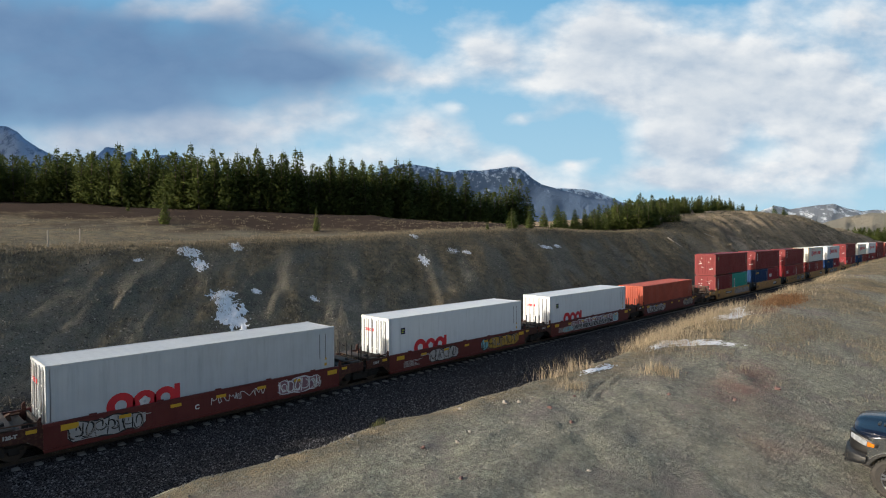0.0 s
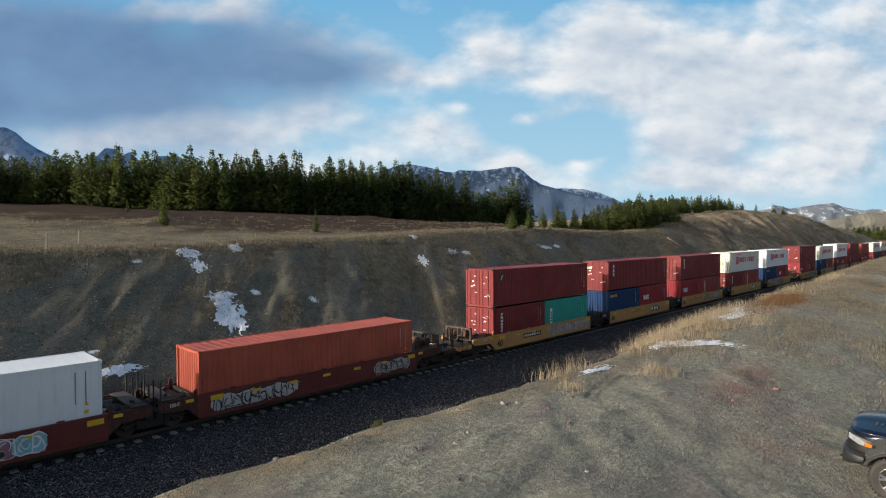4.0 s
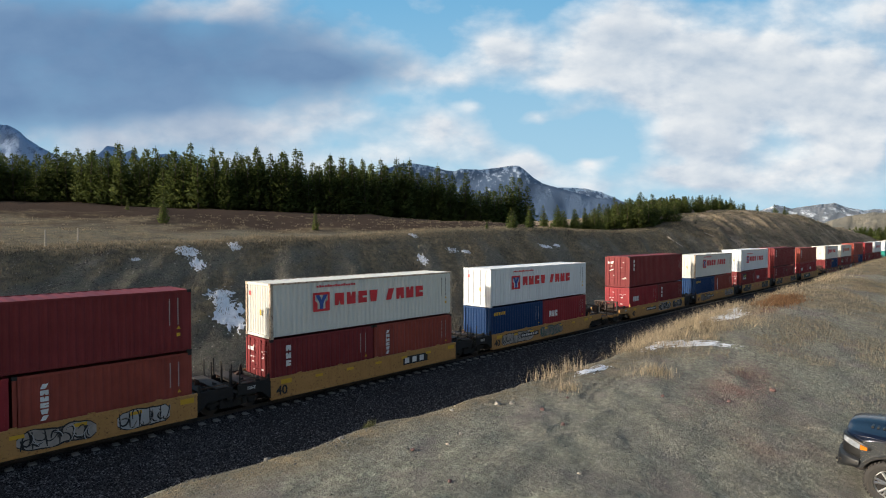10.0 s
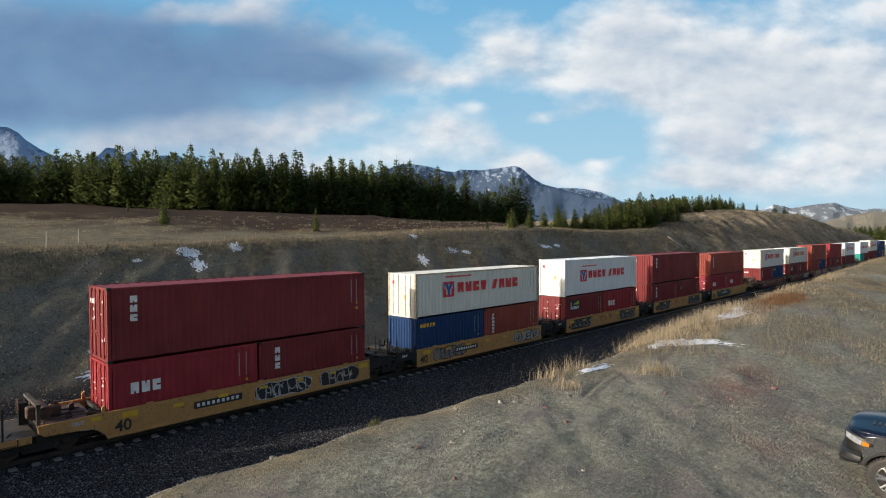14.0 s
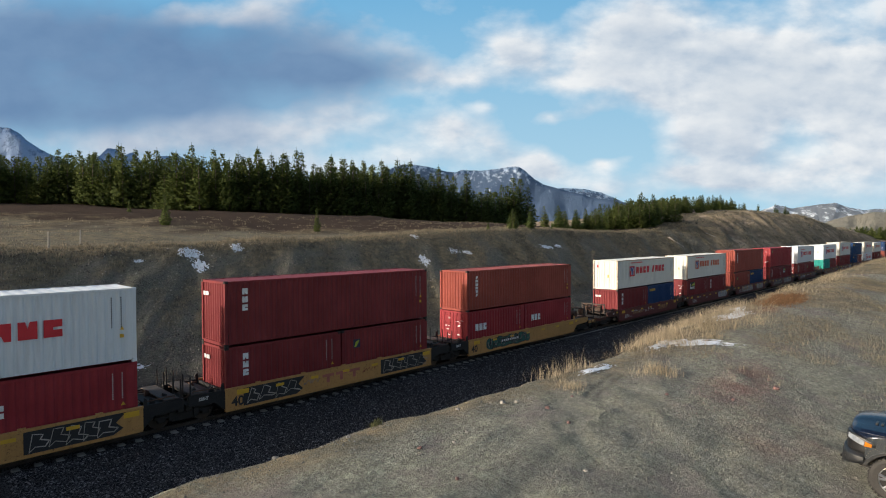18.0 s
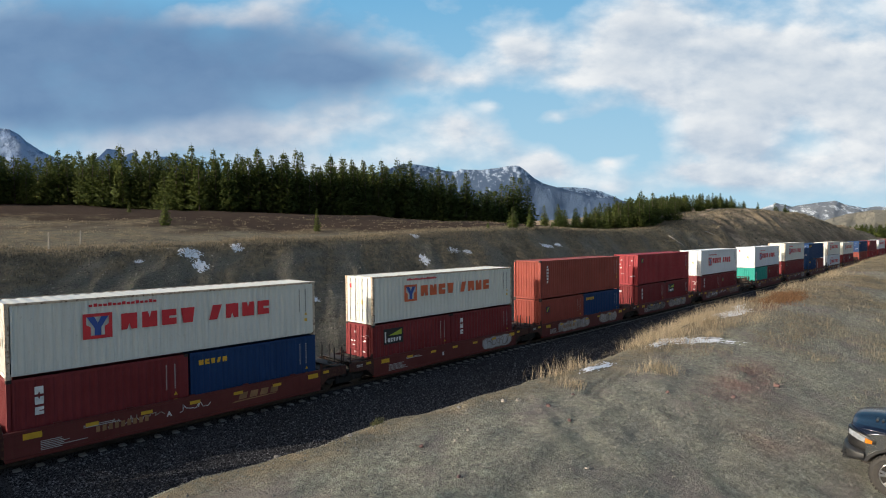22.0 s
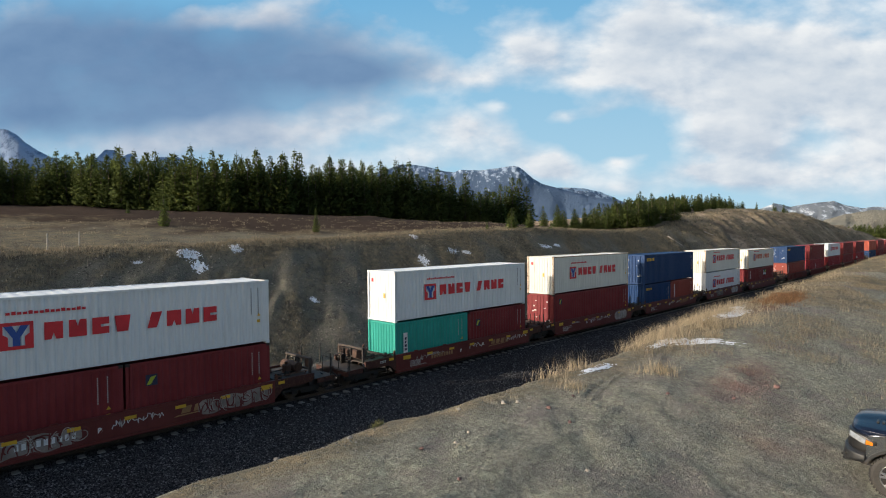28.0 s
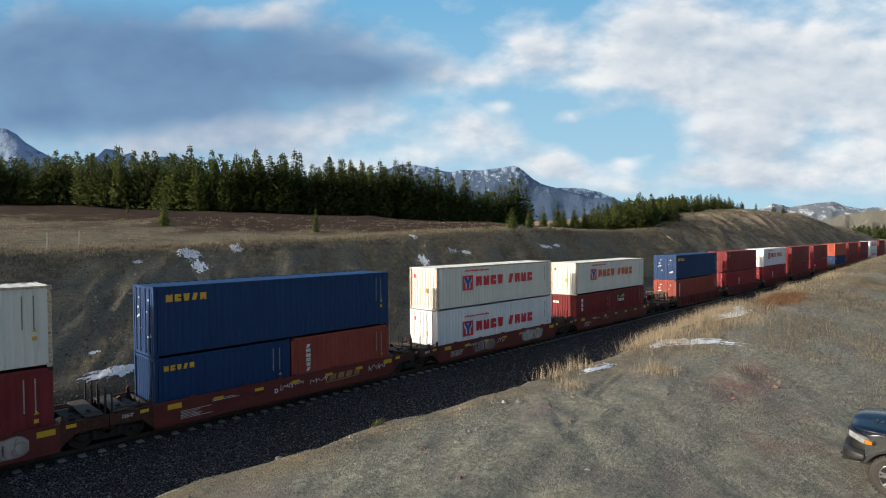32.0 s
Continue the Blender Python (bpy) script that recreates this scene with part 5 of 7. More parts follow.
def build_woods():
    kinds = [pine(11 + i, 10.6 * k, 2.75 * b) for i, (k, b) in enumerate(((1.0, 1.0), (1.08, 0.95), (0.9, 1.15), (1.0, 1.2), (0.82, 1.05), (1.12, 1.05), (0.95, 0.85), (0.88, 1.3)))]
    rng = random.Random(5)
    used = [0] * len(kinds)

    def plant(x, y, s=1.0, label="", wide=1.0):
        k = rng.randrange(len(kinds))
        m = pose(x, y, float(height(x, y)) - 0.05, rng.uniform(-1.5, 1.5), rng.uniform(-1.5, 1.5), rng.uniform(0, 360)) @ Matrix.Diagonal((s * wide, s * wide, s, 1))
        if used[k]:
            ob = copy_thing(kinds[k], m)
            ob.matrix_basis = m
        else:
            ob = kinds[k]
            ob.matrix_basis = m
            used[k] = 1
        if label:
            tagged(ob, label)
        return ob

    # front rows of the main wood
    x = 6.0
    while x < 128:
        y = float(edge_y(x))
        for row in range(3 if x < 80 else 2):
            plant(x + rng.uniform(-0.9, 0.9), y + row * 3.0 + rng.uniform(-1.2, 1.2), rng.uniform(0.78, 1.12) * (0.84 if x < 28 else 1.0 + 0.20 * float(smooth(65, 95, x))))
        x += rng.uniform(1.1, 1.9)
    # younger trees on the crest further along
    young = "young green pine standing on the crest of the cut"
    for x, y, s in ((67.5, 26.6, 0.34), (69.2, 27.4, 0.30), (72.4, 26.8, 0.33), (61.5, 26.3, 0.13), (66.0, 25.9, 0.12), (77.5, 26.3, 0.12), (85.0, 30.0, 0.40), (87.5, 31.0, 0.34)):
        plant(x, y, s, young, 0.95)
    for i in range(34):
        x = 90 + i * 0.72 + rng.uniform(-0.8, 0.8)
        plant(x, 31 + 0.1 * (x - 90) + rng.uniform(-2, 9), rng.uniform(0.28, 0.42), young, 1.05)
    for i in range(44):
        x = 109 + i * 0.42 + rng.uniform(-0.8, 0.8)
        plant(x, 28.5 - 0.10 * (x - 111) + rng.uniform(-1.0, 8), rng.uniform(0.40, 0.60), young, 1.15)
    # trees along the top of the further hill
    for i in range(84):
        x = 128 + i * 1.2 + rng.uniform(-0.8, 0.8)
        plant(x, 32.0 + 0.09 * (x - 128) + rng.uniform(0, 7), rng.uniform(0.32, 0.46), "green pine on top of the further hill", 1.15)
    for x, y in ((233, 33), (240, 34), (243, 32), (252, 33), (255, 35), (216, 34)):
        plant(x, y, rng.uniform(0.3, 0.42), "green pine on top of the further hill")
    # single small ones on the open grass
    for x, y, s in ((25.6, 47.6, 0.40), (38.7, 34.6, 0.28), (28.5, 71.0, 0.22), (33.0, 68.5, 0.20)):
        plant(x, y, s, "small lone pine on the open brown grass", 0.62)
    # the rest of the wood behind
    vs, fs, ns = [], [], []
    crowns = [pine_crown(random.Random(70 + i), 9.8, 2.5, 2, 2, 1.5) for i in range(4)]
    crowns = [(np.array(v), f, np.array(w)) for v, f, w in crowns]
    spots = []
    x = 4.0
    while x < 130:
        for row in range(2, 8):
            if x < 128:
                y = float(edge_y(min(x, 145))) + row * 3.6 + rng.uniform(-1.5, 1.5) + (max(0, x - 145) * 0.02)
                spots.append((x + rng.uniform(-1.3, 1.3), y, rng.uniform(0.85, 1.12) * (0.86 if x < 30 else 1.0 + 0.20 * float(smooth(65, 95, x)))))
        x += 2.6
    for _ in range(120):
        x = rng.uniform(138, 205)
        spots.append((x, 40 + 0.09 * (x - 138) + rng.uniform(0, 14), rng.uniform(0.34, 0.48)))
    for _ in range(420):
        x = rng.uniform(430, 900)
        spots.append((x, 10 + (0.20 * x - 52) * rng.random() ** 0.7, rng.uniform(0.55, 0.9)))
    lean = [pine_crown(random.Random(90 + i), 9.8, 2.5, 1, 2, 2.0) for i in range(3)]
    lean = [(np.array(v), f, np.array(w)) for v, f, w in lean]
    for x, y, s in spots:
        v, f, way = lean[rng.randrange(3)] if x > 130 else crowns[rng.randrange(4)]
        a = rng.uniform(0, 6.28)
        ca, sa = math.cos(a) * s, math.sin(a) * s
        w = np.stack([v[:, 0] * ca - v[:, 1] * sa + x, v[:, 0] * sa + v[:, 1] * ca + y, v[:, 2] * s + float(height(x, y))], -1)
        k = len(vs)
        vs.extend(w.tolist())
        ns.extend(np.stack([(way[:, 0] * ca - way[:, 1] * sa) / s, (way[:, 0] * sa + way[:, 1] * ca) / s, way[:, 2]], -1).tolist())
        fs.extend([tuple(i + k for i in q) for q in f])
    tagged(new("pine_wood", crown_mesh("pine_wood", vs, fs, ns)), "dense dark green pine wood behind the first rows", "woods", kind="stuff")


build_woods()


# ---- sky with clouds, and the mountains ----
FWD = Vector((math.cos(math.radians(YAW)), math.sin(math.radians(YAW)), 0))
RGT = Vector((FWD.y, -FWD.x, 0))


# soft patches of cloud: bearing, rise, half-width, half-height, thickness
CLOUDS = (
    (-0.546, 0.182, 0.33, 0.038, 0.62), (-0.246, 0.202, 0.13, 0.04, 0.8), (-0.086, 0.277, 0.075, 0.038, 0.95), (-0.496, 0.407, 0.13, 0.028, 0.95),
    (-0.366, 0.397, 0.06, 0.02, 0.5), (-0.026, 0.157, 0.13, 0.03, 0.5), (-0.246, 0.132, 0.26, 0.025, 0.6), (0.079, 0.322, 0.06, 0.055, 0.75),
    (0.154, 0.342, 0.06, 0.035, 0.45), (0.284, 0.347, 0.085, 0.038, 0.9), (0.214, 0.287, 0.095, 0.035, 0.85), (0.384, 0.317, 0.17, 0.062, 1.05),
    (0.524, 0.297, 0.12, 0.07, 0.9), (0.314, 0.237, 0.07, 0.028, 0.6), (0.204, 0.212, 0.05, 0.022, 0.5), (0.139, 0.202, 0.028, 0.013, 0.6),
    (0.444, 0.252, 0.08, 0.04, 0.7), (0.484, 0.212, 0.15, 0.045, 0.9), (0.394, 0.157, 0.07, 0.028, 0.9), (0.404, 0.107, 0.08, 0.02, 0.9),
    (0.554, 0.117, 0.2, 0.042, 0.8), (0.654, 0.247, 0.13, 0.075, 1.05), (0.684, 0.177, 0.09, 0.05, 0.7), (0.604, 0.397, 0.16, 0.035, 0.55),
    (0.354, 0.402, 0.17, 0.03, 0.55), (0.109, 0.127, 0.05, 0.02, 0.8), (0.239, 0.127, 0.024, 0.011, 0.8), (0.164, 0.117, 0.08, 0.022, 0.4),
    (0.324, 0.087, 0.2, 0.02, 0.6), (-0.001, 0.287, 0.045, 0.03, 0.6), (0.024, 0.222, 0.03, 0.014, 0.5), (-0.046, 0.187, 0.06, 0.022, 0.7),
    (0.144, 0.267, 0.04, 0.018, 0.3), (-0.146, 0.357, 0.12, 0.045, 0.4), (-0.286, 0.327, 0.09, 0.03, 0.35), (0.854, 0.297, 0.15, 0.12, 0.9),
    (-1.096, 0.177, 0.25, 0.05, 0.9))
SLATE = ((-0.165, 0.30, 0.10, 0.03, 0.45), (-0.325, 0.355, 0.14, 0.045, 0.45), (-0.75, 0.38, 0.22, 0.06, 0.8), (-0.55, 0.16, 0.40, 0.06, 0.30), (-0.696, 0.307, 0.33, 0.085, 1.3), (-0.426, 0.297, 0.2, 0.065, 1.15), (-0.256, 0.282, 0.11, 0.036, 0.75), (-0.786, 0.227, 0.22, 0.036, 0.85), (-0.516, 0.232, 0.19, 0.022, 0.45), (-1.096, 0.307, 0.26, 0.11, 1.2), (-0.596, 0.387, 0.16, 0.04, 0.6))


def cloud_material():
    m, n, l, p = nodes_of("clouded_sky")
    uv = n.new("ShaderNodeUVMap")
    uv.uv_map = "sky"
    base = uv.outputs[0]
    sep = n.new("ShaderNodeSeparateXYZ")
    l.new(base, sep.inputs[0])

    def math_(op, a, b=None):
        q = n.new("ShaderNodeMath")
        q.operation = op
        for i, v in enumerate((a, b)):
            if v is None:
                continue
            if isinstance(v, (int, float)):
                q.inputs[i].default_value = v
            else:
                l.new(v, q.inputs[i])
        return q.outputs[0]

    warp = n.new("ShaderNodeTexNoise")
    warp.inputs["Scale"].default_value, warp.inputs["Detail"].default_value = 5.0, 3.0
    l.new(base, warp.inputs["Vector"])
    off = n.new("ShaderNodeVectorMath")
    off.operation = "MULTIPLY_ADD"
    l.new(warp.outputs["Color"], off.inputs[0])
    off.inputs[1].default_value = (0.12, 0.08, 0)
    l.new(base, off.inputs[2])
    wv = n.new("ShaderNodeSeparateXYZ")
    l.new(off.outputs[0], wv.inputs[0])

    def blob(u, v, ru, rv, amount):
        """A soft patch of cloud, centred at (u, v)."""
        du = math_("DIVIDE", math_("SUBTRACT", wv.outputs[0], u + 0.06), ru)
        dv = math_("DIVIDE", math_("SUBTRACT", wv.outputs[1], v + 0.04), rv)
        r = math_("ADD", math_("MULTIPLY", du, du), math_("MULTIPLY", dv, dv))
        return math_("MULTIPLY", math_("POWER", 2.718, math_("MULTIPLY", r, -1.0)), amount)

    def total(items):
        s = blob(*items[0])
        for it in items[1:]:
            s = math_("ADD", s, blob(*it))
        return s

    mp = n.new("ShaderNodeMapping")
    mp.inputs["Scale"].default_value = (1.0, 1.7, 1.0)
    l.new(base, mp.inputs["Vector"])
    toward = n.new("ShaderNodeVectorMath")
    toward.inputs[1].default_value = (-0.016, 0.030, 0)
    l.new(mp.outputs[0], toward.inputs[0])
    puff = noise_node(n, l, mp.outputs[0], 5.0, 9, 0.52)
    puff_lit = noise_node(n, l, toward.outputs[0], 5.0, 9, 0.52)
    wisp = noise_node(n, l, mp.outputs[0], 2.2, 7, 0.55)
    rag = math_("ADD", math_("MULTIPLY", math_("SUBTRACT", puff, 0.5), 2.6), math_("MULTIPLY", math_("SUBTRACT", wisp, 0.5), 0.8))
    # blue sky, paler towards the horizon
    blue = blend(n, l, ramp(n, l, sep.outputs[1], 0.0, 0.42), (0.47, 0.70, 0.83), (0.180, 0.45, 0.710))
    # white clouds, bright where they face the sun and greyer in their thick middles
    white = total(CLOUDS)
    dens = math_("ADD", white, rag)
    wd = ramp(n, l, dens, 0.15, 0.95)
    facing = math_("ADD", math_("MULTIPLY", math_("SUBTRACT", puff, puff_lit), 3.6), 0.55)
    lit = blend(n, l, ramp(n, l, facing, 0.15, 0.90), (0.47, 0.57, 0.69), (0.90, 0.92, 0.93))
    shade = blend(n, l, ramp(n, l, math_("MULTIPLY", dens, 0.5), 0.40, 0.95, (0, 0, 0), (0.55,) * 3), lit, (0.53, 0.61, 0.70))
    c = blend(n, l, wd, blue, shade)
    # the heavy slate cloud, with soft edges
    dark = math_("MULTIPLY", math_("SUBTRACT", 1.0, math_("POWER", 2.718, math_("MULTIPLY", total(SLATE), -0.66))), 1.45)
    dd = ramp(n, l, math_("ADD", dark, math_("MULTIPLY", rag, 0.42)), 0.08, 1.30)
    slate = blend(n, l, ramp(n, l, math_("ADD", math_("MULTIPLY", facing, 0.15), math_("MULTIPLY", wisp, 0.9)), 0.30, 0.80), (0.118, 0.222, 0.40), (0.215, 0.345, 0.53))
    c = blend(n, l, dd, c, slate)
    em = n.new("ShaderNodeEmission")
    l.new(c, em.inputs["Color"])
    em.inputs["Strength"].default_value = 1.0
    l.new(em.outputs[0], n["Material Output"].inputs["Surface"])
    return m


def build_sky():
    us = np.linspace(-1.9, 1.7, 60)
    vs_ = np.linspace(-0.06, 1.3, 30)
    verts, faces = [], []
    for v in vs_:
        for u in us:
            d = (FWD + RGT * u + Vector((0, 0, v))).normalized() * 4700
            verts.append(tuple(d))
    w = len(us)
    for j in range(len(vs_) - 1):
        for i in range(w - 1):
            faces.append((j * w + i, j * w + i + 1, (j + 1) * w + i + 1, (j + 1) * w + i))
    me = plain_mesh("backdrop_sky", verts, faces, cloud_material())
    lay = me.uv_layers.new(name="sky")
    for poly in me.polygons:
        for li, vi in zip(poly.loop_indices, poly.vertices):
            lay.data[li].uv = (us[vi % w], vs_[vi // w])
    ob = new("backdrop_sky", me)
    return tagged(ob, "drifting white and slate-blue clouds over blue sky", "sky", kind="structure")


cloud_sky = build_sky()


def rock_snow(name, rock, snow, amount, scale):
    m, n, l, p = nodes_of(name)
    vec = n.new("ShaderNodeTexCoord").outputs["Object"]
    sp = n.new("ShaderNodeSeparateXYZ")
    l.new(vec, sp.inputs[0])
    mp = n.new("ShaderNodeMapping")
    mp.inputs["Scale"].default_value = (1, 1, 0.55)
    l.new(vec, mp.inputs["Vector"])
    a = noise_node(n, l, mp.outputs[0], scale, 10, 0.74)
    hz = n.new("ShaderNodeMapRange")
    hz.inputs["From Min"].default_value, hz.inputs["From Max"].default_value = 120, 460
    hz.inputs["To Min"].default_value, hz.inputs["To Max"].default_value = -0.14, 0.12
    l.new(sp.outputs[2], hz.inputs["Value"])
    s = n.new("ShaderNodeMath")
    l.new(a, s.inputs[0])
    l.new(hz.outputs[0], s.inputs[1])
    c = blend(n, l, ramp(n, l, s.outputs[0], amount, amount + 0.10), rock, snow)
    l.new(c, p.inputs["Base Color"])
    p.inputs["Roughness"].default_value = 0.95
    bump(n, l, a, 0.8, 30.0, p)
    return m


def mountain(name, u0, u1, dist, top, foot, material, label, seed, depth=700):
    """A ridge seen between two bearings; top(u) is its rise over the eye level, as a slope."""
    nu, nd = 220, 25
    verts, faces = [], []
    for j in range(nd):
        q = j / (nd - 1)
        for i in range(nu):
            u = u0 + (u1 - u0) * i / (nu - 1)
            prof = max(0.0, 1 - abs(q - 0.5) * 2)
            z = foot + (top(u) * dist + EYE[2] - foot) * prof ** 1.15
            rough = float(fbm(u * dist / 110.0, q * 7.0, 5, seed)) * 75 * (prof ** 0.6) * (1 - prof) * 1.6
            p = (FWD + RGT * u) * (dist + (q - 0.5) * depth + 40 * float(fbm(u * 40, q * 5, 3, seed + 3)) * (1 - prof))
            verts.append((p.x, p.y + EYE[1], z + rough))
    for j in range(nd - 1):
        for i in range(nu - 1):
            faces.append((j * nu + i, j * nu + i + 1, (j + 1) * nu + i + 1, (j + 1) * nu + i))
    me = plain_mesh(name, verts, faces, material)
    me.polygons.foreach_set("use_smooth", [True] * len(me.polygons))
    return tagged(new(name, me), label, "mountain", kind="structure")


def ridge(points, wob, seed):
    us, hs = [p[0] for p in points], [p[1] for p in points]
    return lambda u: float(np.interp(u, us, hs)) + wob * float(fbm(u * 45, 0.5, 4, seed))


# the blue of distant haze is mixed into the mountains' rock and snow colours
ROCK_HAZE_BLUE = rock_snow("haze_tinted_rock_with_snow", (0.080, 0.125, 0.205), (0.50, 0.58, 0.70), 0.575, 0.030)
ROCK_HAZE_PALE = rock_snow("haze_tinted_snowy_shoulder", (0.12, 0.16, 0.24), (0.60, 0.66, 0.75), 0.46, 0.034)
ROCK_LEFT = rock_snow("haze_tinted_slate_rock_with_snow", (0.105, 0.165, 0.285), (0.26, 0.355, 0.53), 0.50, 0.024)
HILL_SNOW = rock_snow("blue_grey_hill_with_snow", (0.17, 0.19, 0.22), (0.66, 0.70, 0.76), 0.37, 0.022)
HILL_TAN = rock_snow("tan_hill", (0.23, 0.21, 0.165), (0.36, 0.33, 0.27), 0.5, 0.02)
mountain("mountain", -1.25, -0.62, 2900, ridge(((-1.25, 0.20), (-0.80, 0.199), (-0.764, 0.194), (-0.748, 0.185), (-0.734, 0.172), (-0.709, 0.155), (-0.679, 0.140), (-0.64, 0.118), (-0.62, 0.10)), 0.003, 3), -20, ROCK_LEFT, "mountain streaked with snow, tinted slate-blue for haze", 15)
mountain("mountain", -0.68, -0.40, 3700, ridge(((-0.68, 0.10), (-0.63, 0.131), (-0.609, 0.143), (-0.594, 0.157), (-0.578, 0.157), (-0.564, 0.145), (-0.549, 0.151), (-0.535, 0.136), (-0.514, 0.130), (-0.499, 0.143), (-0.464, 0.143), (-0.44, 0.130), (-0.40, 0.11)), 0.002, 5), -20, ROCK_LEFT, "small peaks behind the woods, tinted blue for haze", 16)
mountain("mountain", -0.16, 0.42, 3600, ridge(((-0.16, 0.10), (-0.09, 0.121), (-0.072, 0.127), (-0.049, 0.126), (-0.024, 0.122), (0.006, 0.114), (0.021, 0.112), (0.031, 0.117), (0.066, 0.115), (0.096, 0.119), (0.121, 0.123), (0.133, 0.122), (0.143, 0.116), (0.161, 0.100), (0.176, 0.092), (0.216, 0.080), (0.266, 0.067), (0.33, 0.057), (0.42, 0.02)), 0.0015, 8), -20, ROCK_HAZE_BLUE, "flat-topped mountain with snow patches, tinted blue-grey for haze", 25)
mountain("mountain", 0.16, 0.36, 4100, ridge(((0.16, 0.06), (0.20, 0.084), (0.25, 0.083), (0.28, 0.076), (0.306, 0.065), (0.36, 0.04)), 0.0015, 9), -20, ROCK_HAZE_PALE, "haze-tinted snowy shoulder behind the flat-topped mountain", 27)
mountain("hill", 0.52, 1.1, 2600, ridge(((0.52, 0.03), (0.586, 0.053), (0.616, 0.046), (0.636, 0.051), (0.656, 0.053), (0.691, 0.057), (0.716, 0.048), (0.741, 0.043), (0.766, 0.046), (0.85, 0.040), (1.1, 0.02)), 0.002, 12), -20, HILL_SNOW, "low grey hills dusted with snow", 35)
mountain("hill", 0.62, 1.1, 1500, ridge(((0.62, 0.0), (0.68, 0.024), (0.72, 0.034), (0.76, 0.040), (0.80, 0.040), (1.1, 0.02)), 0.002, 13), -20, HILL_TAN, "tan grassy hill beyond the cut", 36, 400)


# ---- ties, stones, grass, snow ----
def build_ties():
    """Concrete ties; the ones the camera sees from near are parts of the track, the rest one mesh."""
    bed = new("track_ties")
    tagged(bed, "weathered pale concrete ties half sunk in dark ballast", "railway ties", kind="structure")
    one = Shape().box(-0.12, 0.12, -1.27, 1.27, -0.40, -0.175, 0.02).mesh("tie", TIE)
    rng = random.Random(3)
    far = Shape()
    for i in range(-640, 960):
        x = i * 0.66
        if -14 < x < 150:
            ob = part("tie", one, TIE, bed, m=pose(x, rng.uniform(-0.03, 0.03), rng.uniform(-0.012, 0.004), 0, 0, rng.uniform(-1, 1)))
        elif -60 < x < 330:
            far.box(x - 0.13, x + 0.13, -1.30, 1.30, -0.40, -0.168)
    tagged(part("far_ties", far, TIE, bed), kind="stuff")


build_ties()


def scatter_stones(name, label, material, count, place, lo, hi, seed, flat=0.7):
    """Many small angular stones in one mesh."""
    rng = np.random.RandomState(seed)
    x, y = place(rng, count)
    n = len(x)
    z = height(x, y)
    s = lo + (hi - lo) * rng.rand(n) ** 2.5
    base = np.array([(1, 0, 0), (-0.9, 0.2, 0.1), (0.1, 1, -0.1), (0, -0.95, 0.1), (0.15, 0.1, 0.9), (0, 0, -0.6)], float)
    faces = np.array([(0, 2, 4), (2, 1, 4), (1, 3, 4), (3, 0, 4), (2, 0, 5), (1, 2, 5), (3, 1, 5), (0, 3, 5)])
    jit = base[None] * (0.65 + 0.6 * rng.rand(n, 6, 1)) * np.array([1, 0.8, flat])
    a = rng.rand(n) * 6.28
    ca, sa = np.cos(a)[:, None], np.sin(a)[:, None]
    vx = (jit[..., 0] * ca - jit[..., 1] * sa) * s[:, None] + x[:, None]
    vy = (jit[..., 0] * sa + jit[..., 1] * ca) * s[:, None] + y[:, None]
    vz = jit[..., 2] * s[:, None] + z[:, None] + s[:, None] * 0.15
    v = np.stack([vx, vy, vz], -1).reshape(-1, 3)
    f = (faces[None] + (np.arange(n) * 6)[:, None, None]).reshape(-1, 3)
    tagged(new(name, plain_mesh(name, v.tolist(), f.tolist(), material)), label, "stones", kind="stuff")


def island(name, a, b, rough=0.9, through=0.0, lo=0.0):
    m, n, l, p = nodes_of(name)
    geo = n.new("ShaderNodeNewGeometry")
    col = ramp(n, l, geo.outputs["Random Per Island"], lo, 1.0, a, b)
    l.new(col, p.inputs["Base Color"])
    p.inputs["Roughness"].default_value = rough
    p.inputs["Specular IOR Level"].default_value = 0.15
    if through:
        leafy(n, l, p, col, through)
    return m


BALLAST_STONE = island("dark_crushed_rock", (0.010, 0.010, 0.012), (0.20, 0.196, 0.205), lo=0.40)
LOT_STONE = island("grey_tan_stone", (0.11, 0.107, 0.095), (0.205, 0.20, 0.175))
RUBBLE = island("grey_rubble", (0.075, 0.073, 0.068), (0.215, 0.21, 0.188))
RED_STONE = island("dull_red_stone", (0.12, 0.07, 0.062), (0.26, 0.17, 0.155))
SLOPE_STONE = island("grey_brown_shale", (0.05, 0.044, 0.038), (0.36, 0.32, 0.265), lo=0.2)
STRAW = island("dry_straw_grass", (0.26, 0.208, 0.140), (0.50, 0.412, 0.290), through=0.3)
STRAW_DULL = island("dull_brown_grass", (0.070, 0.066, 0.050), (0.25, 0.218, 0.165), through=0.3)
STRAW_MID = island("pale_brown_grass", (0.13, 0.108, 0.078), (0.32, 0.265, 0.185), through=0.3)
GREEN_WEED = island("grey_green_weed", (0.05, 0.055, 0.025), (0.12, 0.12, 0.06), through=0.3)

def where(test, box_, r, n, tries=12):
    """Points in a box kept with the chance that test gives."""
    xs, ys = [], []
    for _ in range(tries):
        x, y = box_[0] + (box_[1] - box_[0]) * r.rand(n), box_[2] + (box_[3] - box_[2]) * r.rand(n)
        k = r.rand(n) < test(x, y)
        xs.append(x[k])
        ys.append(y[k])
    return np.concatenate(xs)[:n], np.concatenate(ys)[:n]


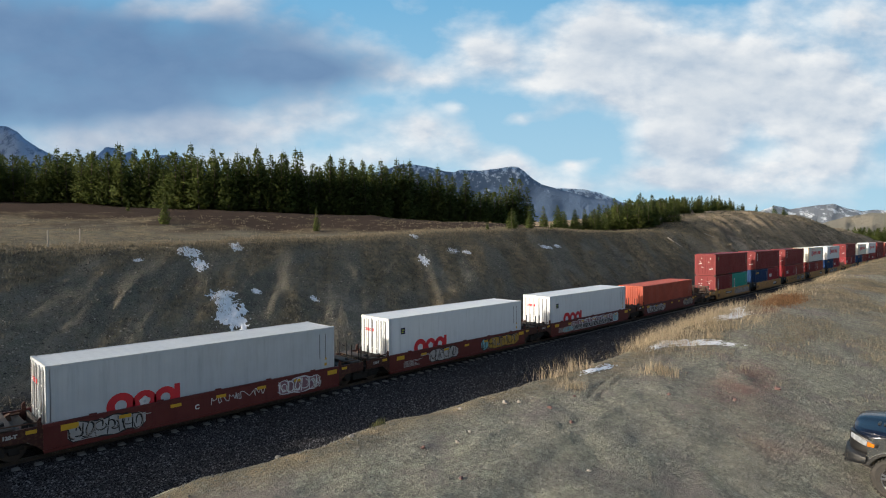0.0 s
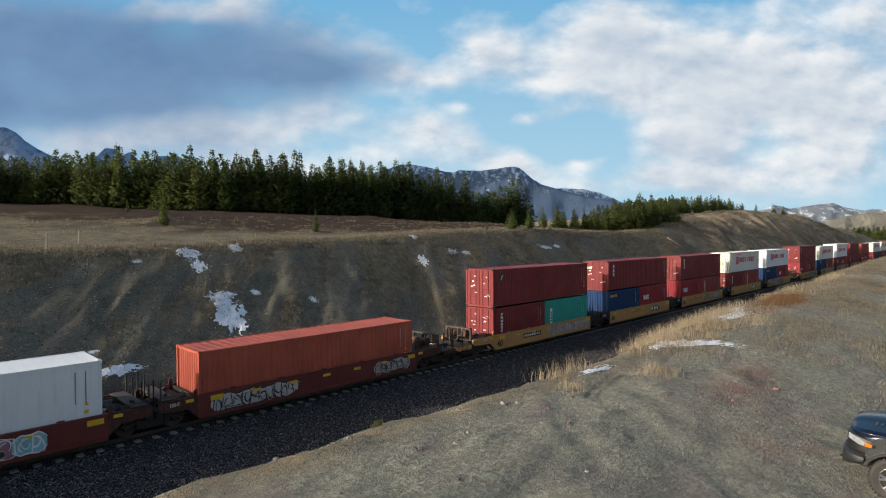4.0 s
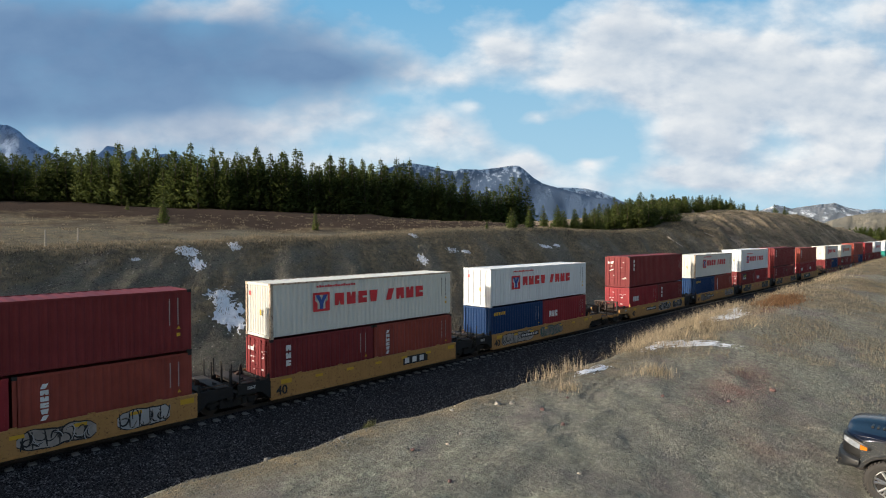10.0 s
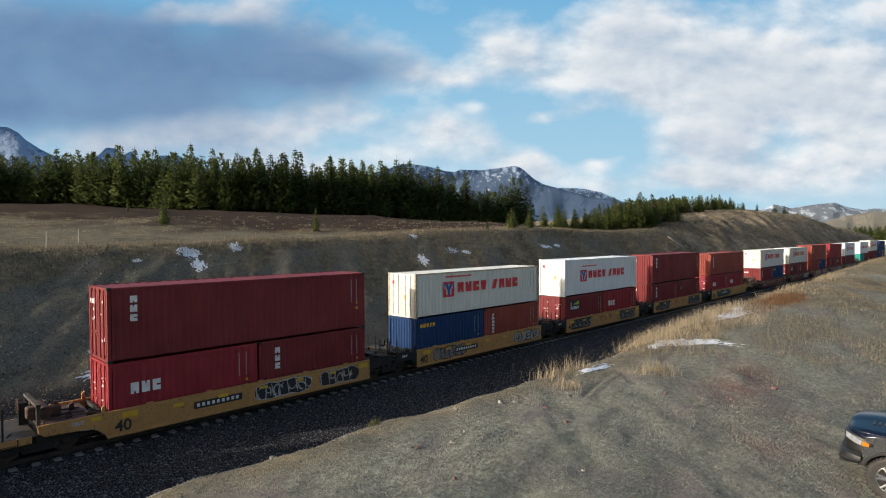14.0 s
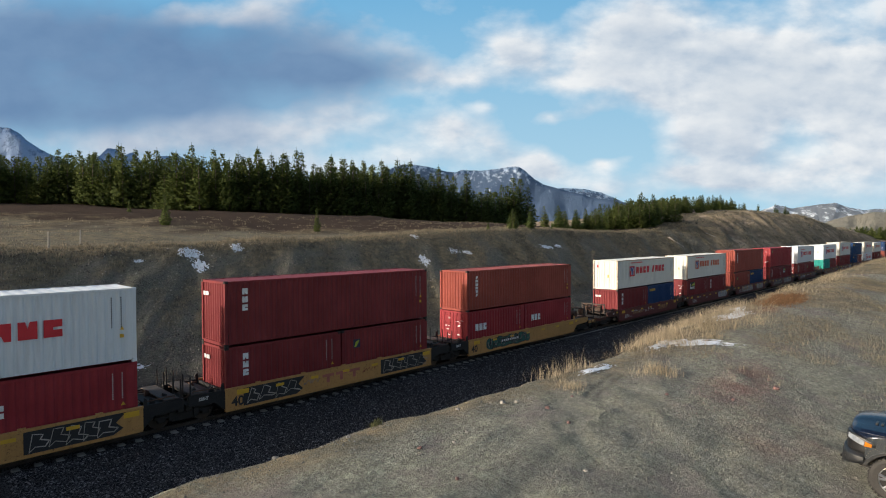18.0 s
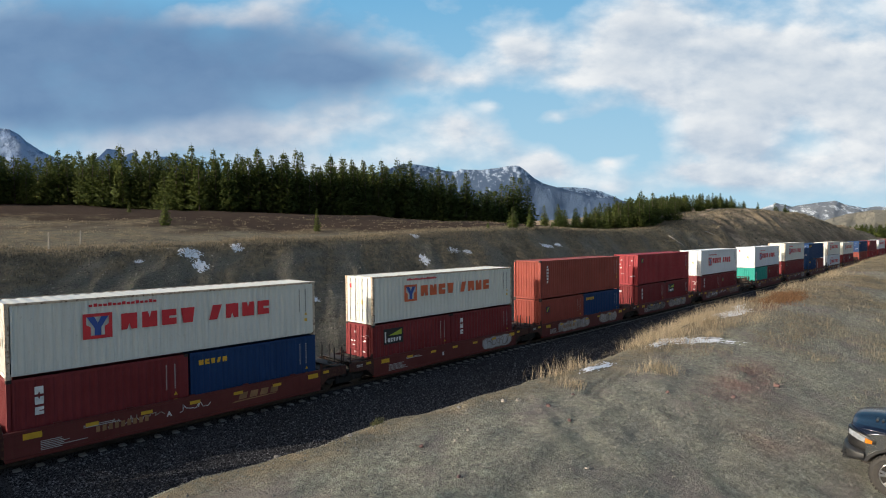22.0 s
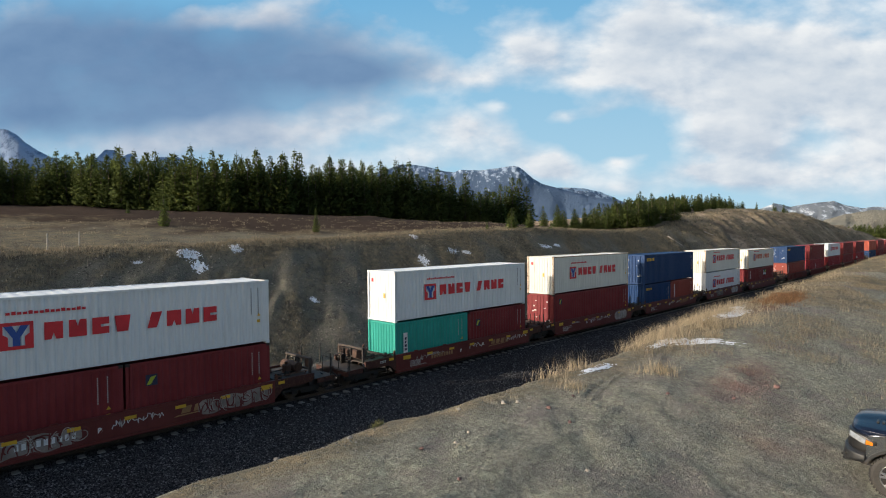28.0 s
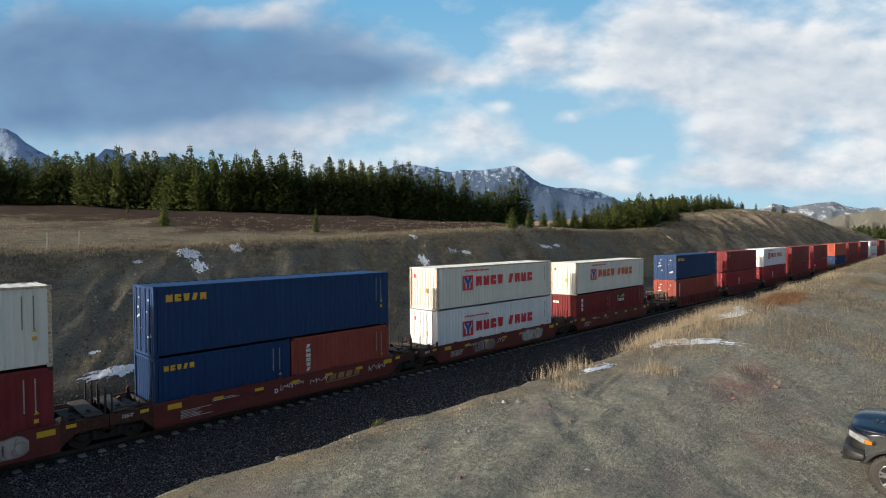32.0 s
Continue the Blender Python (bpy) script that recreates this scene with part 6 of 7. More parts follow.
scatter_stones("ballast_stones", "dark crushed rock ballast", BALLAST_STONE, 62000, lambda r, n: (3 + 62 * r.rand(n) ** 1.35, -9.0 + 7.6 * r.rand(n)), 0.022, 0.055, 1)
scatter_stones("lot_pebbles", "grey and tan pebbles on the gravel lot", LOT_STONE, 42000, lambda r, n: (2 + 30 * r.rand(n) ** 1.25, -24.0 + 9.6 * r.rand(n)), 0.006, 0.026, 2)
scatter_stones("lot_rubble", "grey rubble strewn over the gravel lot", RUBBLE, 3600, lambda r, n: where(lambda x, y: 0.15 + smooth(0.0, 0.5, fbm(x / 1.8, y / 1.2, 3, 151)), (2, 34, -24, -14.6), r, n), 0.012, 0.042, 5)
scatter_stones("lot_red_chips", "dull red rock chips on the lot", RED_STONE, 2200, lambda r, n: (17.0 + 1.8 * r.randn(n), -20.1 + 0.6 * r.randn(n)), 0.006, 0.026, 3)
scatter_stones("slope_shale", "loose grey shale on the cut slope", SLOPE_STONE, 15000, lambda r, n: (2 + 90 * r.rand(n) ** 1.3, 8.8 + 16.5 * r.rand(n)), 0.03, 0.11, 4)


def tufts(name, label, material, count, place, lo, hi, blades, seed, spread_=0.25, width=0.012, lean=0.45):
    """Clumps of thin dry blades in one mesh."""
    rng = np.random.RandomState(seed)
    x, y = place(rng, count)
    n = len(x)
    z = height(x, y)
    hgt = lo + (hi - lo) * rng.rand(n)
    x, y, z, hgt = (np.repeat(q, blades) for q in (x, y, z, hgt))
    m = n * blades
    x, y = x + rng.randn(m) * spread_ * 0.5, y + rng.randn(m) * spread_ * 0.5
    a = rng.rand(m) * 6.28
    h = hgt * (0.5 + 0.6 * rng.rand(m))
    ln = h * lean * rng.rand(m)
    w = width * (0.6 + 0.8 * rng.rand(m))
    px, py = -np.sin(a) * w, np.cos(a) * w
    mx, my = x + np.cos(a) * ln * 0.4, y + np.sin(a) * ln * 0.4
    tx, ty = x + np.cos(a) * ln, y + np.sin(a) * ln
    v = np.stack([np.stack([x - px, y - py, z - 0.03], -1), np.stack([x + px, y + py, z - 0.03], -1), np.stack([mx + px * 0.8, my + py * 0.8, z + h * 0.6], -1), np.stack([mx - px * 0.8, my - py * 0.8, z + h * 0.6], -1), np.stack([tx, ty, z + h], -1)], 1).reshape(-1, 3)
    k = np.arange(m)[:, None] * 5
    f = [tuple(q) for q in (k + np.array([[0, 1, 2, 3]])).tolist()] + [tuple(q) for q in (k + np.array([[3, 2, 4]])).tolist()]
    tagged(new(name, plain_mesh(name, v.tolist(), f, material)), label, "grass", kind="stuff")


def edge_grass(x, y):
    d = y - bank_edge(x)
    return np.exp(-((d - 0.2) / (0.55 + 0.9 * smooth(16, 24, x))) ** 2) * (0.03 * smooth(13.0, 14.0, x) + 0.15 * smooth(15.5, 16.5, x) + 0.82 * smooth(17.5, 21.0, x)) * (1 - 0.93 * smooth(24, 30, x)) * (1 - 0.85 * smooth(60, 70, x)) * smooth(-0.08, 0.40, fbm(x / 1.1, y / 0.9, 3, 121) + 0.22 * smooth(15, 20, x))


def lot_grass(x, y):
    return cover(x, y)[1] * smooth(0.05, 0.5, fbm(x / 1.1, y / 1.1, 3, 131)) * smooth(16, 40, x)


tufts("tall_stalks", "sparse tall dry stalks at the lip of the bluff", STRAW, 46, lambda r, n: (13.2 + 2.6 * r.rand(n), -15.95 + 0.25 * r.randn(n)), 0.12, 0.72, 6, 19, 0.26, 0.005, 0.95)
tufts("edge_grass", "tall golden dry grass along the edge of the lot", STRAW, 640, lambda r, n: where(edge_grass, (11, 62, -18.5, -13.5), r, n), 0.08, 0.58, 22, 11, 0.50, 0.0048, 1.7)
tufts("lot_grass", "scattered straw-coloured grass on the lot", STRAW_MID, 2600, lambda r, n: where(lot_grass, (18, 120, -26, -14), r, n), 0.06, 0.24, 16, 12, 0.5, 0.007, 1.2)
for k_, (cx_, cy_, rr_) in enumerate(((16.1, -18.0, 0.45), (21.6, -17.6, 0.35), (13.2, -17.0, 0.2))):
    tufts("grass_clump", "clump of golden dry grass on the gravel", STRAW, int(44 * rr_), lambda r, n, a=cx_, b=cy_, c=rr_: (a + r.randn(n) * c * 0.6, b + r.randn(n) * c * 0.4), 0.10, 0.38, 18, 20 + k_, 0.34, 0.005, 1.5)
tufts("slope_grass", "dull dry grass on the cut slope", STRAW_DULL, 13500, lambda r, n: where(lambda x, y: cover(x, y)[1] * 0.9 + 0.10, (-2, 130, 9, 26), r, n), 0.10, 0.32, 8, 13, 0.6, 0.016, 1.9)
tufts("crest_grass", "golden dry grass on the crest of the cut", STRAW_MID, 4200, lambda r, n: where(lambda x, y: np.exp(-((y - crest_y(x) - 1.2) / 1.8) ** 2) + 0.04, (-2, 170, 22, 60), r, n), 0.12, 0.30, 8, 14, 0.45, 0.020, 1.0)
tufts("hill_grass", "brown dry scrub on the further hill", STRAW_DULL, 4200, lambda r, n: where(lambda x, y: 0.4 + 0 * x, (110, 300, 9, 34), r, n), 0.15, 0.40, 6, 15, 0.9, 0.05, 1.4)
STRAW_RED = island("flattened_rust_brown_grass", (0.11, 0.060, 0.032), (0.26, 0.15, 0.08), through=0.2)
tufts("flattened_grass", "flattened rust-brown dead grass on a low mound", STRAW_RED, 420, lambda r, n: (33.0 + 1.4 * r.randn(n), -17.3 + 0.3 * r.randn(n)), 0.06, 0.16, 16, 17, 0.4, 0.010, 2.0)
tufts("low_stubble", "low pale stubble scattered over the lot", STRAW_MID, 1500, lambda r, n: where(lambda x, y: smooth(0.0, 0.5, fbm(x / 2.2, y / 1.4, 3, 141)), (18, 46, -24, -16), r, n), 0.04, 0.14, 10, 18, 0.45, 0.006, 1.8)
tufts("dry_weed", "low grey-green weed at the lip of the bluff", GREEN_WEED, 7, lambda r, n: (7.95 + 0.08 * r.randn(n), -15.1 + 0.08 * r.randn(n)), 0.07, 0.18, 12, 16, 0.16, 0.008, 1.4)


def snow_material():
    m, n, l, p = nodes_of("old_snow")
    vec = n.new("ShaderNodeTexCoord").outputs["Object"]
    a = noise_node(n, l, vec, 3.0, 6, 0.7)
    l.new(ramp(n, l, a, 0.35, 0.7, (0.62, 0.64, 0.68), (0.86, 0.87, 0.89)), p.inputs["Base Color"])
    p.inputs["Roughness"].default_value = 0.7
    bump(n, l, a, 0.5, 0.05, p)
    return m


SNOW = snow_material()


def snow_patch(x, y, rx, ry, turn=0.0, seed=0, holes=0.5):
    """A thin ragged sheet of old snow that follows the ground."""
    n = 46
    g = np.linspace(-1.25, 1.25, n)
    gu, gv = np.meshgrid(g, g)
    ca, sa = math.cos(math.radians(turn)), math.sin(math.radians(turn))
    wx, wy = x + gu * rx * ca - gv * ry * sa, y + gu * rx * sa + gv * ry * ca
    d = 1 - np.hypot(gu, gv) + 0.42 * fbm(gu * 2.2 + seed, gv * 2.2, 4, seed + 5) + holes * fbm(gu * 6 + seed, gv * 6, 3, seed + 9)
    wz = height(wx, wy) + np.clip(d, -0.12, 0.35) * (0.16 if y > 0 else 0.08) * min(1, (rx * ry) ** 0.5 + 0.3)
    vid = np.arange(n * n).reshape(n, n)
    vs = np.stack([wx, wy, wz], -1).reshape(-1, 3)
    keep = (d[:-1, :-1] > 0) & (d[1:, 1:] > 0) & (d[1:, :-1] > 0) & (d[:-1, 1:] > 0)
    f = np.stack([vid[:-1, :-1], vid[:-1, 1:], vid[1:, 1:], vid[1:, :-1]], -1)[keep]
    used = np.unique(f)
    if len(used) < 4:
        return
    at = np.zeros(n * n, int)
    at[used] = np.arange(len(used))
    me = plain_mesh("snow_patch", vs[used].tolist(), at[f].tolist(), SNOW)
    me.polygons.foreach_set("use_smooth", [True] * len(me.polygons))
    tagged(new("snow_patch", me), "ragged patch of old white snow lying on the slope" if y > 0 else "ragged strip of old snow among dry grass", "snow", "snow patches")


for i_, (x_, y_, rx_, ry_, tn_) in enumerate((
        (18.9, 23.2, 0.85, 0.9, -17), (18.9, 21.3, 0.6, 0.9, -10), (23.2, 23.7, 0.55, 0.8, -17), (18.5, 15.0, 1.15, 2.3, -17), (18.9, 17.2, 1.1, 0.8, 0), (21.9, 17.6, 0.4, 0.35, 0),
        (9.6, 10.8, 1.7, 0.45, 8), (42.6, 19.6, 0.55, 1.2, -35), (48.7, 20.9, 0.8, 0.6, 0), (50.2, 20.1, 0.6, 0.5, 0), (67.0, 20.3, 1.3, 0.5, 0), (70.5, 20.6, 0.8, 0.4, 0), (26.1, 15.6, 0.35, 0.4, 0), (14.7, 22.6, 0.4, 0.25, 0),
        (9.2, 13.0, 0.3, 0.2, 0), (45.5, 24.3, 0.6, 0.6, 0), (15.3, -16.55, 0.85, 0.20, -4), (20.6, -17.6, 1.25, 0.42, -52), (19.5, -16.7, 0.9, 0.28, 0), (26.0, -17.0, 1.6, 0.36, -10), (27.6, -16.75, 1.1, 0.34, 10), (25.6, -16.4, 0.8, 0.2, 0), (75, -17.5, 1.6, 0.35, 0))):
    snow_patch(x_, y_, rx_, ry_, tn_, i_ * 7 + 3, 0.75 if y_ > 0 else 0.85)


def loose_rock(x, y, size, material, label, seed):
    rng = random.Random(seed)
    size = size * 0.8
    bm = bmesh.new()
    bmesh.ops.create_icosphere(bm, subdivisions=2, radius=1.0)
    for v in bm.verts:
        k = 0.75 + 0.4 * noise.noise(v.co * 1.3 + Vector((seed, 0, 0)))
        v.co = Vector((v.co.x * size * k * 1.25, v.co.y * size * k, v.co.z * size * k * 0.75))
    me = bpy.data.meshes.new("rock")
    bm.to_mesh(me)
    bm.free()
    me.materials.append(material)
    ob = new("rock", me)
    ob.matrix_basis = pose(x, y, float(height(x, y)) + size * 0.3, 0, 0, rng.uniform(0, 360))
    tagged(ob, label, "rock", "loose rocks on the lot")


ROCK_RED = mat("dull_red_rock", (0.17, 0.098, 0.090), 0.9, 0, 0.35, 4, 30, 0.4)
ROCK_PALE = mat("pale_grey_rock", (0.27, 0.25, 0.225), 0.9, 0, 0.3, 4, 30, 0.4)
for i_, (x_, y_, s_, red_) in enumerate(((11.33, -17.44, 0.085, 1), (10.95, -18.26, 0.075, 1), (14.3, -19.1, 0.07, 1), (17.6, -20.8, 0.13, 1), (8.3, -17.2, 0.07, 0), (8.9, -17.0, 0.06, 0), (10.9, -16.4, 0.10, 0), (11.2, -16.6, 0.08, 0), (9.8, -15.9, 0.08, 0), (7.6, -16.9, 0.07, 1), (7.0, -15.3, 0.09, 0), (5.5, -14.9, 0.08, 0), (12.5, -17.4, 0.06, 1), (9.4, -19.6, 0.06, 0), (7.2, -18.3, 0.07, 1), (15.6, -20.3, 0.08, 1))):
    loose_rock(x_, y_, s_, ROCK_RED if red_ else ROCK_PALE, "dull red angular rock on the gravel" if red_ else "pale grey rock on the gravel", i_)

# ---- fence posts on the crest ----
POST = mat("bleached_wood_post", (0.34, 0.31, 0.27), 0.9, 0, 0.3, 6, 40, 0.3)
for x_, y_, h_ in ((9.6, 26.6, 1.25), (12.15, 28.5, 1.15), (4.6, 27.4, 1.2)):
    ob_ = new("fence_post")
    ob_.location = (x_, y_, float(height(x_, y_)) - 0.1)
    part("post", Shape().tube((0, 0, 0), (0.02, 0, h_ + 0.1), 0.06, 9, 0.05), POST, ob_)
    part("staple", Shape().box(-0.07, -0.05, -0.02, 0.02, h_ * 0.8, h_ * 0.8 + 0.03), RUST, ob_)
    tagged(ob_, "bleached wooden fence post in dry grass", "post", "fence posts")
# bleached logs on the further slope
for x_, y_, l_, a_ in ((111.6, 20.0, 3.4, -62), (128, 19.0, 2.6, -55)):
    ob_ = new("log", Shape().tube((-l_ / 2, 0, 0), (l_ / 2, 0, 0), 0.12, 8, 0.07).mesh("log", POST))
    z0_, z1_ = float(height(x_, y_ - l_ / 2)), float(height(x_, y_ + l_ / 2))
    ob_.matrix_basis = look((x_, y_, float(height(x_, y_)) + 0.05), (x_ + 1.2, y_ - 2.0, float(height(x_ + 1.2, y_ - 2.0)) + 0.05)) @ pose(0, 0, 0, 0, 90, 0)
    tagged(ob_, "bleached grey log lying down the slope", "log", "fallen logs")


# ---- the pickup truck ----
CAR_BLUE = mat("dark_blue_car_paint", (0.005, 0.010, 0.026), 0.18, 0.2, 0.1, 2, 60, 0.0, dirty=0.08)
CAR_SILVER = mat("silver_car_paint", (0.34, 0.355, 0.38), 0.20, 0.95, 0.06, 2, 60, 0.0, dirty=0.1)
CAR_GREY = mat("dark_grey_plastic", (0.011, 0.012, 0.014), 0.5, 0, 0.2, 4, 60, 0.1, dirt=(0.05, 0.046, 0.04), dirty=0.12)
CAR_BLACK = mat("black_plastic", (0.010, 0.010, 0.011), 0.4, 0, 0.2, 4, 60, 0.05, dirty=0.1)
TYRE = mat("dusty_tyre_rubber", (0.035, 0.033, 0.031), 0.85, 0, 0.3, 6, 40, 0.4, dirt=(0.10, 0.085, 0.07), dirty=0.4)
RIM = mat("machined_alloy", (0.50, 0.50, 0.50), 0.3, 0.9, 0.1)
AMBER = mat("amber_lens", (0.55, 0.16, 0.01), 0.15, 0, 0.05)
LENS = mat("clear_lamp_lens", (0.26, 0.285, 0.32), 0.10, 0.0, 0.4, 9, 60)
GLASS = mat("dark_car_glass", (0.010, 0.012, 0.014), 0.04, 0.0, 0.05, dirty=0.02)


def hull(sections, ring):
    """A body from cross-sections along y: each is a list of (x, z); neighbours are joined."""
    s = Shape()
    vs = [(x, y, z) for y, sec in sections for x, z in sec]
    n = ring
    fs = [(i * n + j, i * n + (j + 1) % n, (i + 1) * n + (j + 1) % n, (i + 1) * n + j) for i in range(len(sections) - 1) for j in range(n)]
    fs += [tuple(range(n))[::-1], tuple(range((len(sections) - 1) * n, len(sections) * n))]
    return s.add(vs, fs)


def smooth_part(name, shape, material, parent, label=""):
    me = shape.mesh(name, material, True)
    ob = part(name, me, material, parent, label)
    mod = ob.modifiers.new("round", "BEVEL")
    mod.width, mod.segments, mod.limit_method, mod.angle_limit = 0.03, 3, "ANGLE", math.radians(25)
    return ob


def pickup():
    """Front at y = 0 pointing along +y, the driver's side at x = -1; wheels stand on z = 0."""
    top = new("pickup_truck")

    def section(w, z0, z1, crown=0.05, tuck=0.04):
        return [(-w + tuck, z0), (-w, z0 + 0.06), (-w, z1 - 0.06), (-w + 0.08, z1), (0, z1 + crown), (w - 0.08, z1), (w, z1 - 0.06), (w, z0 + 0.06), (w - tuck, z0), (0, z0)]

    def hood_section(w, z0, z1, crown):
        return [(-w, z0), (-w, z1 - 0.05), (-w + 0.07, z1), (-w * 0.62, z1 + crown * 0.55), (-0.34, z1 + crown), (-0.28, z1 + crown + 0.025), (0.28, z1 + crown + 0.025), (0.34, z1 + crown), (w * 0.62, z1 + crown * 0.55), (w - 0.07, z1), (w, z1 - 0.05), (w, z0)]

    # the plan of the nose, from the middle of the bumper round to the wheel arch: distance back, half-width
    nose = ((-0.02, 0.52), (-0.035, 0.66), (-0.075, 0.78), (-0.15, 0.88), (-0.27, 0.95), (-0.42, 0.985))
    hood = [(y - 0.05, hood_section(w - 0.05, 1.05, z + 0.09, c)) for (y, w), z, c in zip(nose, (1.075, 1.09, 1.105, 1.12, 1.14, 1.16), (0.03, 0.045, 0.055, 0.065, 0.075, 0.085))]
    hood += [(-0.8, hood_section(0.945, 1.10, 1.275, 0.10)), (-1.5, hood_section(0.95, 1.12, 1.305, 0.11))]
    smooth_part("hood", hull(hood, 12), CAR_BLUE, top, "dark blue hood")
    for x in (-0.46, 0.46):
        for k in range(3):
            part("hood_vent", Shape().box(x - 0.10, x + 0.10, -0.50 - 0.09 * k, -0.46 - 0.09 * k, 1.28, 1.332 + 0.005 * k), CAR_BLACK, top)
    front = [(y - 0.03, section(w - 0.015, 0.74, 1.10, 0.0)) for y, w in nose]
    smooth_part("grille_surround", hull(front, 10), CAR_BLACK, top, "black front end")
    for k in range(3):
        part("grille_bar", Shape().box(-0.48, 0.48, -0.06, -0.03, 0.78 + 0.08 * k, 0.81 + 0.08 * k), WELL_DARK, top)
    bumper = [(y + 0.02, section(w + 0.005, 0.46 + 0.10 * max(0, -y) / 0.42, 0.76, 0.0)) for y, w in nose]
    smooth_part("front_bumper", hull(bumper, 10), CAR_GREY, top, "dark grey bumper")
    part("skid_plate", Shape().prism([(-0.66, 0.42), (0.66, 0.42), (0.70, 0.47), (-0.70, 0.47)], -0.16, -0.02), CAR_SILVER, top)
    for sx in (-1, 1):
        def lens(y, x0, x1, z0, z1):
            return (y, [(sx * x0, z0), (sx * x1, z0), (sx * x1, z1), (sx * x0, z1)])
        bezel = [lens(-0.045, 0.46, 0.665, 0.96, 1.115), lens(-0.08, 0.60, 0.785, 0.955, 1.12), lens(-0.155, 0.74, 0.887, 0.955, 1.125), lens(-0.27, 0.84, 0.957, 0.935, 1.105), lens(-0.42, 0.90, 0.995, 0.925, 1.075), lens(-0.56, 0.93, 1.0, 0.95, 1.04)]
        ob = smooth_part("headlight", hull(bezel, 4), CAR_BLACK, top, "black-rimmed headlight")
        glass = [lens(-0.085, 0.66, 0.80, 0.985, 1.085), lens(-0.155, 0.74, 0.894, 0.98, 1.085), lens(-0.27, 0.84, 0.963, 0.955, 1.065), lens(-0.37, 0.90, 0.990, 0.940, 1.035)]
        part("lamp_lens", hull(glass, 4), LENS, ob, "clear lamp lens")
        part("amber_light", hull([lens(-0.38, 0.93, 0.999, 0.940, 1.030), lens(-0.49, 0.93, 1.004, 0.950, 1.010)], 4), AMBER, ob, "amber side light")
        part("fog_lamp", Shape().tube((sx * 0.80, -0.10, 0.60), (sx * 0.80, -0.06, 0.60), 0.035, 12), WELL_DARK, top)
        part("tow_hook", Shape().tube((sx * 0.38, 0.0, 0.44), (sx * 0.38, 0.05, 0.42), 0.025, 8), WELL_DARK, top)
        # front wing with an arch over the wheel
        arch = [(-0.92 + 0.50 * math.cos(a), 0.43 + 0.50 * math.sin(a)) for a in [math.pi - math.pi * i / 16 for i in range(17)]]
        wing = Shape()
        ring = [(-1.42, 0.43)] + arch[1:-2] + [(-0.44, 0.66), (-0.40, 0.76), (-0.40, 1.10), (-0.56, 1.16), (-0.9, 1.22), (-1.45, 1.27), (-1.72, 1.27), (-1.72, 0.43)]
        vs = [(sx * 0.99, y, z) for y, z in ring] + [(sx * 0.80, y, z) for y, z in ring]
        k = len(ring)
        wing.add(vs, [(i, (i + 1) % k, k + (i + 1) % k, k + i) for i in range(k)] + [tuple(range(k)), tuple(range(k, 2 * k))[::-1]])
        me = wing.mesh("front_wing", CAR_SILVER)
        part("front_wing", me, CAR_SILVER, top, "silver front wing")
        flare = Shape()
        m_ = 14
        fl = [(sx * dx, -0.92 + r * math.cos(math.pi * (0.10 + 0.9 * i / m_)), 0.43 + r * math.sin(math.pi * (0.10 + 0.9 * i / m_))) for i in range(m_ + 1) for dx, r in ((0.95, 0.485), (1.015, 0.49), (1.015, 0.545), (0.95, 0.565))]
        flare.add(fl, [(4 * i + a, 4 * i + (a + 1) % 4, 4 * i + 4 + (a + 1) % 4, 4 * i + 4 + a) for i in range(m_) for a in range(4)])
        part("arch_flare", flare, CAR_GREY, top)
        part("wheel_well", Shape().box(*sorted((sx * 0.55, sx * 0.70)), -1.45, -0.40, 0.5, 1.0), CAR_BLACK, top)
        for y in (-0.92, -4.62):
            wheel = new("wheel")
            wheel.parent = top
            wheel.location = (sx * 0.86, y, 0.43)
            tyre = Shape()
            prof = [(-0.13, 0.27), (-0.145, 0.36), (-0.12, 0.41), (-0.06, 0.425), (0.06, 0.425), (0.12, 0.41), (0.145, 0.36), (0.13, 0.27)]
            n = 40
            tyre.add([(px, r * math.cos(6.28318 * i / n), r * math.sin(6.28318 * i / n)) for i in range(n) for px, r in prof], [(i * 8 + j, i * 8 + (j + 1) % 8, ((i + 1) % n) * 8 + (j + 1) % 8, ((i + 1) % n) * 8 + j) for i in range(n) for j in range(8)])
            for i in range(n):
                a = 6.28318 * (i + 0.5) / n
                c, s_ = math.cos(a), math.sin(a)
                for px in (-0.10, 0.0, 0.10):
                    tyre.add([(px - 0.035, 0.415 * c - 0.02 * s_, 0.415 * s_ + 0.02 * c), (px + 0.035, 0.415 * c - 0.02 * s_, 0.415 * s_ + 0.02 * c), (px + 0.035, 0.415 * c + 0.02 * s_, 0.415 * s_ - 0.02 * c), (px - 0.035, 0.415 * c + 0.02 * s_, 0.415 * s_ - 0.02 * c), (px - 0.03, 0.437 * c - 0.016 * s_, 0.437 * s_ + 0.016 * c), (px + 0.03, 0.437 * c - 0.016 * s_, 0.437 * s_ + 0.016 * c), (px + 0.03, 0.437 * c + 0.016 * s_, 0.437 * s_ - 0.016 * c), (px - 0.03, 0.437 * c + 0.016 * s_, 0.437 * s_ - 0.016 * c)], [(4, 5, 6, 7), (0, 1, 5, 4), (1, 2, 6, 5), (2, 3, 7, 6), (3, 0, 4, 7)])
            t_ob = new("tyre", tyre.mesh("tyre", TYRE))
            t_ob.parent = wheel
            rim = Shape().tube((-0.10, 0, 0), (0.10, 0, 0), 0.275, 32)
            r_ob = new("rim", rim.mesh("rim", WELL_DARK))
            r_ob.parent = wheel
            spokes = Shape()
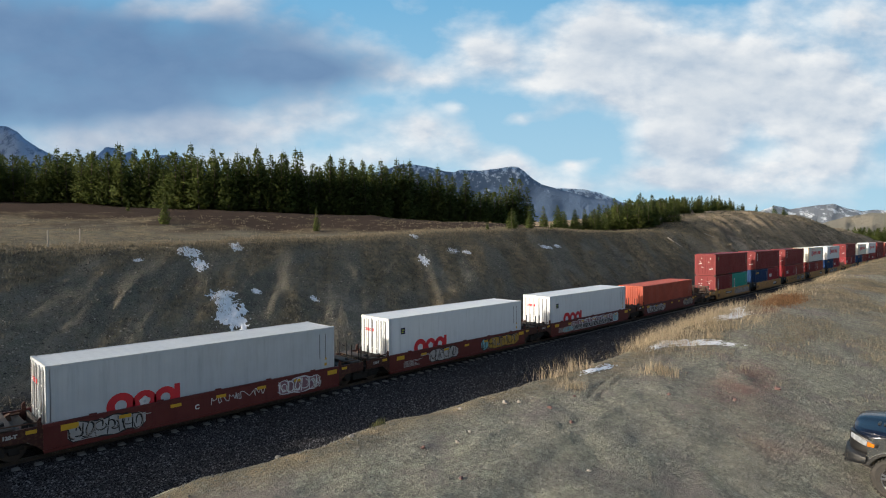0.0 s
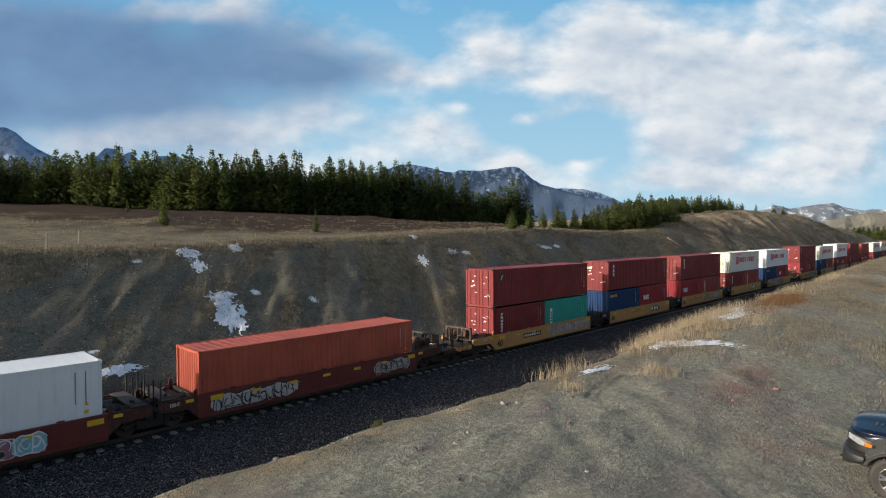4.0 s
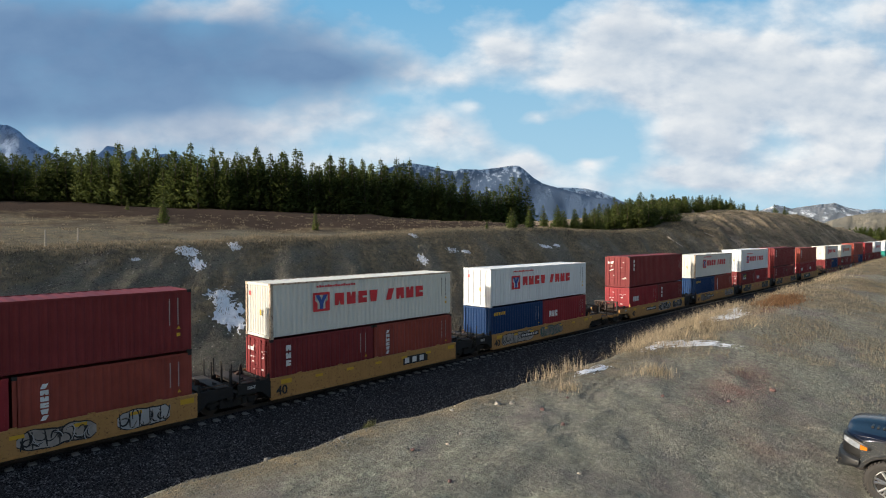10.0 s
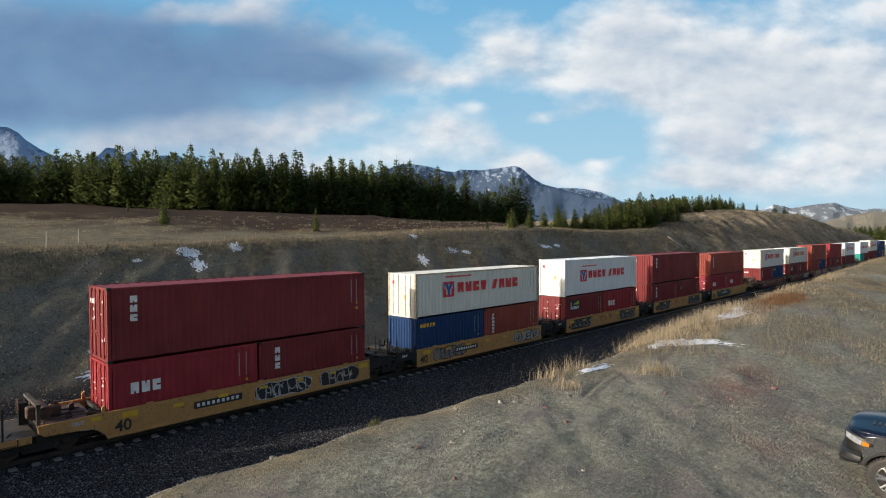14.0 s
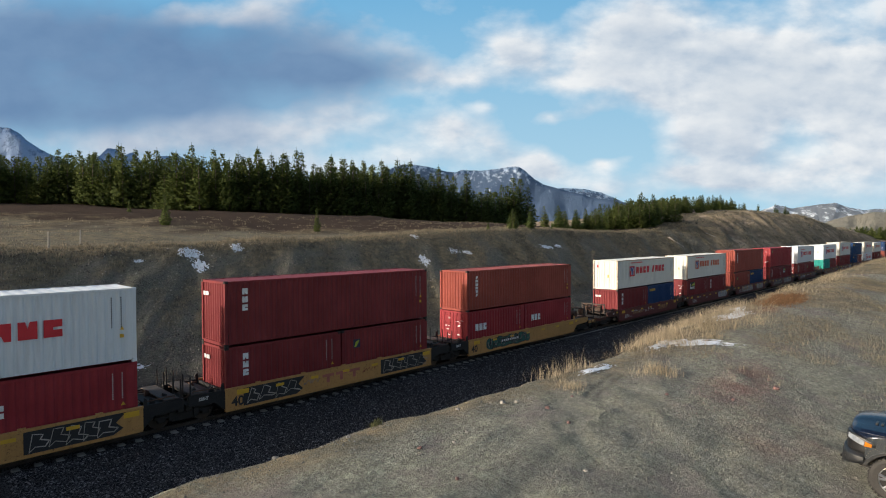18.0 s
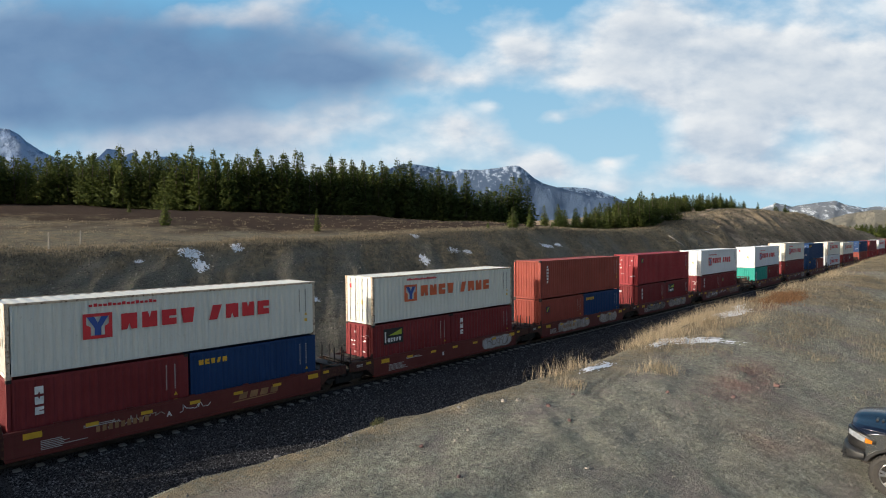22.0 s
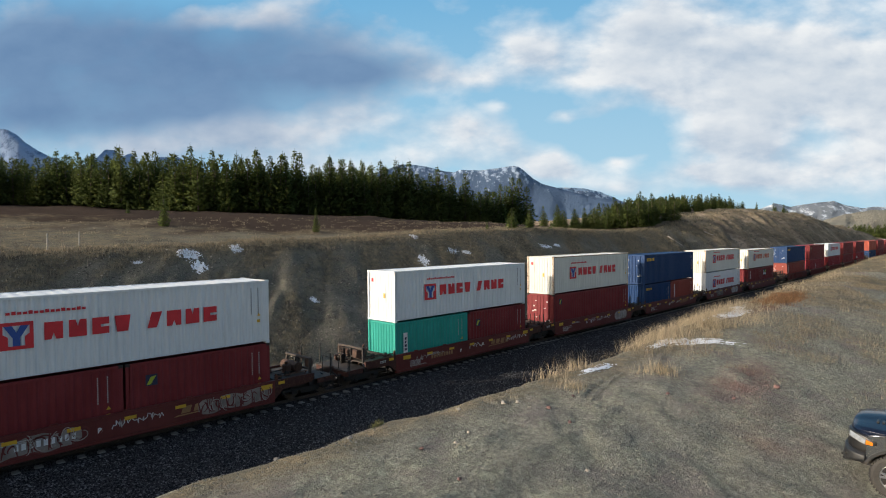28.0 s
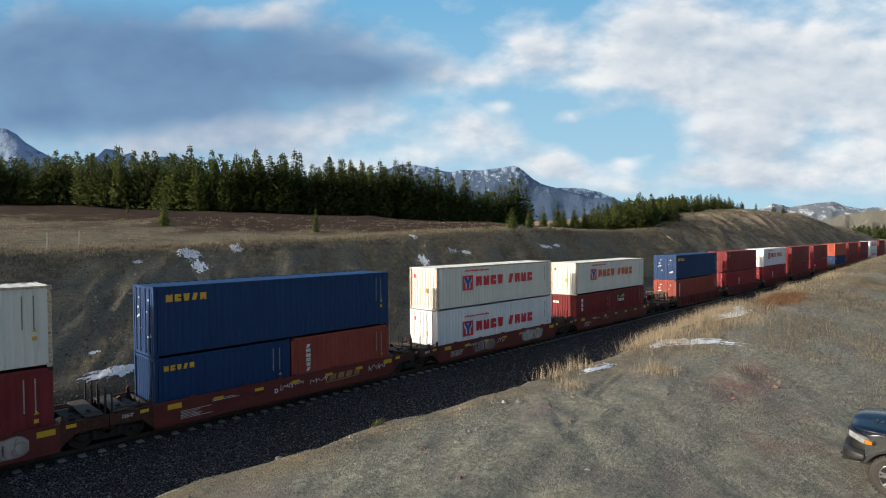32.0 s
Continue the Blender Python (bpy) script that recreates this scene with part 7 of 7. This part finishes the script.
            for i in range(6):
                a = 6.28318 * i / 6
                for d in (-0.16, 0.16):
                    spokes.tube((sx * 0.115, 0.05 * math.cos(a), 0.05 * math.sin(a)), (sx * 0.108, 0.255 * math.cos(a + d), 0.255 * math.sin(a + d)), 0.026, 6)
            spokes.tube((sx * 0.10, 0, 0), (sx * 0.13, 0, 0), 0.065, 14)
            nn = 28
            for i in range(nn):
                a, b = 6.28318 * i / nn, 6.28318 * (i + 1) / nn
                spokes.tube((sx * 0.105, 0.265 * math.cos(a), 0.265 * math.sin(a)), (sx * 0.105, 0.265 * math.cos(b), 0.265 * math.sin(b)), 0.016, 5)
            s_ob = new("spokes", spokes.mesh("spokes", RIM))
            s_ob.parent = wheel
    cab = [(-1.70, section(0.98, 0.45, 1.22)), (-2.0, section(0.99, 0.44, 1.24)), (-4.0, section(0.99, 0.44, 1.24))]
    smooth_part("cab_body", hull(cab, 10), CAR_SILVER, top, "silver lower cab body")
    roof = [(-1.72, [(-0.88, 1.22), (-0.86, 1.24), (0, 1.30), (0.86, 1.24), (0.88, 1.22), (0, 1.2)]), (-2.45, [(-0.86, 1.24), (-0.70, 1.88), (0, 1.93), (0.70, 1.88), (0.86, 1.24), (0, 1.2)]), (-3.7, [(-0.86, 1.24), (-0.70, 1.88), (0, 1.93), (0.70, 1.88), (0.86, 1.24), (0, 1.2)]), (-4.0, [(-0.86, 1.24), (-0.74, 1.75), (0, 1.80), (0.74, 1.75), (0.86, 1.24), (0, 1.2)])]
    smooth_part("cab_roof", hull(roof, 6), CAR_BLUE, top, "dark blue cab top")
    part("windscreen", Shape().add([(-0.76, -1.80, 1.32), (0.76, -1.80, 1.32), (0.64, -2.40, 1.86), (-0.64, -2.40, 1.86)], [(0, 1, 2, 3)]), GLASS, top)
    for sx in (-1, 1):
        for a, b in ((-2.3, -3.0), (-3.1, -3.75)):
            part("side_window", Shape().add([(sx * 0.865, a, 1.30), (sx * 0.865, b, 1.30), (sx * 0.735, b, 1.80), (sx * 0.735, a - 0.15, 1.80)], [(0, 1, 2, 3)]), GLASS, top)
        part("door_mirror", Shape().box(*sorted((sx * 0.98, sx * 1.25)), -2.15, -2.02, 1.28, 1.50, 0.03), CAR_BLUE, top)
        part("side_step", Shape().box(*sorted((sx * 0.96, sx * 1.06)), -3.9, -1.7, 0.36, 0.42, 0.02), CAR_GREY, top)
    bed = [(-4.05, section(0.98, 0.5, 1.25, 0.0)), (-5.75, section(0.98, 0.5, 1.25, 0.0))]
    smooth_part("cargo_bed", hull(bed, 10), CAR_SILVER, top, "silver cargo bed")
    part("bed_cover", Shape().box(-0.88, 0.88, -5.7, -4.1, 1.252, 1.275), CAR_GREY, top)
    part("chassis", Shape().box(-0.45, 0.45, -5.7, -0.3, 0.36, 0.52), DARK_STEEL, top)
    part("rear_bumper", Shape().box(-0.98, 0.98, -5.9, -5.72, 0.5, 0.72, 0.03), CAR_GREY, top)
    tagged(top, "dark blue and silver pickup truck parked on the gravel lot", "truck")
    return top


truck = pickup()
TRUCK_AT = (14.37, -22.89)
truck.matrix_basis = pose(TRUCK_AT[0], TRUCK_AT[1], 2.79, 6.0, 0, 0)


def travel(t):
    """How far the train has gone, in metres; it gathers a little speed."""
    return 10.4425 * t + 0.0096 * t * t


def motions():
    times = [2.0 * i for i in range(17)]
    for ob, x, y, z in ROLLING:
        walk(ob, [(t, pose(x - travel(t), y, z)) for t in times])
    walk(cloud_sky, [(t, pose(0, EYE[1], 0, 0, 0, -0.155 * t)) for t in (0.0, 8.0, 16.0, 24.0, 32.0)])


motions()
